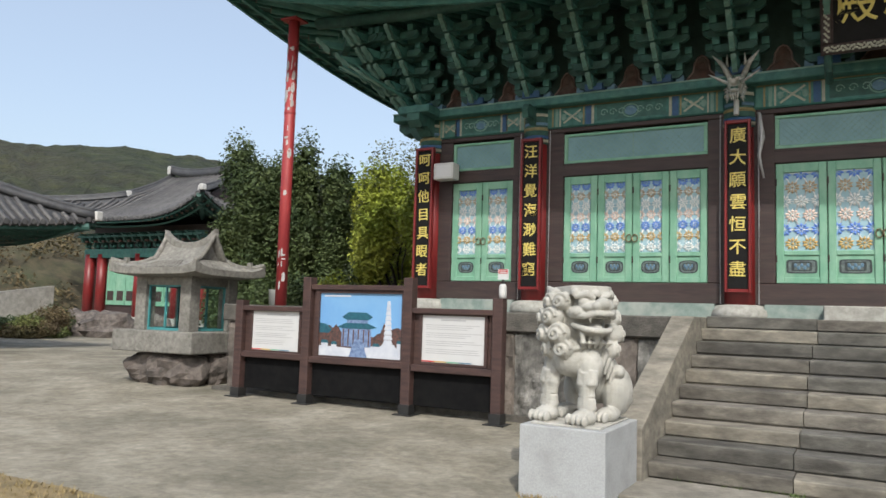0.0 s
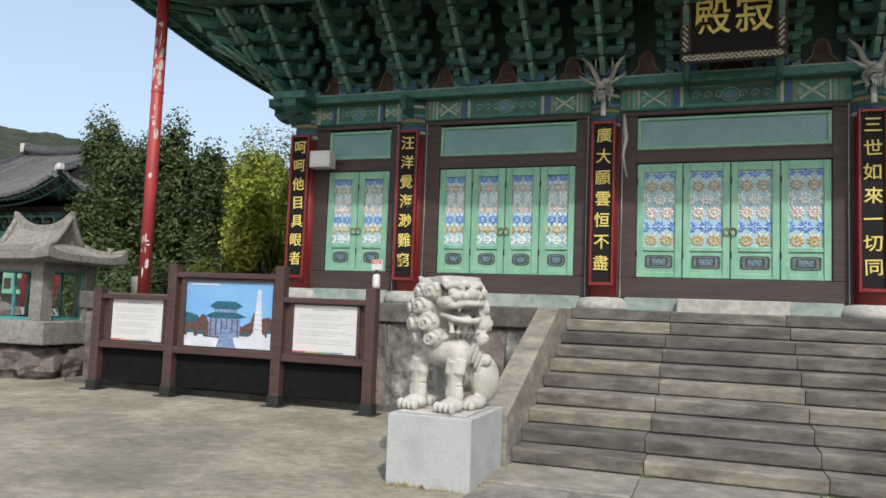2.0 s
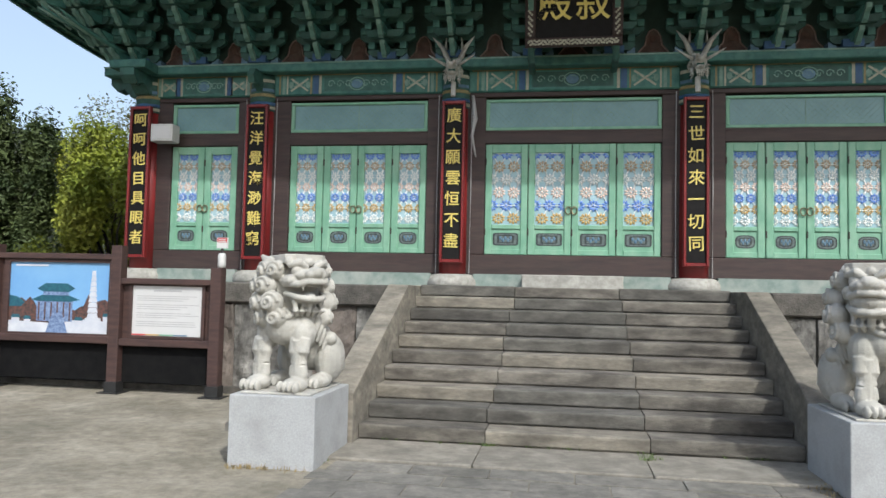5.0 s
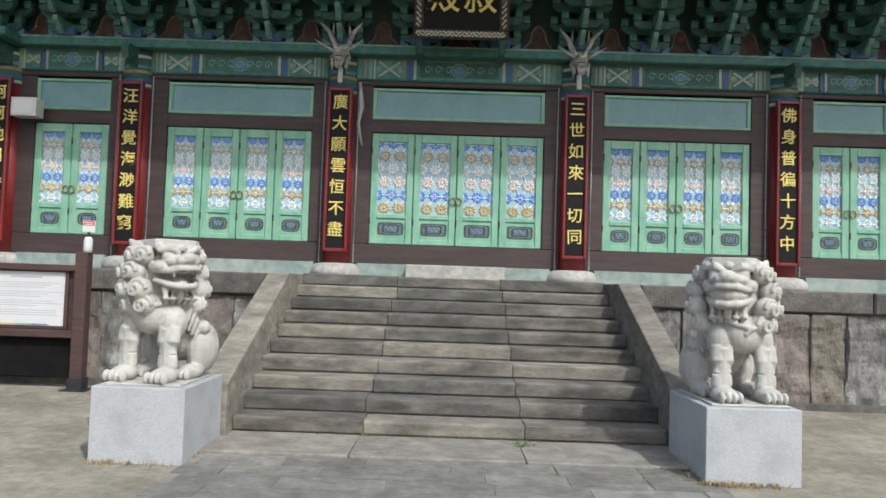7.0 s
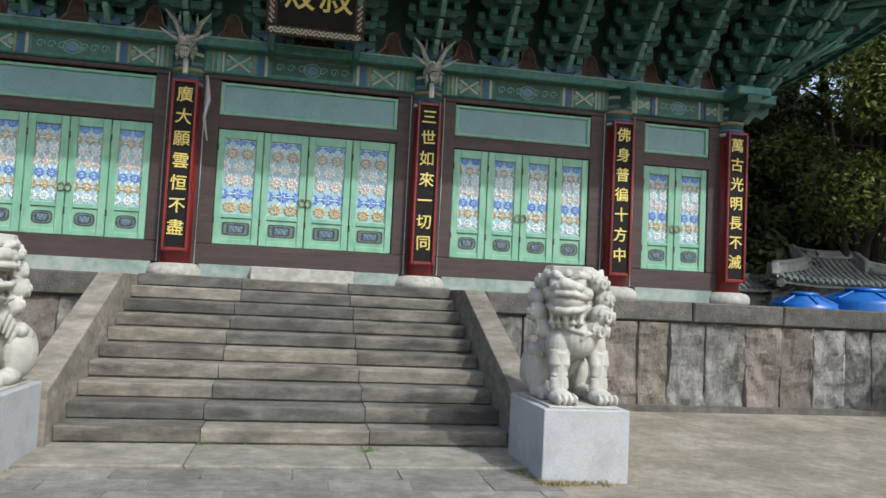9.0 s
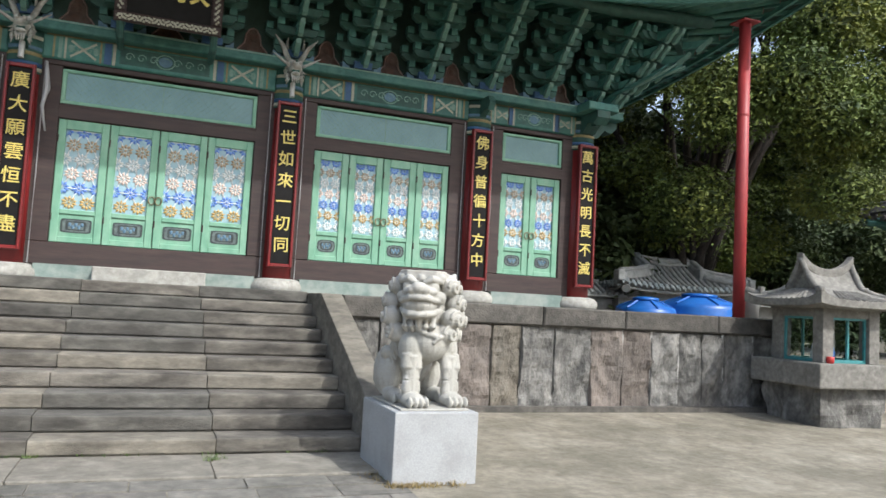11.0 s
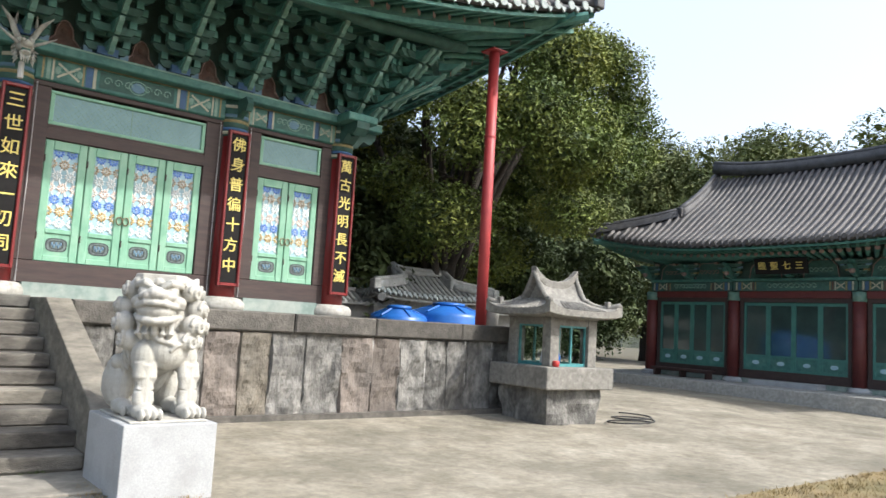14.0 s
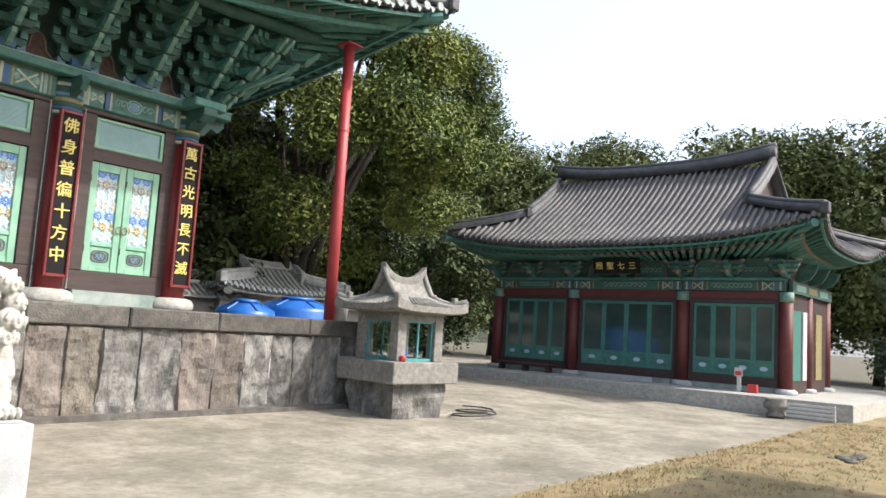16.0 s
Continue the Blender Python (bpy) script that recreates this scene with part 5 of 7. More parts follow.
pr("printed_woodland", [(0, 0.10), (1, 0.10)] + [(1 - i / 24, 0.40 + 0.14 * noise.noise((i * 0.9, 2, 0)) + 0.05 * (i % 2) - (0.10 if 6 < i < 18 else -0.04)) for i in range(25)], PRINTTREE, 1)
pr("printed_ground", [(0, 0), (1, 0), (1, 0.17), (0.7, 0.2), (0.5, 0.13), (0.0, 0.16)], PRINTWHITE, 2)
pr("printed_wall", [(0.28, 0.16), (0.64, 0.16), (0.64, 0.44), (0.28, 0.44)], PRINTWALL, 3)
pr("printed_wall", [(0.34, 0.44), (0.60, 0.44), (0.60, 0.58), (0.34, 0.58)], PRINTWALL, 3)
pr("printed_roof", [(0.22, 0.46), (0.30, 0.44), (0.62, 0.44), (0.71, 0.47), (0.60, 0.53), (0.33, 0.53)], PRINTROOF, 4)
pr("printed_roof", [(0.28, 0.62), (0.34, 0.58), (0.60, 0.58), (0.66, 0.63), (0.58, 0.70), (0.36, 0.70)], PRINTROOF, 4)
pr("printed_roof", [(0.0, 0.36), (0.12, 0.36), (0.16, 0.42), (0.08, 0.5), (0, 0.52)], PRINTROOF, 3)
pr("printed_stairs", [(0.38, 0.0), (0.60, 0.0), (0.54, 0.28), (0.44, 0.28)], PRINTWALL, 5)
for i in range(9):
    w_, v_ = 0.058 - 0.0045 * i, 0.22 + 0.075 * i
    pr("printed_pagoda_tier", [(0.84 - w_, v_), (0.84 + w_, v_), (0.84 + w_ * 0.7, v_ + 0.07), (0.84 - w_ * 0.7, v_ + 0.07)], PRINTWHITE, 6)
for i in range(6):
    pr("printed_column", [(0.295 + 0.062 * i, 0.17), (0.31 + 0.062 * i, 0.17), (0.31 + 0.062 * i, 0.43), (0.295 + 0.062 * i, 0.43)], PRINTTREE, 4)
for u0, v0, w_ in ((0.02, 0.20, 0.10), (0.15, 0.18, 0.08), (0.66, 0.18, 0.09), (0.94, 0.24, 0.06)):
    pr("printed_roof", [(u0, v0), (u0 + w_, v0), (u0 + w_ * 0.85, v0 + 0.05), (u0 + w_ * 0.15, v0 + 0.05)], PRINTROOF, 5)
    pr("printed_wall", [(u0 + w_ * 0.1, v0 - 0.07), (u0 + w_ * 0.9, v0 - 0.07), (u0 + w_ * 0.9, v0), (u0 + w_ * 0.1, v0)], PRINTWHITE, 4)
pr("printed_pagoda_base", [(0.76, 0.02), (0.95, 0.02), (0.92, 0.22), (0.77, 0.22)], PRINTWHITE, 6)
pr("printed_caption", [(0.05, 0.94), (0.38, 0.94), (0.38, 0.965), (0.05, 0.965)], PRINTWHITE, 6)

# counter on the last post
dv = thing("alarm_device", (-5.13, -3.28, 2.03), "small white device with a red label on a post", "device")
part("bottle", Shape().lathe([(0.055, 2.02), (0.06, 2.06), (0.06, 2.20), (0.04, 2.24)], -5.14, -3.28, 14), WHITEPAINT, dv, "", True)
part("stem", Shape().lathe([(0.02, 2.24), (0.02, 2.32)], -5.14, -3.28, 8), RUBBER, dv)
part("label_plate", Shape().box(-5.22, -5.05, -3.30, -3.27, 2.31, 2.47), SHEETWHITE, dv)
part("red_label", Shape().box(-5.21, -5.06, -3.304, -3.30, 2.40, 2.465), SIGNRED, dv)
s = Shape()
for i in range(2):
    s.box(-5.195, -5.075, -3.3065, -3.3042, 2.41 + 0.026 * i, 2.423 + 0.026 * i)
part("print", s, SHEETWHITE, dv)

# ---- corner poles ----
for sg, x, y, top in ((-1, -10.58, -2.06, 7.72), (1, 10.62, -2.25, 7.62)):
    po = thing("eave_pole", (x, y, TOP - 0.03), "chipped red steel pole propping the eave corner", "pole", "poles under the eave corners")
    shaft = part("shaft", Shape().lathe([(0.115, TOP - 0.03), (0.115, 4.2), (0.112, top)], x, y, 18), POLERED, po, "", True)
    part("collar", Shape().lathe([(0.122, 4.16), (0.122, 4.2)], x, y, 18), POLERED, shaft)
    part("collar", Shape().lathe([(0.122, 5.75), (0.122, 5.79)], x, y, 18), POLERED, shaft)
    if sg < 0:
        for i in range(44):
            z, a = rng.choice((rng.uniform(2.1, 2.9), rng.uniform(4.0, 7.5), rng.uniform(5.8, 6.8))), rng.uniform(-2.6, -0.4)
            h, w = rng.uniform(0.03, 0.24), rng.uniform(0.15, 0.8)
            pts = [(x + 0.121 * math.cos(a + w * q * (1 + 0.3 * rng.uniform(-1, 1))), y + 0.121 * math.sin(a + w * q), z + h * r_) for q, r_ in ((-0.5, 0.1), (0.1, 0), (0.5, 0.3), (0.45, 0.8), (0.0, 1), (-0.4, 0.7))]
            part("flaked_patch", Shape().put(pts, [tuple(range(6))]), FLAKE, shaft)
    part("head_plate", Shape().box(x - 0.2, x + 0.2, y - 0.2, y + 0.2, top, top + 0.03), POLERED, po)
for x, y in ((-11.0, -1.7), (10.95, -2.2)):
    bk = thing("white_bucket", (x, y, TOP - 0.02), "pale grey bucket beside the pole", "bucket")
    part("body", Shape().lathe([(0.15, TOP - 0.02), (0.17, TOP + 0.3), (0.18, TOP + 0.31), (0.16, TOP + 0.31), (0.14, TOP + 0.02)], x, y, 16), WHITEPAINT, bk, "", True)


# ---- stone lantern houses ----
def lantern(cx, cy, w, d, zb, zs, zh, zr, zt, turn, boulders, group):
    """A granite house with a curved stone roof on a slab and a rough base; local sizes, laid at cx, cy."""
    M = pose(cx, cy, 0, 0, 0, turn)
    ln = thing("stone_lantern_house", M, "grey granite lantern house with glazed sides and curved stone roof", "stone lantern", group)
    hw, hd = w / 2, d / 2
    L = lambda s: s.moved(M)
    if boulders:
        for i, (bx, by, rx, ry) in enumerate(((-hw * 0.55, -hd * 0.25, 0.62, 0.55), (hw * 0.42, -hd * 0.45, 0.6, 0.5), (hw * 0.85, hd * 0.1, 0.32, 0.42), (-hw * 0.2, hd * 0.3, 0.7, 0.45), (hw * 0.05, -hd * 0.6, 0.42, 0.35))):
            s = Shape().ball((0, 0, 0), 1, nu=18, nv=12)
            s.v = [tuple(Vector(p) * (1 + 0.30 * noise.noise(Vector(p) * 1.7 + Vector((i * 7, 0, 0))) + 0.12 * noise.noise(Vector(p) * 4.5 + Vector((i * 7, 3, 0))))) for p in s.v]
            hz = (zs - zb) * 0.62
            s.v = [(bx + p[0] * rx, by + p[1] * ry, min(zb + hz * 0.75 + p[2] * hz * 0.9, zs - 0.01)) for p in s.v]
            part("boulder", L(s), ROCK, ln)
        part("core_rock", L(Shape().box(-hw * 0.6, hw * 0.6, -hd * 0.4, hd * 0.7, zb - 0.1, zs)), ROCK, ln)
    else:
        s = Shape()
        def at(u, v):
            a = 2 * math.pi * u
            q = max(abs(math.cos(a)), abs(math.sin(a)))
            x, y = hw * 0.86 * math.cos(a) / q, hd * 0.86 * math.sin(a) / q
            z = zb - 0.05 + (zs - zb + 0.05) * v
            k = 0.95 + 0.16 * noise.noise((x * 2.3, y * 2.3, z * 2.5)) + 0.04 * noise.noise((x * 7, y * 7, z * 7))
            return (x * k, y * k, z)
        s.sheet(at, span(0, 1, 48), span(0, 1, 8))
        part("rough_base", L(s), SLAB, ln)
    part("slab", L(Shape().box(-hw * 1.06, hw * 1.06, -hd * 1.06, hd * 1.06, zs, zh)), LANTERNSTONE, ln, bevel=0.03)
    pw, a, b = w * 0.068, hw * 0.60, hd * 0.62
    for sx in (-1, 1):
        for sy in (-1, 1):
            part("corner_post", L(Shape().box(sx * a - pw, sx * a + pw, sy * b - pw, sy * b + pw, zh, zr)), LANTERNSTONE, ln, bevel=0.012)
    for sy in (-1, 1):
        part("head_beam", L(Shape().box(-a + pw, a - pw, sy * b - pw * 0.8, sy * b + pw * 0.8, zr - (zr - zh) * 0.14, zr)), LANTERNSTONE, ln)
    for sx in (-1, 1):
        part("head_beam", L(Shape().box(sx * a - pw * 0.8, sx * a + pw * 0.8, -b + pw, b - pw, zr - (zr - zh) * 0.14, zr)), LANTERNSTONE, ln)
    top = zr - (zr - zh) * 0.14
    for face in range(4):
        R = M @ pose(0, 0, 0, 0, 0, 90 * face)
        wa, dist = (a, b) if face % 2 == 0 else (b, a)
        wa -= pw
        fr = 0.035
        y = -dist - pw * 0.35
        fs = Shape().box(-wa, wa, y, y + 0.04, zh, zh + fr * 1.6).box(-wa, wa, y, y + 0.04, top - fr, top).box(-wa, -wa + fr, y, y + 0.04, zh + fr * 1.6, top - fr).box(wa - fr, wa, y, y + 0.04, zh + fr * 1.6, top - fr)
        if face in (0, 2):
            fs.box(-fr / 2, fr / 2, y, y + 0.04, zh + fr * 1.6, top - fr)
        win = part("window", fs.moved(R), TURQUOISE, ln, "turquoise metal window frame")
        g_ = part("pane", Shape().box(-wa + fr, wa - fr, y + 0.015, y + 0.02, zh + fr * 1.6, top - fr).moved(R), WINDOWGLASS, win)
        g_.visible_shadow = False
    # things inside
    part("inner_stand", L(Shape().lathe([(0.1, zh), (0.08, zh + 0.12), (0.05, zh + 0.3)], -0.1, 0.1, 12)), WHITEPAINT, ln, "small white offering cup", True)
    # roof: a stone skirt with upturned corners, and a steep gable with horned ridge ends on it
    rx, ry, rz = hw * 1.16, hd * 1.18, zt - zr
    hr, gy = hw * 0.60, hd * 0.46

    def skirt(u, v):
        """u: round the eaves, v: from the eaves to the foot of the gable."""
        s_ = u * 4 % 4
        side, f = int(s_) % 4, (s_ % 1) * 2 - 1
        kx, ky = rx + (hr - rx) * v, ry + (gy - ry) * v
        x, y = ((f * kx, -ky), (kx, f * ky), (-f * kx, ky), (-kx, -f * ky))[side]
        z = zr + rz * (0.17 + 0.22 * v ** 1.5 + 0.17 * abs(f) ** 4 * (1 - v) ** 2.0)
        return (x, y, z)

    us = span(0, 1, 80)
    roof_ = part("roof", L(Shape().sheet(skirt, us, span(0, 1, 8))), LANTERNSTONE, ln, "weathered curved granite roof")

    def rim(u, v):
        x, y, z = skirt(u, 0)
        f = (u * 4 % 1) * 2 - 1
        low = zr + rz * (0.035 + 0.06 * abs(f) ** 4)
        return (x * (1, 1, 0.97, 0.5)[v], y * (1, 1, 0.97, 0.5)[v], (z, low + 0.02, low, zr + 0.0)[v])
    part("eave_rim", L(Shape().sheet(rim, us, [0, 1, 2, 3])), LANTERNSTONE, roof_)
    part("eave_bed", L(Shape().box(-rx * 0.66, rx * 0.66, -ry * 0.66, ry * 0.66, zr, zr + rz * 0.16)), LANTERNSTONE, roof_)

    def gable(q, v):
        """q: along the ridge; v: -1 front foot, 0 ridge, 1 back foot, a hollow slope."""
        x = q * hr * (1.0 + 0.10 * (1 - abs(v)))
        zc = zr + rz * (0.36 + 0.36 * (1 - abs(v)) ** 1.35 + 0.20 * abs(q) ** 2.4 * (1 - abs(v)) ** 1.5)
        return (x, v * gy * 1.02, zc)
    part("gable_slope", L(Shape().sheet(gable, span(-1, 1, 16), span(-1, 1, 20), 0.10)), LANTERNSTONE, roof_)
    for q in (-1, 1):
        end = [(gable(q, v)[1], gable(q, v)[2] - 0.05) for v in span(-0.92, 0.92, 16)]
        part("gable_wall", L(Shape().prism(end, q * hr * 0.86, q * hr * 0.92)), LANTERNSTONE, roof_)
        # barge ribs sweeping down from the horn
        for e in (-1, 1):
            pts = [Vector(gable(q, e * v)) + Vector((0, 0, 0.02)) for v in span(0, 1.0, 10)]
            pts.append(pts[-1] + Vector((q * 0.05, e * 0.06, 0.015)))
            part("barge_rib", L(Shape().tube(pts, [0.05] * 4 + [0.058] * 7 + [0.045], 8)), LANTERNSTONE, roof_, "", True)
            # hip rib out to the corner, a stub on it, and the upturned corner block
            c0, c1 = Vector((q * hr, e * gy, zr + rz * 0.40)), Vector((q * rx * 0.985, e * ry * 0.985, zr + rz * 0.345))
            hip = [c0.lerp(c1, t) - Vector((0, 0, rz * 0.42 * t * (1 - t))) for t in span(0, 1, 8)]
            part("hip_rib", L(Shape().tube(hip, [0.055] * 6 + [0.062, 0.066, 0.05], 8)), LANTERNSTONE, roof_, "", True)
            st_ = hip[5]
            part("hip_stub", L(Shape().box(st_.x - 0.05, st_.x + 0.05, st_.y - 0.05, st_.y + 0.05, st_.z - 0.05, st_.z + 0.13)), LANTERNSTONE, roof_, bevel=0.015)
    horn = [(gable(q, 0)[0] * 1.0, gable(q, 0)[2] + 0.05 + 0.05 * abs(q) ** 3) for q in span(-1.04, 1.04, 16)]
    part("ridge", L(Shape().prism(horn + [(x_, z_ - 0.16) for x_, z_ in horn[::-1]], -0.075, 0.075, "y")), LANTERNSTONE, roof_, bevel=0.02)
    for face in range(4):
        for i in range(9):
            f = -0.62 + 1.24 * (i + 0.5) / 9
            pts = [Vector(skirt((face + (f * (1 - 0.25 * t) + 1) / 2) / 4, 0.04 + 0.80 * t)) for t in (0, 0.5, 1)]
            part("tile_rib", L(Shape().tube(pts, 0.026, 6)), LANTERNSTONE, roof_)
    return ln


TURQUOISE = mat("turquoise_window_paint", (0.09, 0.36, 0.37), (0.06, 0.26, 0.28), 9, 0.45, 0.05)
lantern(11.2, -3.72, 1.66, 1.54, 0.06, 0.72, 1.13, 2.02, 2.97, -3, False, "lantern houses before the hall")
lantern(-12.95, -2.3, 2.06, 1.80, 0.10, 0.80, 1.24, 2.33, 3.36, 3, True, "lantern houses before the hall")
rl = thing("red_tin", (10.68, -4.32, 1.13), "small red tin on the lantern ledge", "tin")
part("body", Shape().lathe([(0.06, 1.13), (0.065, 1.2), (0.06, 1.24)], 10.68, -4.32, 12), SIGNRED, rl, "", True)
bt = thing("blue_bottle", (11.1, -3.9, 1.13), "blue plastic bottle inside the lantern house", "bottle")
part("body", Shape().lathe([(0.05, 1.14), (0.055, 1.3), (0.02, 1.4), (0.022, 1.45)], 11.12, -3.95, 12), BLUEPLASTIC, bt, "", True)
ho = thing("garden_hose", (12.7, -4.6, 0.07), "coiled black rubber hose lying on the concrete", "hose")
part("coil", Shape().tube([(12.55 + (0.75 - 0.03 * t) * math.cos(t) * 0.9, -4.65 + 0.36 * math.sin(t), 0.085 + 0.012 * t) for t in span(0, 14, 60)], 0.016, 6), RUBBER, ho, "", True)

# ---- blue tanks behind the terrace ----
for x, y, r, top in ((12.3, 3.0, 0.78, 2.27), (14.2, 3.2, 1.08, 2.46)):
    tk = thing("water_tank", (x, y, 0.1), "round blue plastic water tank with a domed lid", "water tank", "tanks behind the terrace")
    part("tank_body", Shape().lathe([(r * 0.9, 0.08), (r, 0.3), (r * 1.02, top - 0.42), (r * 0.97, top - 0.30), (r * 0.42, top - 0.12), (r * 0.40, top - 0.06)], x, y, 32), BLUEPLASTIC, tk, "", True)
    part("lid", Shape().lathe([(r * 0.44, top - 0.10), (r * 0.44, top - 0.03), (r * 0.3, top), (r * 0.05, top + 0.01)], x, y, 24), BLUEPLASTIC, tk, "", True)
    for i in range(6):
        a = math.pi * i / 3 + 0.3
        part("rib", Shape().tube([(x + r * 0.98 * math.cos(a), y + r * 0.98 * math.sin(a), top - 0.30), (x + r * 0.45 * math.cos(a), y + r * 0.45 * math.sin(a), top - 0.11)], 0.03, 6), BLUEPLASTIC, tk)


# ---- tile-topped wall by the tanks ----
tw = thing("tile_topped_wall", (15, 6, 0), "plastered wall with small grey tiled roofs", "wall")
WALLPLASTER = mat("stained_wall_plaster", (0.46, 0.44, 0.40), (0.30, 0.29, 0.27), 4, 0.9, 0.3, stain=(0.2, 0.19, 0.17), sscale=1.2, amount=0.5)
OLDTILE = mat("weathered_pale_tile", (0.40, 0.41, 0.39), (0.25, 0.26, 0.25), 6, 0.75, 0.3, stain=(0.48, 0.48, 0.45), sscale=2, amount=0.5)
part("wall", Shape().box(12.0, 20.0, 5.9, 6.1, 0, 2.30), WALLPLASTER, tw)
part("gate_wall", Shape().box(13.2, 17.0, 5.6, 6.4, 0, 2.74), WALLPLASTER, tw)
for x0, x1 in ((11.7, 13.6), (17.5, 20.0)):
    rf = part("tiled_coping", Shape().prism([(5.45, 2.28), (5.45, 2.36), (6.0, 2.68), (6.55, 2.36), (6.55, 2.28)], x0, x1), OLDTILE, tw)
    for i in range(int((x1 - x0) / 0.2)):
        part("tile_rib", Shape().tube([(x0 + 0.1 + 0.2 * i, 5.42, 2.37), (x0 + 0.1 + 0.2 * i, 5.98, 2.70)], 0.05, 6), OLDTILE, rf)
    part("coping_ridge", Shape().tube([(x0, 6, 2.72), (x1, 6, 2.72)], 0.09, 8), OLDTILE, rf)
tiled_roof(tw, pose(15.1, 6.0, 0), 2.3, 1.05, 2.68, 0.14, 0.10, 3.42, 1.0, 0.5, 0.20, 0.4, 0.7, rows_front=False, soffit=OLDTILE, fly=False, ends=ENDTILE, tile=OLDTILE, dark=OLDTILE)


# ---- the hall across the yard ----
hb = thing("side_hall", (26.2, -2.06, 0.0), "single-storey tiled hall with red columns and green glazed doors", "temple")
part("terrace", Shape().box(22.0, 31.5, -9.5, 5.4, -0.1, 0.50), BASESTONE, hb, bevel=0.02)
DEEPRED = mat("dull_red_paint", (0.17, 0.030, 0.026), (0.11, 0.020, 0.020), 4, 0.6, 0.08, stain=(0.09, 0.03, 0.026), sscale=2, amount=0.5)
CY = (3.2, -0.08, -4.12, -7.29)
MB = pose(26.25, -2.06, 0, 0, 0, -90)
# near-black tone for a solid block that stands in for the unlit room
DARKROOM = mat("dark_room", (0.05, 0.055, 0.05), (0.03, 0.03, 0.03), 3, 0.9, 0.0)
MIDGREEN = mat("muted_green_door_paint", (0.075, 0.26, 0.215), (0.05, 0.19, 0.16), 6, 0.5, 0.06)
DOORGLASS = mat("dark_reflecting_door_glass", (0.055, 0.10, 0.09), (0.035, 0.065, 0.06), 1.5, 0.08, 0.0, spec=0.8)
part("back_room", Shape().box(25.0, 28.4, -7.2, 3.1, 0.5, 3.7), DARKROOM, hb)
for y in CY:
    part("column", Shape().lathe([(0.20, 0.62), (0.19, 3.5)], 24.0, y, 18), DEEPRED, hb, "", True)
    part("column_base", Shape().lathe([(0.33, 0.48), (0.34, 0.58), (0.24, 0.66)], 24.0, y, 16), GRANITE, hb, "", True)
    part("column_band", Shape().lathe([(0.205, 3.2), (0.205, 3.5)], 24.0, y, 18), TONGUEGREEN, hb, "", True)
for x in (26.2, 28.4):
    part("column", Shape().lathe([(0.17, 0.62), (0.16, 3.5)], x, -7.29, 16), DEEPRED, hb, "", True)
    part("column_base", Shape().lathe([(0.3, 0.48), (0.3, 0.6), (0.2, 0.64)], x, -7.29, 14), GRANITE, hb, "", True)
    part("column", Shape().lathe([(0.17, 0.62), (0.16, 3.5)], x, 3.2, 16), DEEPRED, hb, "", True)
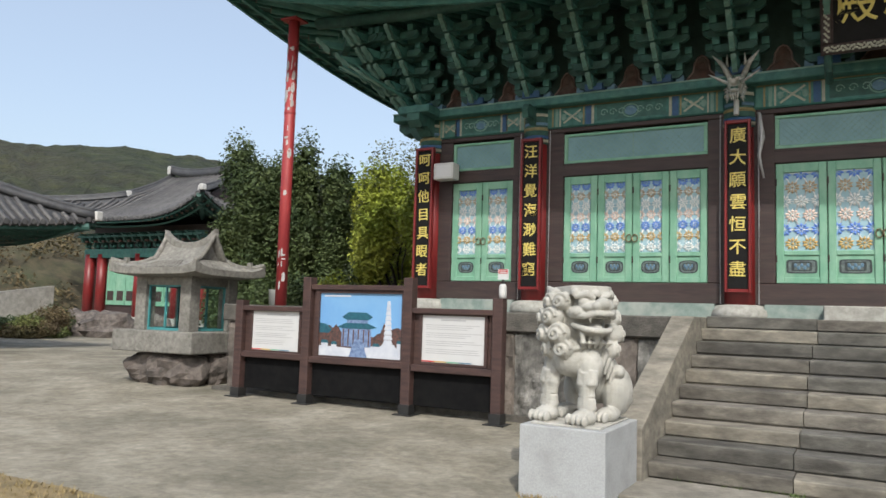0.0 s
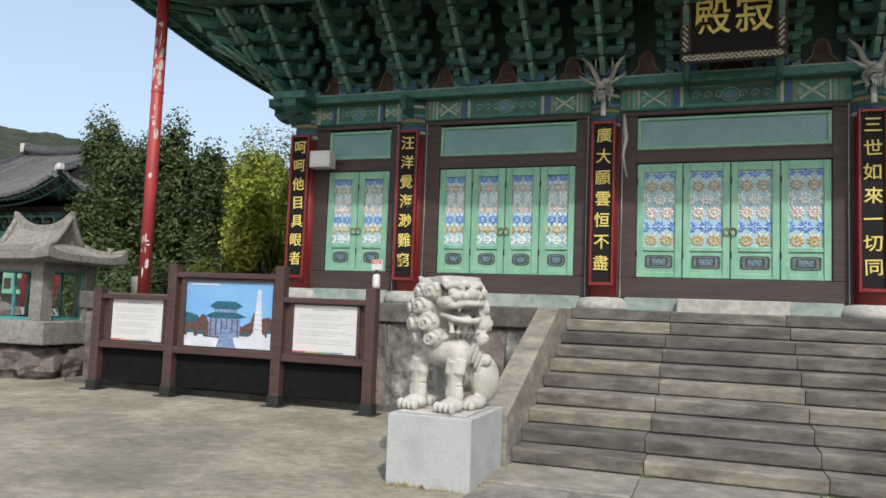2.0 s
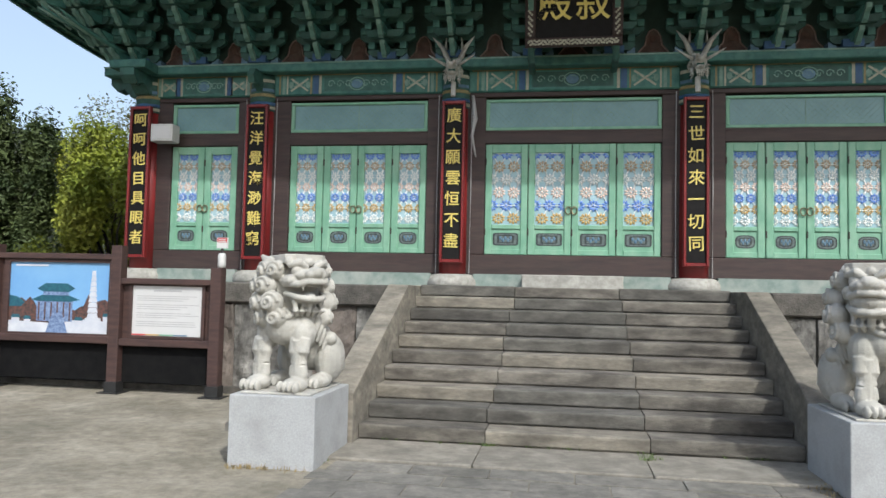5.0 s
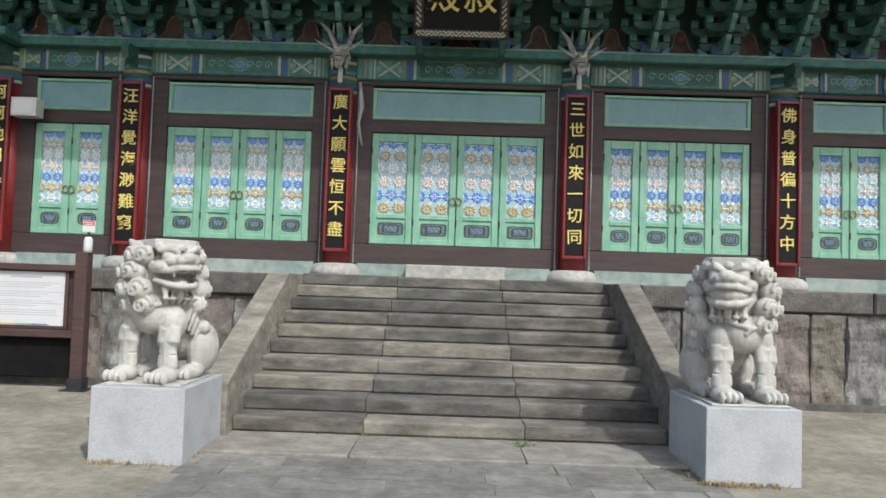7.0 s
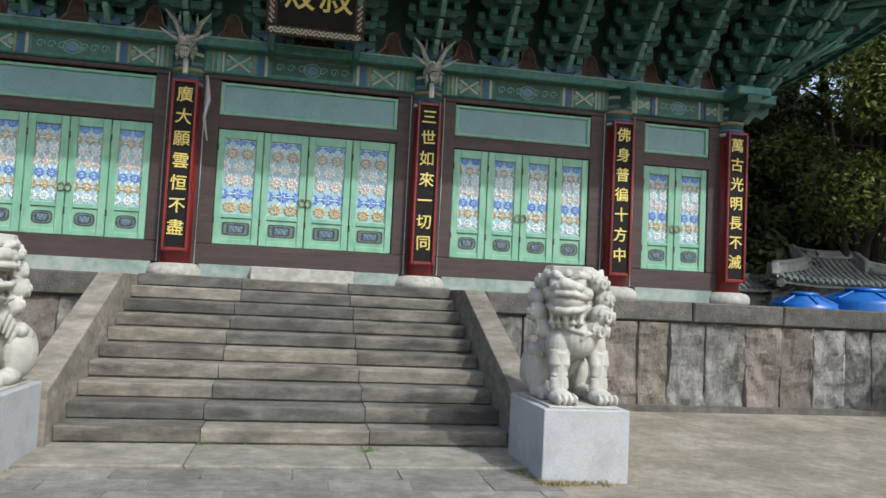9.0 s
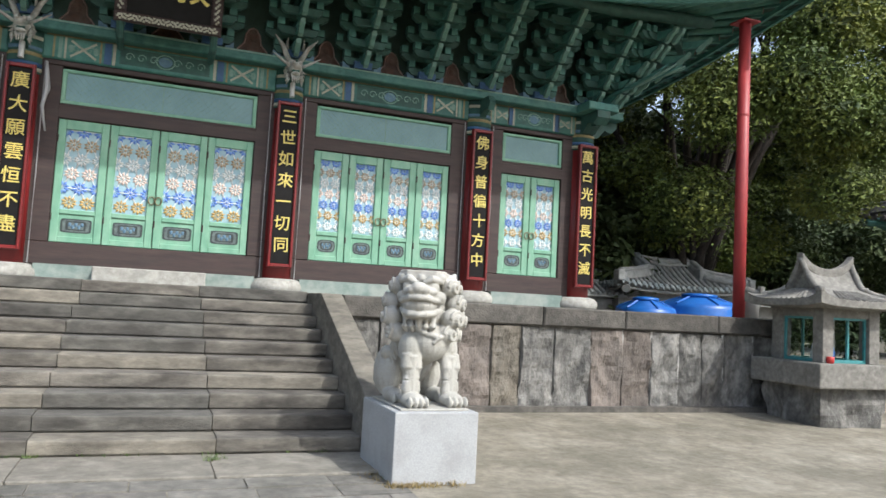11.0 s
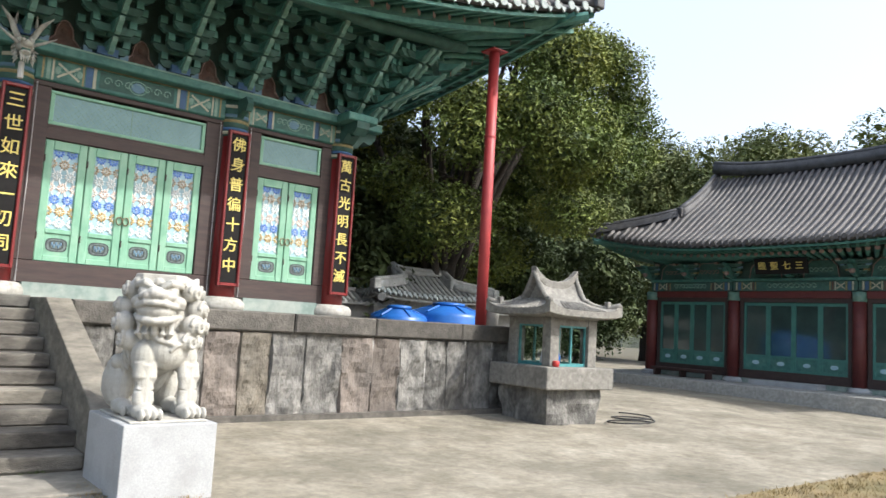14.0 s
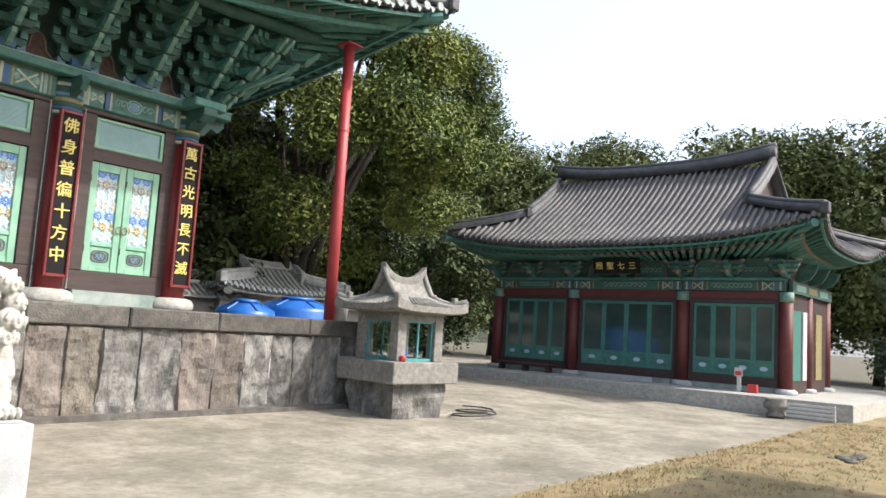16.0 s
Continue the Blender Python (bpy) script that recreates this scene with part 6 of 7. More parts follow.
for i, (ya, yb) in enumerate(zip(CY, CY[1:])):
    a, b = yb + 0.22, ya - 0.22
    part("sill", Shape().box(24.0, 24.25, a, b, 0.5, 0.66), PLINTH, hb)
    part("threshold", Shape().box(23.98, 24.22, a, b, 0.66, 0.94), BROWN, hb)
    part("head_rail", Shape().box(23.95, 24.25, a, b, 3.30, 3.52), DEEPRED, hb)
    part("head_shadow", Shape().box(24.0, 24.2, a, b, 3.16, 3.30), BROWN, hb)
    part("jamb", Shape().box(24.02, 24.2, a, a + 0.12, 0.94, 3.16), BROWN, hb)
    part("jamb", Shape().box(24.02, 24.2, b - 0.12, b, 0.94, 3.16), BROWN, hb)
    w = (b - a - 0.24) / 4
    for k in range(4):
        y0, y1 = a + 0.12 + k * w + 0.003, a + 0.12 + (k + 1) * w - 0.003
        s = Shape().box(24.06, 24.12, y0, y0 + 0.075, 0.94, 3.15).box(24.06, 24.12, y1 - 0.075, y1, 0.94, 3.15).box(24.06, 24.12, y0 + 0.075, y1 - 0.075, 0.94, 1.02).box(24.06, 24.12, y0 + 0.075, y1 - 0.075, 3.05, 3.15).box(24.06, 24.12, y0 + 0.075, y1 - 0.075, 1.36, 1.44)
        dr = part("door", s, MIDGREEN, hb, "muted green glazed door leaf")
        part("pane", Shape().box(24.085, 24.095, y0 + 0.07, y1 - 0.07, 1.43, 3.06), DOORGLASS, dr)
        part("panel", Shape().box(24.08, 24.1, y0 + 0.07, y1 - 0.07, 1.01, 1.37), TEAL, dr)
        part("panel_flower", Shape().ball((24.08, (y0 + y1) / 2, 1.19), (0.012, 0.13, 0.07), nu=10, nv=6), PAPER, dr)
    # lintel painted with bands and scrolls over each bay
    lb = part("lintel", Shape().box(23.9, 24.2, a - 0.2, b + 0.2, 3.53, 3.83), TEALDARK, hb, "green lintel with faded painted scrolls")
    for e, sg in ((a - 0.2, 1), (b + 0.2, -1)):
        for d_, w_, m_ in ((0.10, 0.05, CREAM), (0.18, 0.09, BLUE), (0.30, 0.04, OCHRE), (0.62, 0.04, CREAM), (0.69, 0.06, RUST), (0.78, 0.03, OCHRE)):
            part("painted_band", Shape().box(23.892, 23.9, min(e + sg * d_, e + sg * (d_ + w_)), max(e + sg * d_, e + sg * (d_ + w_)), 3.55, 3.81), m_, lb)
        s = Shape()
        for ang in (38, -38):
            s.box(-0.012, 0.0, -0.15, 0.15, -0.016, 0.016, pose(23.892, e + sg * 0.48, 3.68, ang, 0, 0))
        part("crossed_ribbon", s, CREAM, lb)
    s = Shape()
    for k in range(9):
        yc = a + (b - a) * (0.30 + 0.05 * k)
        s.tube([(23.895, yc + 0.09 * math.cos(t) * (1 - t / 9), 3.68 + 0.10 * math.sin(t) * (1 - t / 9)) for t in span(0, 6.5, 12)], 0.014, 5)
    tagged(part("scroll", s, TEALPALE, lb), kind="stuff")
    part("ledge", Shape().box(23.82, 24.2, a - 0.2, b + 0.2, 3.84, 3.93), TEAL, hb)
    # painted boards between the brackets
    for yc in (a + (b - a) * 0.25, a + (b - a) * 0.75):
        nb_ = part("painted_niche", Shape().prism([(yc - 0.55, 3.95), (yc - 0.5, 4.3), (yc - 0.3, 4.5), (yc + 0.3, 4.5), (yc + 0.5, 4.3), (yc + 0.55, 3.95)], 0, 0.03).moved(Matrix.Translation((23.97, 0, 0))), TEALDARK, hb, "faded painted board between brackets")
        part("niche_rim", Shape().tube([(23.965, yc + d_, z_) for d_, z_ in ((-0.55, 3.95), (-0.5, 4.3), (-0.3, 4.5), (0.3, 4.5), (0.5, 4.3), (0.55, 3.95))], 0.016, 5), RAFTEREND, nb_)
        sw = Shape()
        for k in range(5):
            sw.tube([(23.963, yc + (k - 2) * 0.15 + 0.08 * math.cos(t) * (1 - t / 9), 4.18 + 0.09 * math.sin(t) * (1 - t / 9)) for t in span(0, 6.5, 10)], 0.013, 5)
        tagged(part("scroll", sw, (RAFTEREND, TEALPALE)[int(yc * 3) % 2], nb_), kind="stuff")
for y in list(CY) + [1.56, -2.1, -5.7]:
    bs = part("bracket_set", Shape().prism([(23.9, 3.93), (23.62, 3.97), (23.50, 4.06), (23.62, 4.10), (23.40, 4.16), (23.32, 4.27), (23.48, 4.30), (23.3, 4.42), (24.1, 4.42), (24.1, 3.93)], y - 0.07, y + 0.07, "y"), TEAL, hb)
    for k, (w_, z_) in enumerate(((0.30, 4.02), (0.42, 4.17), (0.52, 4.31))):
        part("arm", Shape().prism([(y - w_, z_ + 0.10), (y - w_ * 0.8, z_), (y + w_ * 0.8, z_), (y + w_, z_ + 0.10)], 0, 0.10).moved(Matrix.Translation((23.80 - 0.12 * k, 0, 0))), TEALDARK, bs)
        part("arm_edge", Shape().box(23.792 - 0.12 * k, 23.80 - 0.12 * k, y - w_, y + w_, z_ + 0.085, z_ + 0.10), TONGUEGREEN, bs)
        for q in (-1, 1):
            part("block", Shape().box(23.78 - 0.12 * k, 23.92 - 0.12 * k, y + q * w_ * 0.86 - 0.06, y + q * w_ * 0.86 + 0.06, z_ + 0.10, z_ + 0.17), (OCHRE, SKYBLUE, RAFTEREND)[k], bs)
    part("cheek", Shape().ball((23.5, y, 4.1), (0.10, 0.09, 0.09), nu=10, nv=6), RAFTEREND, bs)
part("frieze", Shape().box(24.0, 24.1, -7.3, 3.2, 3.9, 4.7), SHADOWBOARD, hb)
part("end_wall", Shape().box(24.2, 28.4, -7.34, -7.22, 0.5, 4.6), BROWN, hb)
part("end_lintel", Shape().box(24.05, 28.5, -7.46, -7.342, 3.5, 3.85), TEALDARK, hb)
for x in (24.9, 26.2, 27.5):
    part("painted_band", Shape().box(x - 0.5, x + 0.5, -7.468, -7.46, 3.58, 3.77), (TEALPALE, CREAM, OCHRE)[int(x) % 3], hb)
    part("bracket_set", Shape().prism([(-7.34, 3.86), (-7.7, 3.95), (-7.85, 4.15), (-7.95, 4.4), (-7.34, 4.4)], x - 0.08, x + 0.08), TEALDARK, hb)
part("end_wall", Shape().box(24.2, 28.4, 3.14, 3.24, 0.5, 4.6), BROWN, hb)
for x0, x1, m_, m2 in ((24.3, 25.2, MIDGREEN, None), (25.45, 25.85, SHEETWHITE, None), (26.9, 27.6, OCHRE, None)):
    part("side_panel", Shape().box(x0, x1, -7.38, -7.345, 0.9, 3.0), m_, hb)
tiled_roof(hb, MB, 6.45, 3.95, 4.92, 0.62, 0.30, 7.95, 4.1, 0.44, 0.235, 0.3, 1.9, drop=0.72)
nm = thing("side_hall_name_board", (23.3, -2.06, 4.1), "small black name board with gold strokes", "signboard")
part("panel", Shape().box(-0.85, 0.85, -0.03, 0.03, 0, 0.5).moved(pose(23.35, -2.06, 4.02, 0, 0, -90) @ pose(0, 0, 0, 14, 0, 0)), BLACK, nm)
for i, ch in enumerate("殿聖七三"):
    part("character", glyphs(ch, 0.27, 0.002).moved(pose(23.35, -2.06, 4.02, 0, 0, -90) @ pose(0, 0, 0, 14, 0, 0) @ pose(-0.6 + 0.4 * i, -0.042, 0.25)), GOLD, nm)
st = thing("stepping_stone", (22.3, -2.1, 0.5), "long grey granite step before the doors", "step")
part("block", Shape().box(23.35, 23.9, -3.2, -1.0, 0.49, 0.66), GRANITE, st, bevel=0.02)
bn = thing("low_bench", (23.5, 1.5, 0.5), "low dark timber bench before the doors", "bench")
part("seat", Shape().box(23.3, 23.75, 0.4, 2.7, 0.74, 0.80), BOARDWOOD, bn)
for y in (0.5, 1.5, 2.55):
    part("leg", Shape().box(23.35, 23.7, y, y + 0.07, 0.5, 0.74), BOARDWOOD, bn)
jar = thing("stone_jar", (21.55, -7.75, 0.03), "squat grey stone jar beside the terrace", "jar")
part("body", Shape().lathe([(0.24, 0.03), (0.26, 0.10), (0.17, 0.16), (0.30, 0.26), (0.32, 0.36), (0.25, 0.46), (0.28, 0.50), (0.21, 0.50), (0.17, 0.38)], 21.55, -7.75, 20), LANTERNSTONE, jar, "", True)
gr = thing("grey_bench_rack", (21.6, -8.4, 0.0), "low slatted grey metal rack by the terrace", "rack")
for i in range(4):
    part("slat", Shape().box(21.5, 21.56, -9.2, -7.9, 0.08 + 0.10 * i, 0.13 + 0.10 * i), WHITEPAINT, gr)
for y in (-9.15, -7.95):
    part("leg", Shape().box(21.56, 21.6, y - 0.03, y + 0.03, 0.0, 0.46), WHITEPAINT, gr)
ext = thing("hydrant_sign", (23.3, -6.3, 0.5), "small red and white extinguisher stand", "extinguisher")
part("post", Shape().box(23.2, 23.3, -6.25, -6.15, 0.5, 0.95), WHITEPAINT, ext)
part("plate", Shape().box(23.18, 23.2, -6.32, -6.08, 0.95, 1.2), WHITEPAINT, ext)
part("red_plate", Shape().box(23.16, 23.178, -6.29, -6.11, 0.98, 1.1), SIGNRED, ext)
part("cabinet", Shape().box(23.2, 23.36, -6.72, -6.45, 0.5, 0.74), SIGNRED, ext, bevel=0.015)


# ---- halls beyond the yard on the other side ----
fl = thing("far_hall", (-36, 24, 0), "tiled temple hall with white ridge ends and red columns", "temple")
part("terrace", Shape().box(-41.8, -29.2, 13.2, 25.6, -0.1, 1.05), BASESTONE, fl)
for i in range(4):
    part("step", Shape().box(-41.0, -32.0, 11.9 + 0.33 * i, 13.3, -0.1, 0.26 * (i + 1)), BASESTONE, fl)
part("wall", Shape().box(-40.2, -30.7, 15.5, 23.4, 1.05, 6.2), BROWN, fl)
for x in (-40.2, -39.1, -35.9, -32.9, -30.8):
    part("column", Shape().lathe([(0.3, 1.05), (0.28, 4.6)], x, 15.3, 16), RED, fl, "", True)
for a, b in ((-38.75, -36.3), (-35.5, -33.2), (-32.5, -31.2)):
    for k in range(3):
        w = (b - a) / 3
        d_ = part("door", Shape().box(a + k * w + 0.02, a + (k + 1) * w - 0.02, 15.40, 15.48, 1.7, 4.1), JADE, fl)
        part("panel", Shape().box(a + k * w + 0.15, a + (k + 1) * w - 0.15, 15.37, 15.40, 1.95, 2.5), BROWN, d_)
part("lintel", Shape().box(-40.5, -30.4, 15.1, 15.4, 4.4, 4.9), TEAL, fl)
for i in range(14):
    x = -40.2 + 9.4 * i / 13
    bs = part("bracket_set", Shape().prism([(15.3, 4.9), (15.0, 4.98), (14.9, 5.15), (15.0, 5.2), (14.7, 5.3), (14.6, 5.5), (14.75, 5.55), (14.4, 5.75), (15.3, 5.8)], x - 0.07, x + 0.07), TEALDARK, fl)
    for k in range(3):
        part("arm", Shape().box(x - 0.22 - 0.05 * k, x + 0.22 + 0.05 * k, 15.05 - 0.22 * k, 15.17 - 0.22 * k, 5.0 + 0.26 * k, 5.12 + 0.26 * k), (TEAL, RUST, TEALDARK)[k], bs)
tiled_roof(fl, pose(-35.45, 19.4, 0), 6.15, 6.0, 6.35, 1.25, 0.35, 9.75, 3.0, 0.5, 0.33, 0.42, 2.2, rows_front=False, soffit=TEALDARK, plaster=PLASTER)
rp = thing("concrete_wall", (-41, 12, 0), "low grey concrete wall beside the steps", "wall")
part("block", Shape().prism([(11.2, 0), (14.5, 0), (14.5, 2.7), (11.2, 2.2)], -42.6, -42.2), WALLPLASTER, rp)
nf = thing("near_side_hall", (-26.2, -4.6, 0), "low building with a grey tiled roof beside the yard", "building")
part("wall", Shape().box(-28.6, -24.2, -9.0, -1.6, 0, 4.0), WALLPLASTER, nf)
part("terrace", Shape().box(-30.0, -22.6, -10.2, -0.6, -0.1, 0.45), BASESTONE, nf)
for y in (-8.8, -5.4, -1.8):
    part("column", Shape().lathe([(0.2, 0.45), (0.19, 3.5)], -24.0, y, 16), RED, nf, "", True)
tiled_roof(nf, pose(-26.25, -4.7, 0, 0, 0, 90), 6.55, 3.9, 3.95, 0.52, 0.28, 7.0, 4.0, 0.46, 0.27, 0.36, 1.9, soffit=TEALDARK, plaster=PLASTER)


# ---- plants ----
def leaf_mat(name, a, b, c):
    m = mat(name, a, b, 0.5, 0.6, 0.0, island=True, rand=0.22, stain=c, sscale=0.35, amount=0.8, spec=0.25)
    p = m.node_tree.nodes["Principled BSDF"]
    p.inputs["Subsurface Weight"].default_value = 0.0
    return m


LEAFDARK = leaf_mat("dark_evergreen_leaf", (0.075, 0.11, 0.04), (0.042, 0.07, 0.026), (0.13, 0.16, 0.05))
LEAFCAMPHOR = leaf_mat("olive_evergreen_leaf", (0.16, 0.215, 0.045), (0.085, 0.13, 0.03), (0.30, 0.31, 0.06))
LEAFYELLOW = leaf_mat("yellow_green_leaf", (0.36, 0.40, 0.05), (0.20, 0.27, 0.035), (0.44, 0.44, 0.08))
LEAFPALE = leaf_mat("pale_spring_leaf", (0.22, 0.23, 0.085), (0.14, 0.15, 0.06), (0.29, 0.27, 0.10))
LEAFWOOD = leaf_mat("woodland_leaf", (0.165, 0.195, 0.06), (0.09, 0.12, 0.04), (0.25, 0.255, 0.085))
LEAFDRY = leaf_mat("dry_brown_leaf", (0.20, 0.145, 0.075), (0.12, 0.09, 0.05), (0.16, 0.15, 0.06))


def leaves(blobs, count, size, material, name, parent, shell=0.5, flat=0.6, fuzz=0.3):
    """Many small bent leaves scattered through blobs (centre, radii)."""
    r = np.random.RandomState(len(blobs) * 31 + count)
    vol = np.array([b[1][0] * b[1][1] * b[1][2] for b in blobs]) ** 0.8
    pick = r.choice(len(blobs), count, p=vol / vol.sum())
    c = np.array([b[0] for b in blobs])[pick]
    rad = np.array([b[1] for b in blobs])[pick]
    d = r.normal(size=(count, 3))
    d /= np.linalg.norm(d, axis=1)[:, None]
    q = (shell + (1 - shell) * r.rand(count)) ** 0.7 * (1 - fuzz / 2 + fuzz * r.rand(count))
    p = c + d * rad * q[:, None]
    nrm = d * 0.6 + r.normal(size=(count, 3)) * 0.7 + np.array([0, 0, flat])
    nrm /= np.linalg.norm(nrm, axis=1)[:, None]
    t = np.cross(nrm, r.normal(size=(count, 3)))
    t /= np.linalg.norm(t, axis=1)[:, None]
    b_ = np.cross(nrm, t)
    s = size * (0.6 + 0.8 * r.rand(count))[:, None]
    v = np.stack([p - t * s, p + b_ * s * 0.45 + nrm * s * 0.12, p + t * s, p - b_ * s * 0.45 + nrm * s * 0.12], 1).reshape(-1, 3)
    f = np.arange(count * 4).reshape(-1, 4)
    me = bpy.data.meshes.new(name)
    me.from_pydata(v.tolist(), [], f.tolist())
    me.materials.append(material)
    return part(name, me, None, parent)


def limbs(base, tips, r0, parent, seed):
    q = random.Random(seed)
    base = Vector(base)
    s = Shape()
    mid = Vector((base.x + q.uniform(-0.2, 0.2), base.y + q.uniform(-0.2, 0.2), base.z + (min(t[2] for t in tips) - base.z) * 0.55))
    s.tube([base - Vector((0, 0, 0.1)), base.lerp(mid, 0.5) + Vector((q.uniform(-0.1, 0.1), 0, 0)), mid], [r0 * 1.25, r0, r0 * 0.9], 10)
    for t in tips:
        t = Vector(t)
        k = mid.lerp(t, 0.5) + Vector((q.uniform(-0.3, 0.3), q.uniform(-0.3, 0.3), q.uniform(0.1, 0.5)))
        s.tube([mid - Vector((0, 0, 0.1)), mid.lerp(k, 0.5) + Vector((0, 0, 0.1)), k, t], [r0 * 0.6, r0 * 0.45, r0 * 0.3, r0 * 0.08], 7)
        for _ in range(4):
            u = k.lerp(t, q.uniform(0.1, 0.8))
            e = u + Vector((q.uniform(-1, 1), q.uniform(-1, 1), q.uniform(0.1, 0.9))) * min((t - mid).length * 0.3, 1.1)
            s.tube([u, u.lerp(e, 0.5) + Vector((0, 0, 0.08)), e], [r0 * 0.16, r0 * 0.1, r0 * 0.03], 5)
    return part("trunk", s, BARK, parent, "", True)


def tree(x, y, h, spread, seed, material, count, size, low, label, zbase=0.0, group="", r0=0.2, blobs_n=16, shell=0.45, inner=0, fuzz=0.3, fill=0.75):
    q = random.Random(seed)
    tr = thing("tree", (x, y, zbase), label, "tree", group)
    blobs, tips = [], []
    for i in range(blobs_n):
        a, e = q.uniform(0, 2 * math.pi), q.uniform(-0.9, 1.0)
        rr = math.sqrt(max(0, 1 - e * e * 0.85)) * q.uniform(0.45, 0.85)
        cz = zbase + low + (h - low) * (0.5 + 0.42 * e)
        c = (x + spread * rr * math.cos(a), y + spread * rr * math.sin(a), cz)
        k = q.uniform(0.30, 0.44)
        blobs.append((c, (spread * k, spread * k, (h - low) * k * 0.55)))
        if i % 2 == 0:
            tips.append(c)
    limbs((x, y, zbase), tips, r0, tr, seed)
    leaves(blobs, count, size, material, "crown", tr, shell, fuzz=fuzz)
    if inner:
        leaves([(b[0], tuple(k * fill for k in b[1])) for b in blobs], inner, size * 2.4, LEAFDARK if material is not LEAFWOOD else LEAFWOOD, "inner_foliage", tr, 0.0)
    return tr


# the great evergreen beside the hall
big = thing("tree", (17.2, 6.5, 0), "great spreading evergreen tree with olive leaves behind the terrace", "tree")
q = random.Random(11)
BB, TT = [], []
for i in range(60):
    a, e = q.uniform(0, 2 * math.pi), q.uniform(-0.95, 1.0)
    rr = math.sqrt(1 - e * e * 0.9) * q.uniform(0.62, 0.95)
    c = (17.4 + 5.3 * rr * math.cos(a), 5.4 + 4.6 * rr * math.sin(a), 8.3 + 4.4 * e)
    k = q.uniform(0.9, 1.55)
    BB.append((c, (k * 1.15, k * 1.15, k * 0.75)))
    if i % 3 == 0:
        TT.append(c)
for c, k in (((23.4, 5.0, 12.3), 1.4), ((24.4, 5.2, 11.3), 1.2), ((22.4, 4.8, 12.6), 1.2), ((23.9, 4.4, 10.0), 1.2), ((22.6, 3.6, 8.4), 1.2), ((20.6, 4.4, 12.2), 1.3)):
    BB.append((c, (k * 1.15, k * 1.15, k * 0.75)))
limbs((17.0, 6.8, 0.0), TT, 0.42, big, 3)
limbs((16.2, 6.4, 0.0), TT[::2], 0.3, big, 4)
leaves(BB, 180000, 0.07, LEAFCAMPHOR, "crown", big, 0.3)
# darker leaves inside the olive crown put its inner shade into colour
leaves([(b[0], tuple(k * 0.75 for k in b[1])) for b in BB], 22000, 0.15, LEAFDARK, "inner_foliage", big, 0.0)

for i, (x, y, h, sp) in enumerate(((-20.6, 7.6, 7.7, 1.8), (-18.7, 7.0, 7.4, 1.7), (-17.2, 7.6, 7.6, 1.5), (-21.5, 10, 7.3, 1.9))):
    tree(x, y, h, sp, 20 + i, LEAFDARK, 26000, 0.072, 0.6, "dense dark evergreen tree behind the poles", group="evergreens beside the hall", r0=0.13, blobs_n=20, shell=0.3, inner=3000)
tree(-15.0, 11.0, 8.2, 2.3, 31, LEAFPALE, 9000, 0.065, 3.0, "sparse pale tree in spring leaf", r0=0.12, blobs_n=18)
tree(-17.4, 13.0, 8.0, 2.4, 37, LEAFPALE, 7000, 0.07, 3.4, "sparse pale tree in spring leaf", r0=0.12, blobs_n=16)
tree(-12.7, 6.0, 5.5, 1.5, 33, LEAFYELLOW, 15000, 0.085, 1.4, "bright yellow-green shrub tree beside the hall", r0=0.1, blobs_n=22, shell=0.3)
tree(-14.8, 8.2, 6.8, 1.5, 35, LEAFYELLOW, 5000, 0.075, 3.0, "yellow-green tree behind the shrubs", r0=0.1, blobs_n=14)
tree(-33.5, 36, 12.5, 4.0, 36, LEAFDARK, 6000, 0.22, 4.0, "dark round tree behind the far roof", r0=0.2, blobs_n=16)


def shrub(x, y, r, h, material, count, size, label, seed, group="", zb=0.0):
    q = random.Random(seed)
    sh = thing("shrub", (x, y, zb), label, "shrub", group)
    blobs = [((x + q.uniform(-0.5, 0.5) * r, y + q.uniform(-0.5, 0.5) * r, zb + h * q.uniform(0.25, 0.72)), (r * q.uniform(0.4, 0.62), r * q.uniform(0.4, 0.62), h * q.uniform(0.26, 0.36))) for _ in range(7)]
    limbs((x, y, zb), [b[0] for b in blobs], 0.04, sh, seed)
    leaves(blobs, count, size, material, "foliage", sh, 0.4)
    return sh


for i, (x, y, r, h, m_) in enumerate(((-13.4, 3.4, 0.8, 2.9, LEAFYELLOW), (-15.0, 3.6, 0.9, 2.7, LEAFDARK), (-12.6, 2.6, 0.7, 2.5, LEAFYELLOW), (-16.4, 4.4, 1.2, 3.0, LEAFDARK), (-18.6, 4.4, 1.4, 2.9, LEAFDARK), (-14.0, 5.2, 1.1, 3.3, LEAFDARK))):
    shrub(x, y, r, h, m_, 2600, 0.07, "clipped green shrub at the foot of the trees", 50 + i, "shrubs beside the terrace")
for i in range(6):
    k = i % 2
    shrub(-32.2 + 1.4 * k + 0.4 * math.sin(i), (5.0, 6.2, 7.4)[i // 2] + 0.5 * math.sin(i * 2.0), rng.uniform(0.9, 1.3), rng.uniform(1.0, 1.6) - 0.25 * k + (0.5 if i > 3 else 0), (LEAFDARK, LEAFDRY, LEAFDARK, LEAFWOOD)[i % 4], 4200, 0.065, "unkempt shrub beside the low building", 70 + i, "shrubs before the low building")
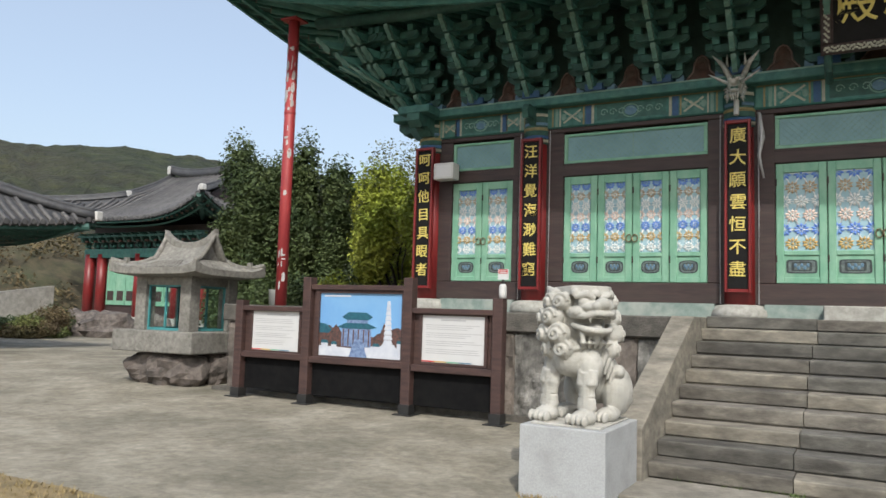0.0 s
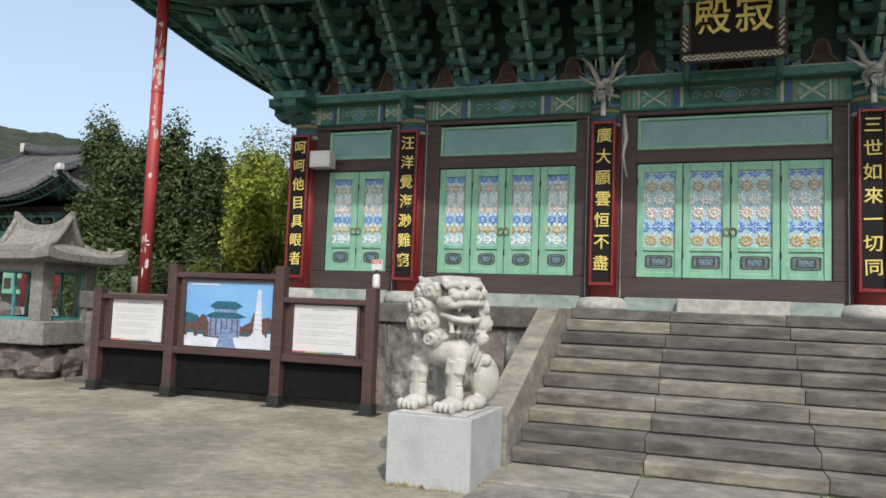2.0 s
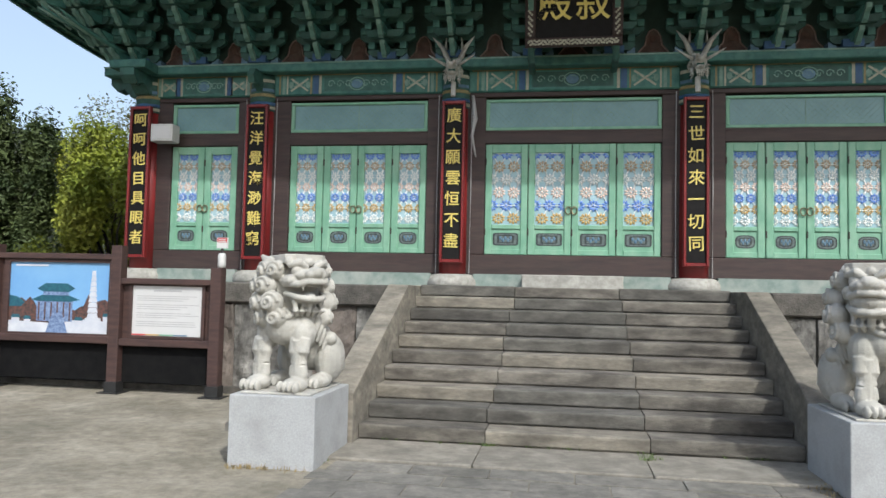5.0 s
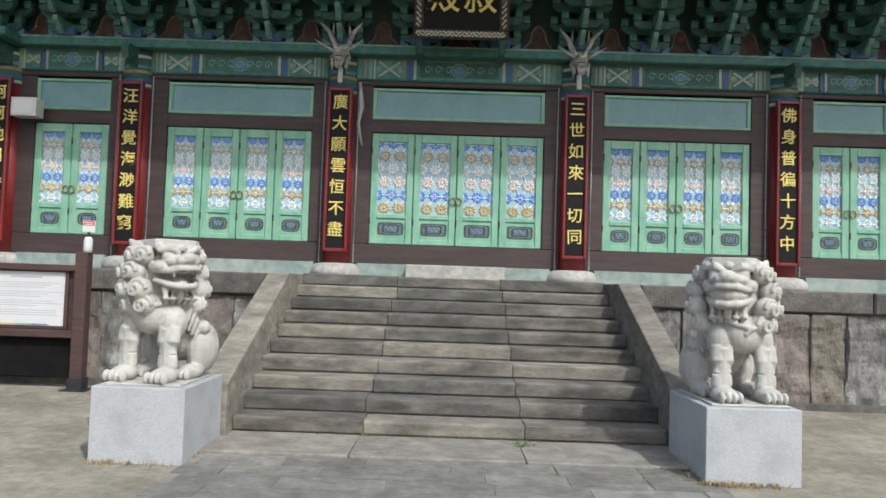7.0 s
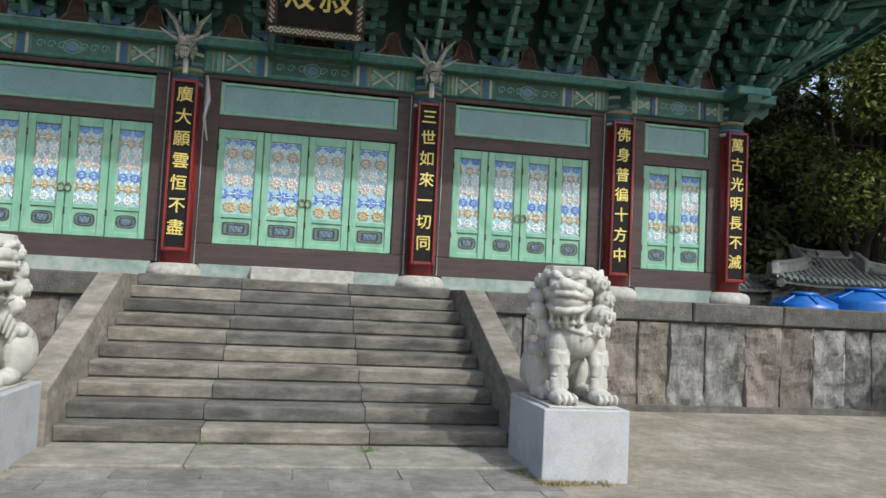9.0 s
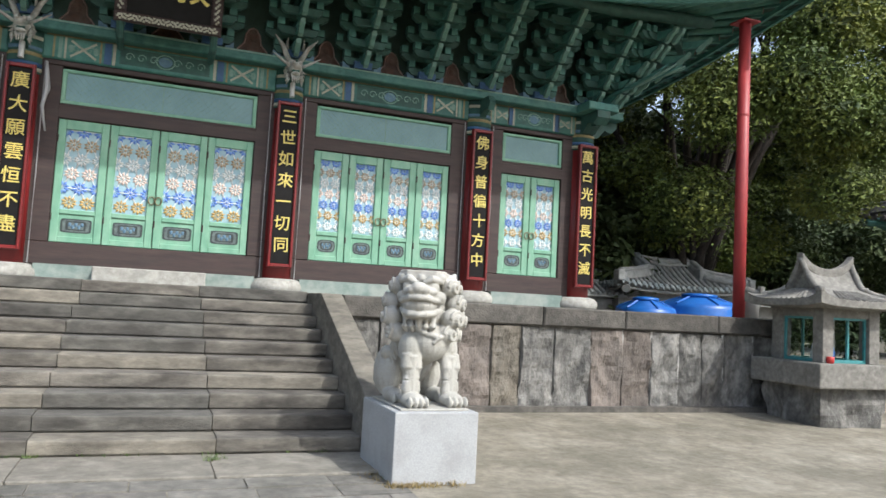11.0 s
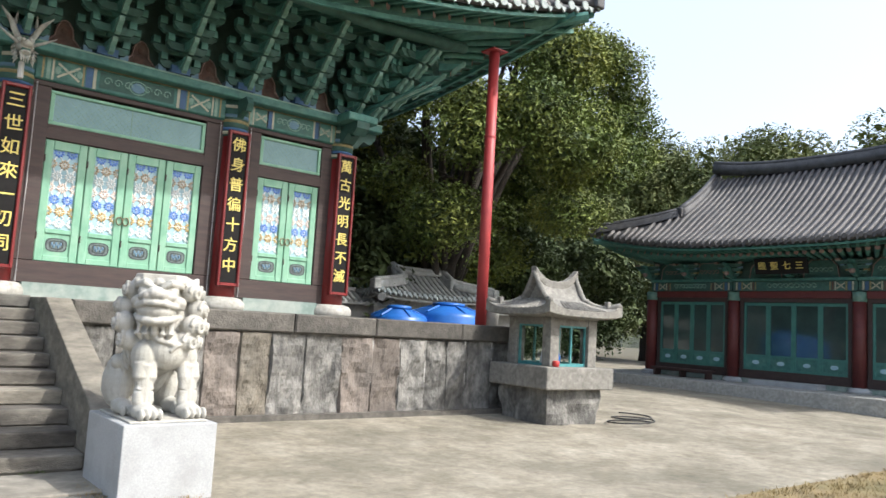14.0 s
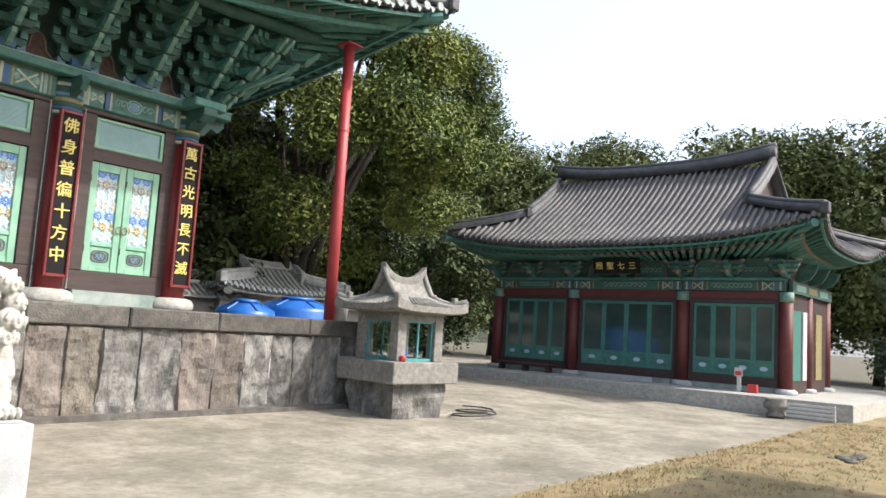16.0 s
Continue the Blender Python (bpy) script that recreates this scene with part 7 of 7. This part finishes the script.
# a bank of dry grass and brush rising behind them
BRUSH = mat("dry_brush_bank", (0.12, 0.098, 0.058), (0.045, 0.042, 0.025), 1.2, 0.95, 1.0, stain=(0.06, 0.075, 0.03), sscale=0.5, amount=0.8, fine=9)
g = Shape().sheet(lambda u, v: (-51 - 9 * u, 20 + 14 * v, -0.1 + 6.2 * max(0.0, (1 - u * u)) ** 0.8 * max(0.0, (1 - v * v)) ** 0.8 + 0.5 * noise.noise((u * 6, v * 6, 1)) * (1 - u * u)), span(-1, 1, 40), span(-1, 1, 40))
bank = solo("bank", g, BRUSH, "bank of dry brown grass and brush behind the low building", "bank", kind="structure", smooth=True)
q = random.Random(15)
brush = [((-51 - 9 * a_, 20 + 14 * b_, 6.2 * (1 - a_ * a_) ** 0.8 * (1 - b_ * b_) ** 0.8 + 0.2), (1.2, 1.2, 0.8)) for a_, b_ in ((q.uniform(-0.9, 0.9), q.uniform(-0.95, 0.5)) for _ in range(110))]
tagged(leaves(brush, 14000, 0.13, LEAFDRY, "dry_brush", None, 0.1), "dry brown brush covering the bank", "brush", kind="stuff")
for i, (x, y, r) in enumerate(((-30.5, 9.6, 1.3), (-32.5, 9.8, 1.1), (-28.6, 10.2, 0.9), (-35, 10.4, 1.2))):
    s = Shape().ball((0, 0, 0), 1, nu=16, nv=10)
    s.v = [tuple(Vector(p) * (1 + 0.35 * noise.noise(Vector(p) * 1.6 + Vector((i * 5, 0, 0))))) for p in s.v]
    s.moved(pose(x, y, 0.5) @ Matrix.Diagonal((r, r, 0.9, 1)))
    solo("boulder", s, ROCK, "grey boulder in the planted bank", "boulder", "boulders in the bank")

# woods behind the side hall and round the yard
wood = tree(52, 4, 14.8, 5.4, 81, LEAFWOOD, 26000, 0.128, 2.0, "tall broad evergreen tree in the woods behind the hall", group="woods behind the side hall", r0=0.3, blobs_n=44, shell=0.8, inner=6000, fuzz=0.14, fill=0.9)
for i in range(15):
    y = -13 + 54 * (i + 0.5) / 15
    x = (45.5, 52, 48.5)[i % 3] + 3 * rng.random() + (6 if -14 < y < 9 else 0)
    # taller trees farther up the slope
    k = 0.249 * math.hypot(x, y + 14) / 14.0 * rng.uniform(0.96, 1.06)
    copy_thing(wood, pose(x, y, 0, 0, 0, i * 137) @ Matrix.Diagonal((k, k, k, 1)))
for i in range(4):
    x, y = 19 + 21 * i / 3, 22 + rng.uniform(-4, 5)
    k = rng.uniform(0.6, 0.85)
    copy_thing(wood, pose(x, y, 0, 0, 0, i * 77) @ Matrix.Diagonal((k, k, k, 1)))
dk = tree(20.5, 9.5, 6.5, 3.2, 91, LEAFDARK, 9500, 0.095, 0.5, "dark evergreen undergrowth beside the side hall", group="undergrowth by the side hall", r0=0.15, blobs_n=18, shell=0.3, inner=2500)
for x, y, k in ((23.5, 11.5, 1.1), (13.0, 11.5, 0.9), (27.5, 10.0, 1.0), (17, 12, 0.9), (13.9, 9.0, 1.15), (15.8, 10.5, 1.3), (18.6, 8.6, 0.8), (21.3, 7.6, 0.8), (19.0, 10.6, 0.9), (14.6, 12.5, 1.5), (16.5, 14.0, 1.7), (19.5, 12.5, 1.45), (21.6, 9.4, 0.9), (33, -13.5, 0.9), (36, -9.5, 1.0), (34.5, -17, 1.0)):
    copy_thing(dk, pose(x, y, 0, 0, 0, x * 31) @ Matrix.Diagonal((k, k, k, 1)))

# ---- hills ----
HILL = mat("wooded_hillside", (0.058, 0.074, 0.028), (0.013, 0.021, 0.010), 0.13, 0.95, 1.0, stain=(0.085, 0.07, 0.045), sscale=0.014, amount=0.7, fine=0.35)
HILL.node_tree.nodes["Bump"].inputs["Distance"].default_value = 4.0


def hill(u, v):
    """u: bearing in degrees to the left of +y; v: from foot to crest and over it."""
    a = radians(u)
    d = 130 + 330 * v
    rise = math.sin(min(v, 0.86) / 0.86 * math.pi / 2) ** 1.5 * (1 if v <= 0.86 else 0.8)
    crest = 74 + 9 * noise.noise((u * 0.045, 0.4, 0)) + 3.0 * noise.noise((u * 0.3, 1.4, 0))
    if u < -20:
        crest *= max(0.25, 1 + (u + 20) / 60)
    if u > 75:
        crest *= max(0.2, 1 - (u - 75) / 50)
    z = crest * rise + 1.6 * noise.noise((u * 2.1, v * 60, 0)) * min(1, v * 6) + 0.9 * noise.noise((u * 6.1, v * 150, 3)) * min(1, v * 6)
    return (-d * math.sin(a), d * math.cos(a), z - 0.5)


g = Shape().sheet(hill, span(-75, 130, 420), span(0, 1, 56))
solo("hills", g, HILL, "long low wooded hills under a pale sky", "hills", kind="structure", smooth=True)

# ---- weeds and grass ----
def tufts(name, spots, blade, n, material, label):
    r = random.Random(5)
    v, f = [], []
    for x, y, z in spots:
        for _ in range(n):
            a, L = r.uniform(0, 6.28), blade * r.uniform(0.5, 1.3)
            px, py = x + r.gauss(0, 0.05), y + r.gauss(0, 0.04)
            dx, dy = math.cos(a), math.sin(a)
            lean = r.uniform(0.2, 0.9)
            k = len(v)
            v += [(px - dy * 0.006, py + dx * 0.006, z), (px + dy * 0.006, py - dx * 0.006, z), (px + dx * L * lean, py + dy * L * lean, z + L * 0.8)]
            f.append((k, k + 1, k + 2))
    me = bpy.data.meshes.new(name)
    me.from_pydata(v, [], f)
    me.materials.append(material)
    ob = new(name, me)
    return tagged(ob, label, "grass", kind="stuff")


STRAW = mat("dry_straw", (0.42, 0.33, 0.15), (0.30, 0.22, 0.10), 8, 0.8, 0.0)
GREENBLADE = mat("fresh_grass_blade", (0.14, 0.21, 0.05), (0.09, 0.15, 0.04), 8, 0.7, 0.0)
r = random.Random(9)
spots = [(r.uniform(5, 22), -9.3 - abs(r.gauss(0, 1.6)), 0.03) for _ in range(2600)] + [(r.uniform(-14, -5), -9.3 - abs(r.gauss(0, 0.8)), 0.03) for _ in range(700)]
tufts("dry_grass", spots, 0.06, 7, STRAW, "short dry straw-coloured grass tufts on the lawn")
spots = [(-9.0 + r.gauss(0, 0.4), -9.45 + r.gauss(0, 0.12), 0.03) for _ in range(60)] + [(r.uniform(10, 20), -10.2 - r.random() * 2, 0.03) for _ in range(60)]
tufts("green_grass", spots, 0.07, 9, GREENBLADE, "fresh green grass tufts in the lawn")
spots = [(-0.95 + r.gauss(0, 0.12), FOOT - 0.03, 0.06) for _ in range(5)] + [(0.78 + r.gauss(0, 0.05), FOOT - 0.05 - r.random() * 0.4, 0.06) for _ in range(9)] + [(r.uniform(-2.3, 2.3), FOOT - 0.02, 0.06) for _ in range(10)] + [(r.choice((-3.3, -2.45, 2.33)), r.uniform(-6.9, -5.7), 0.01) for _ in range(14)]
tufts("weeds", spots, 0.05, 9, GREENBLADE, "small green weeds in the joints before the steps")
spots = [(2.28 + r.gauss(0, 0.05), r.uniform(-6.95, -5.8), 0.01) for _ in range(40)] + [(r.uniform(2.3, 3.1), -6.93, 0.01) for _ in range(30)] + [(r.uniform(-3.3, -2.4), -6.93, 0.01) for _ in range(12)]
tufts("straw", spots, 0.06, 10, STRAW, "dry grass along the foot of the pedestal")

# ---- stone canopy beside the lawn ----
sc = thing("stone_canopy", (11.0, -14.2, 0), "grey carved stone canopy on a shaft beside the lawn", "stone monument")


def canopy(u, v):
    q = 1 - v
    k = 0.25 + 1.45 * q
    s_ = u * 4 % 4
    side, f = int(s_) % 4, (s_ % 1) * 2 - 1
    x, y = ((f * k, -k), (k, f * k), (-f * k, k), (-k, -f * k))[side]
    return (11.0 + x, -14.2 + y, 2.75 + 0.9 * v ** 1.4 + 0.34 * abs(f) ** 3 * q ** 1.3)


part("canopy_top", Shape().sheet(canopy, span(0, 1, 48), span(0, 1, 8)), GRANITE, sc)


def canopy_rim(u, v):
    x, y, z = canopy(u, 0)
    k = (1, 1, 0.25)[v]
    return (11.0 + (x - 11.0) * k, -14.2 + (y + 14.2) * k, (z, z - 0.16, 2.45)[v])


part("canopy_underside", Shape().sheet(canopy_rim, span(0, 1, 48), [0, 1, 2]), LANTERNSTONE, sc)
part("shaft", Shape().lathe([(0.55, -0.05), (0.5, 0.4), (0.3, 0.55), (0.28, 2.3), (0.42, 2.5)], 11.0, -14.2, 16), GRANITE, sc, "", True)
part("finial", Shape().lathe([(0.25, 3.6), (0.3, 3.75), (0.12, 3.9), (0.16, 4.05), (0.03, 4.2)], 11.0, -14.2, 16), GRANITE, sc, "", True)
for sx in (-1, 1):
    for sy in (-1, 1):
        s = Shape().ball((0, 0, 0), (0.10, 0.10, 0.09)).ball((0.06, 0, 0.06), 0.06).tube([(0, 0, 0), (0.12, 0, 0.02), (0.2, 0, 0.08)], [0.06, 0.05, 0.02], 7)
        s.moved(pose(11.0 + sx * 1.62, -14.2 + sy * 1.62, 3.12, 0, 0, math.degrees(math.atan2(sy, sx))))
        part("corner_ornament", s, LANTERNSTONE, sc, "", True)
rb = thing("rubble_pile", (14.4, -11.0, 0.03), "small heap of dark grey stones on the lawn", "rubble")
q = random.Random(4)
for i in range(16):
    x, y, r_ = 14.4 + q.gauss(0, 0.32), -11.0 + q.gauss(0, 0.12), q.uniform(0.05, 0.11)
    s = Shape().ball((x, y, 0.05), (r_ * 1.4, r_, r_ * 0.6), nu=7, nv=5)
    part("stone", s, CAPSTONE, rb)
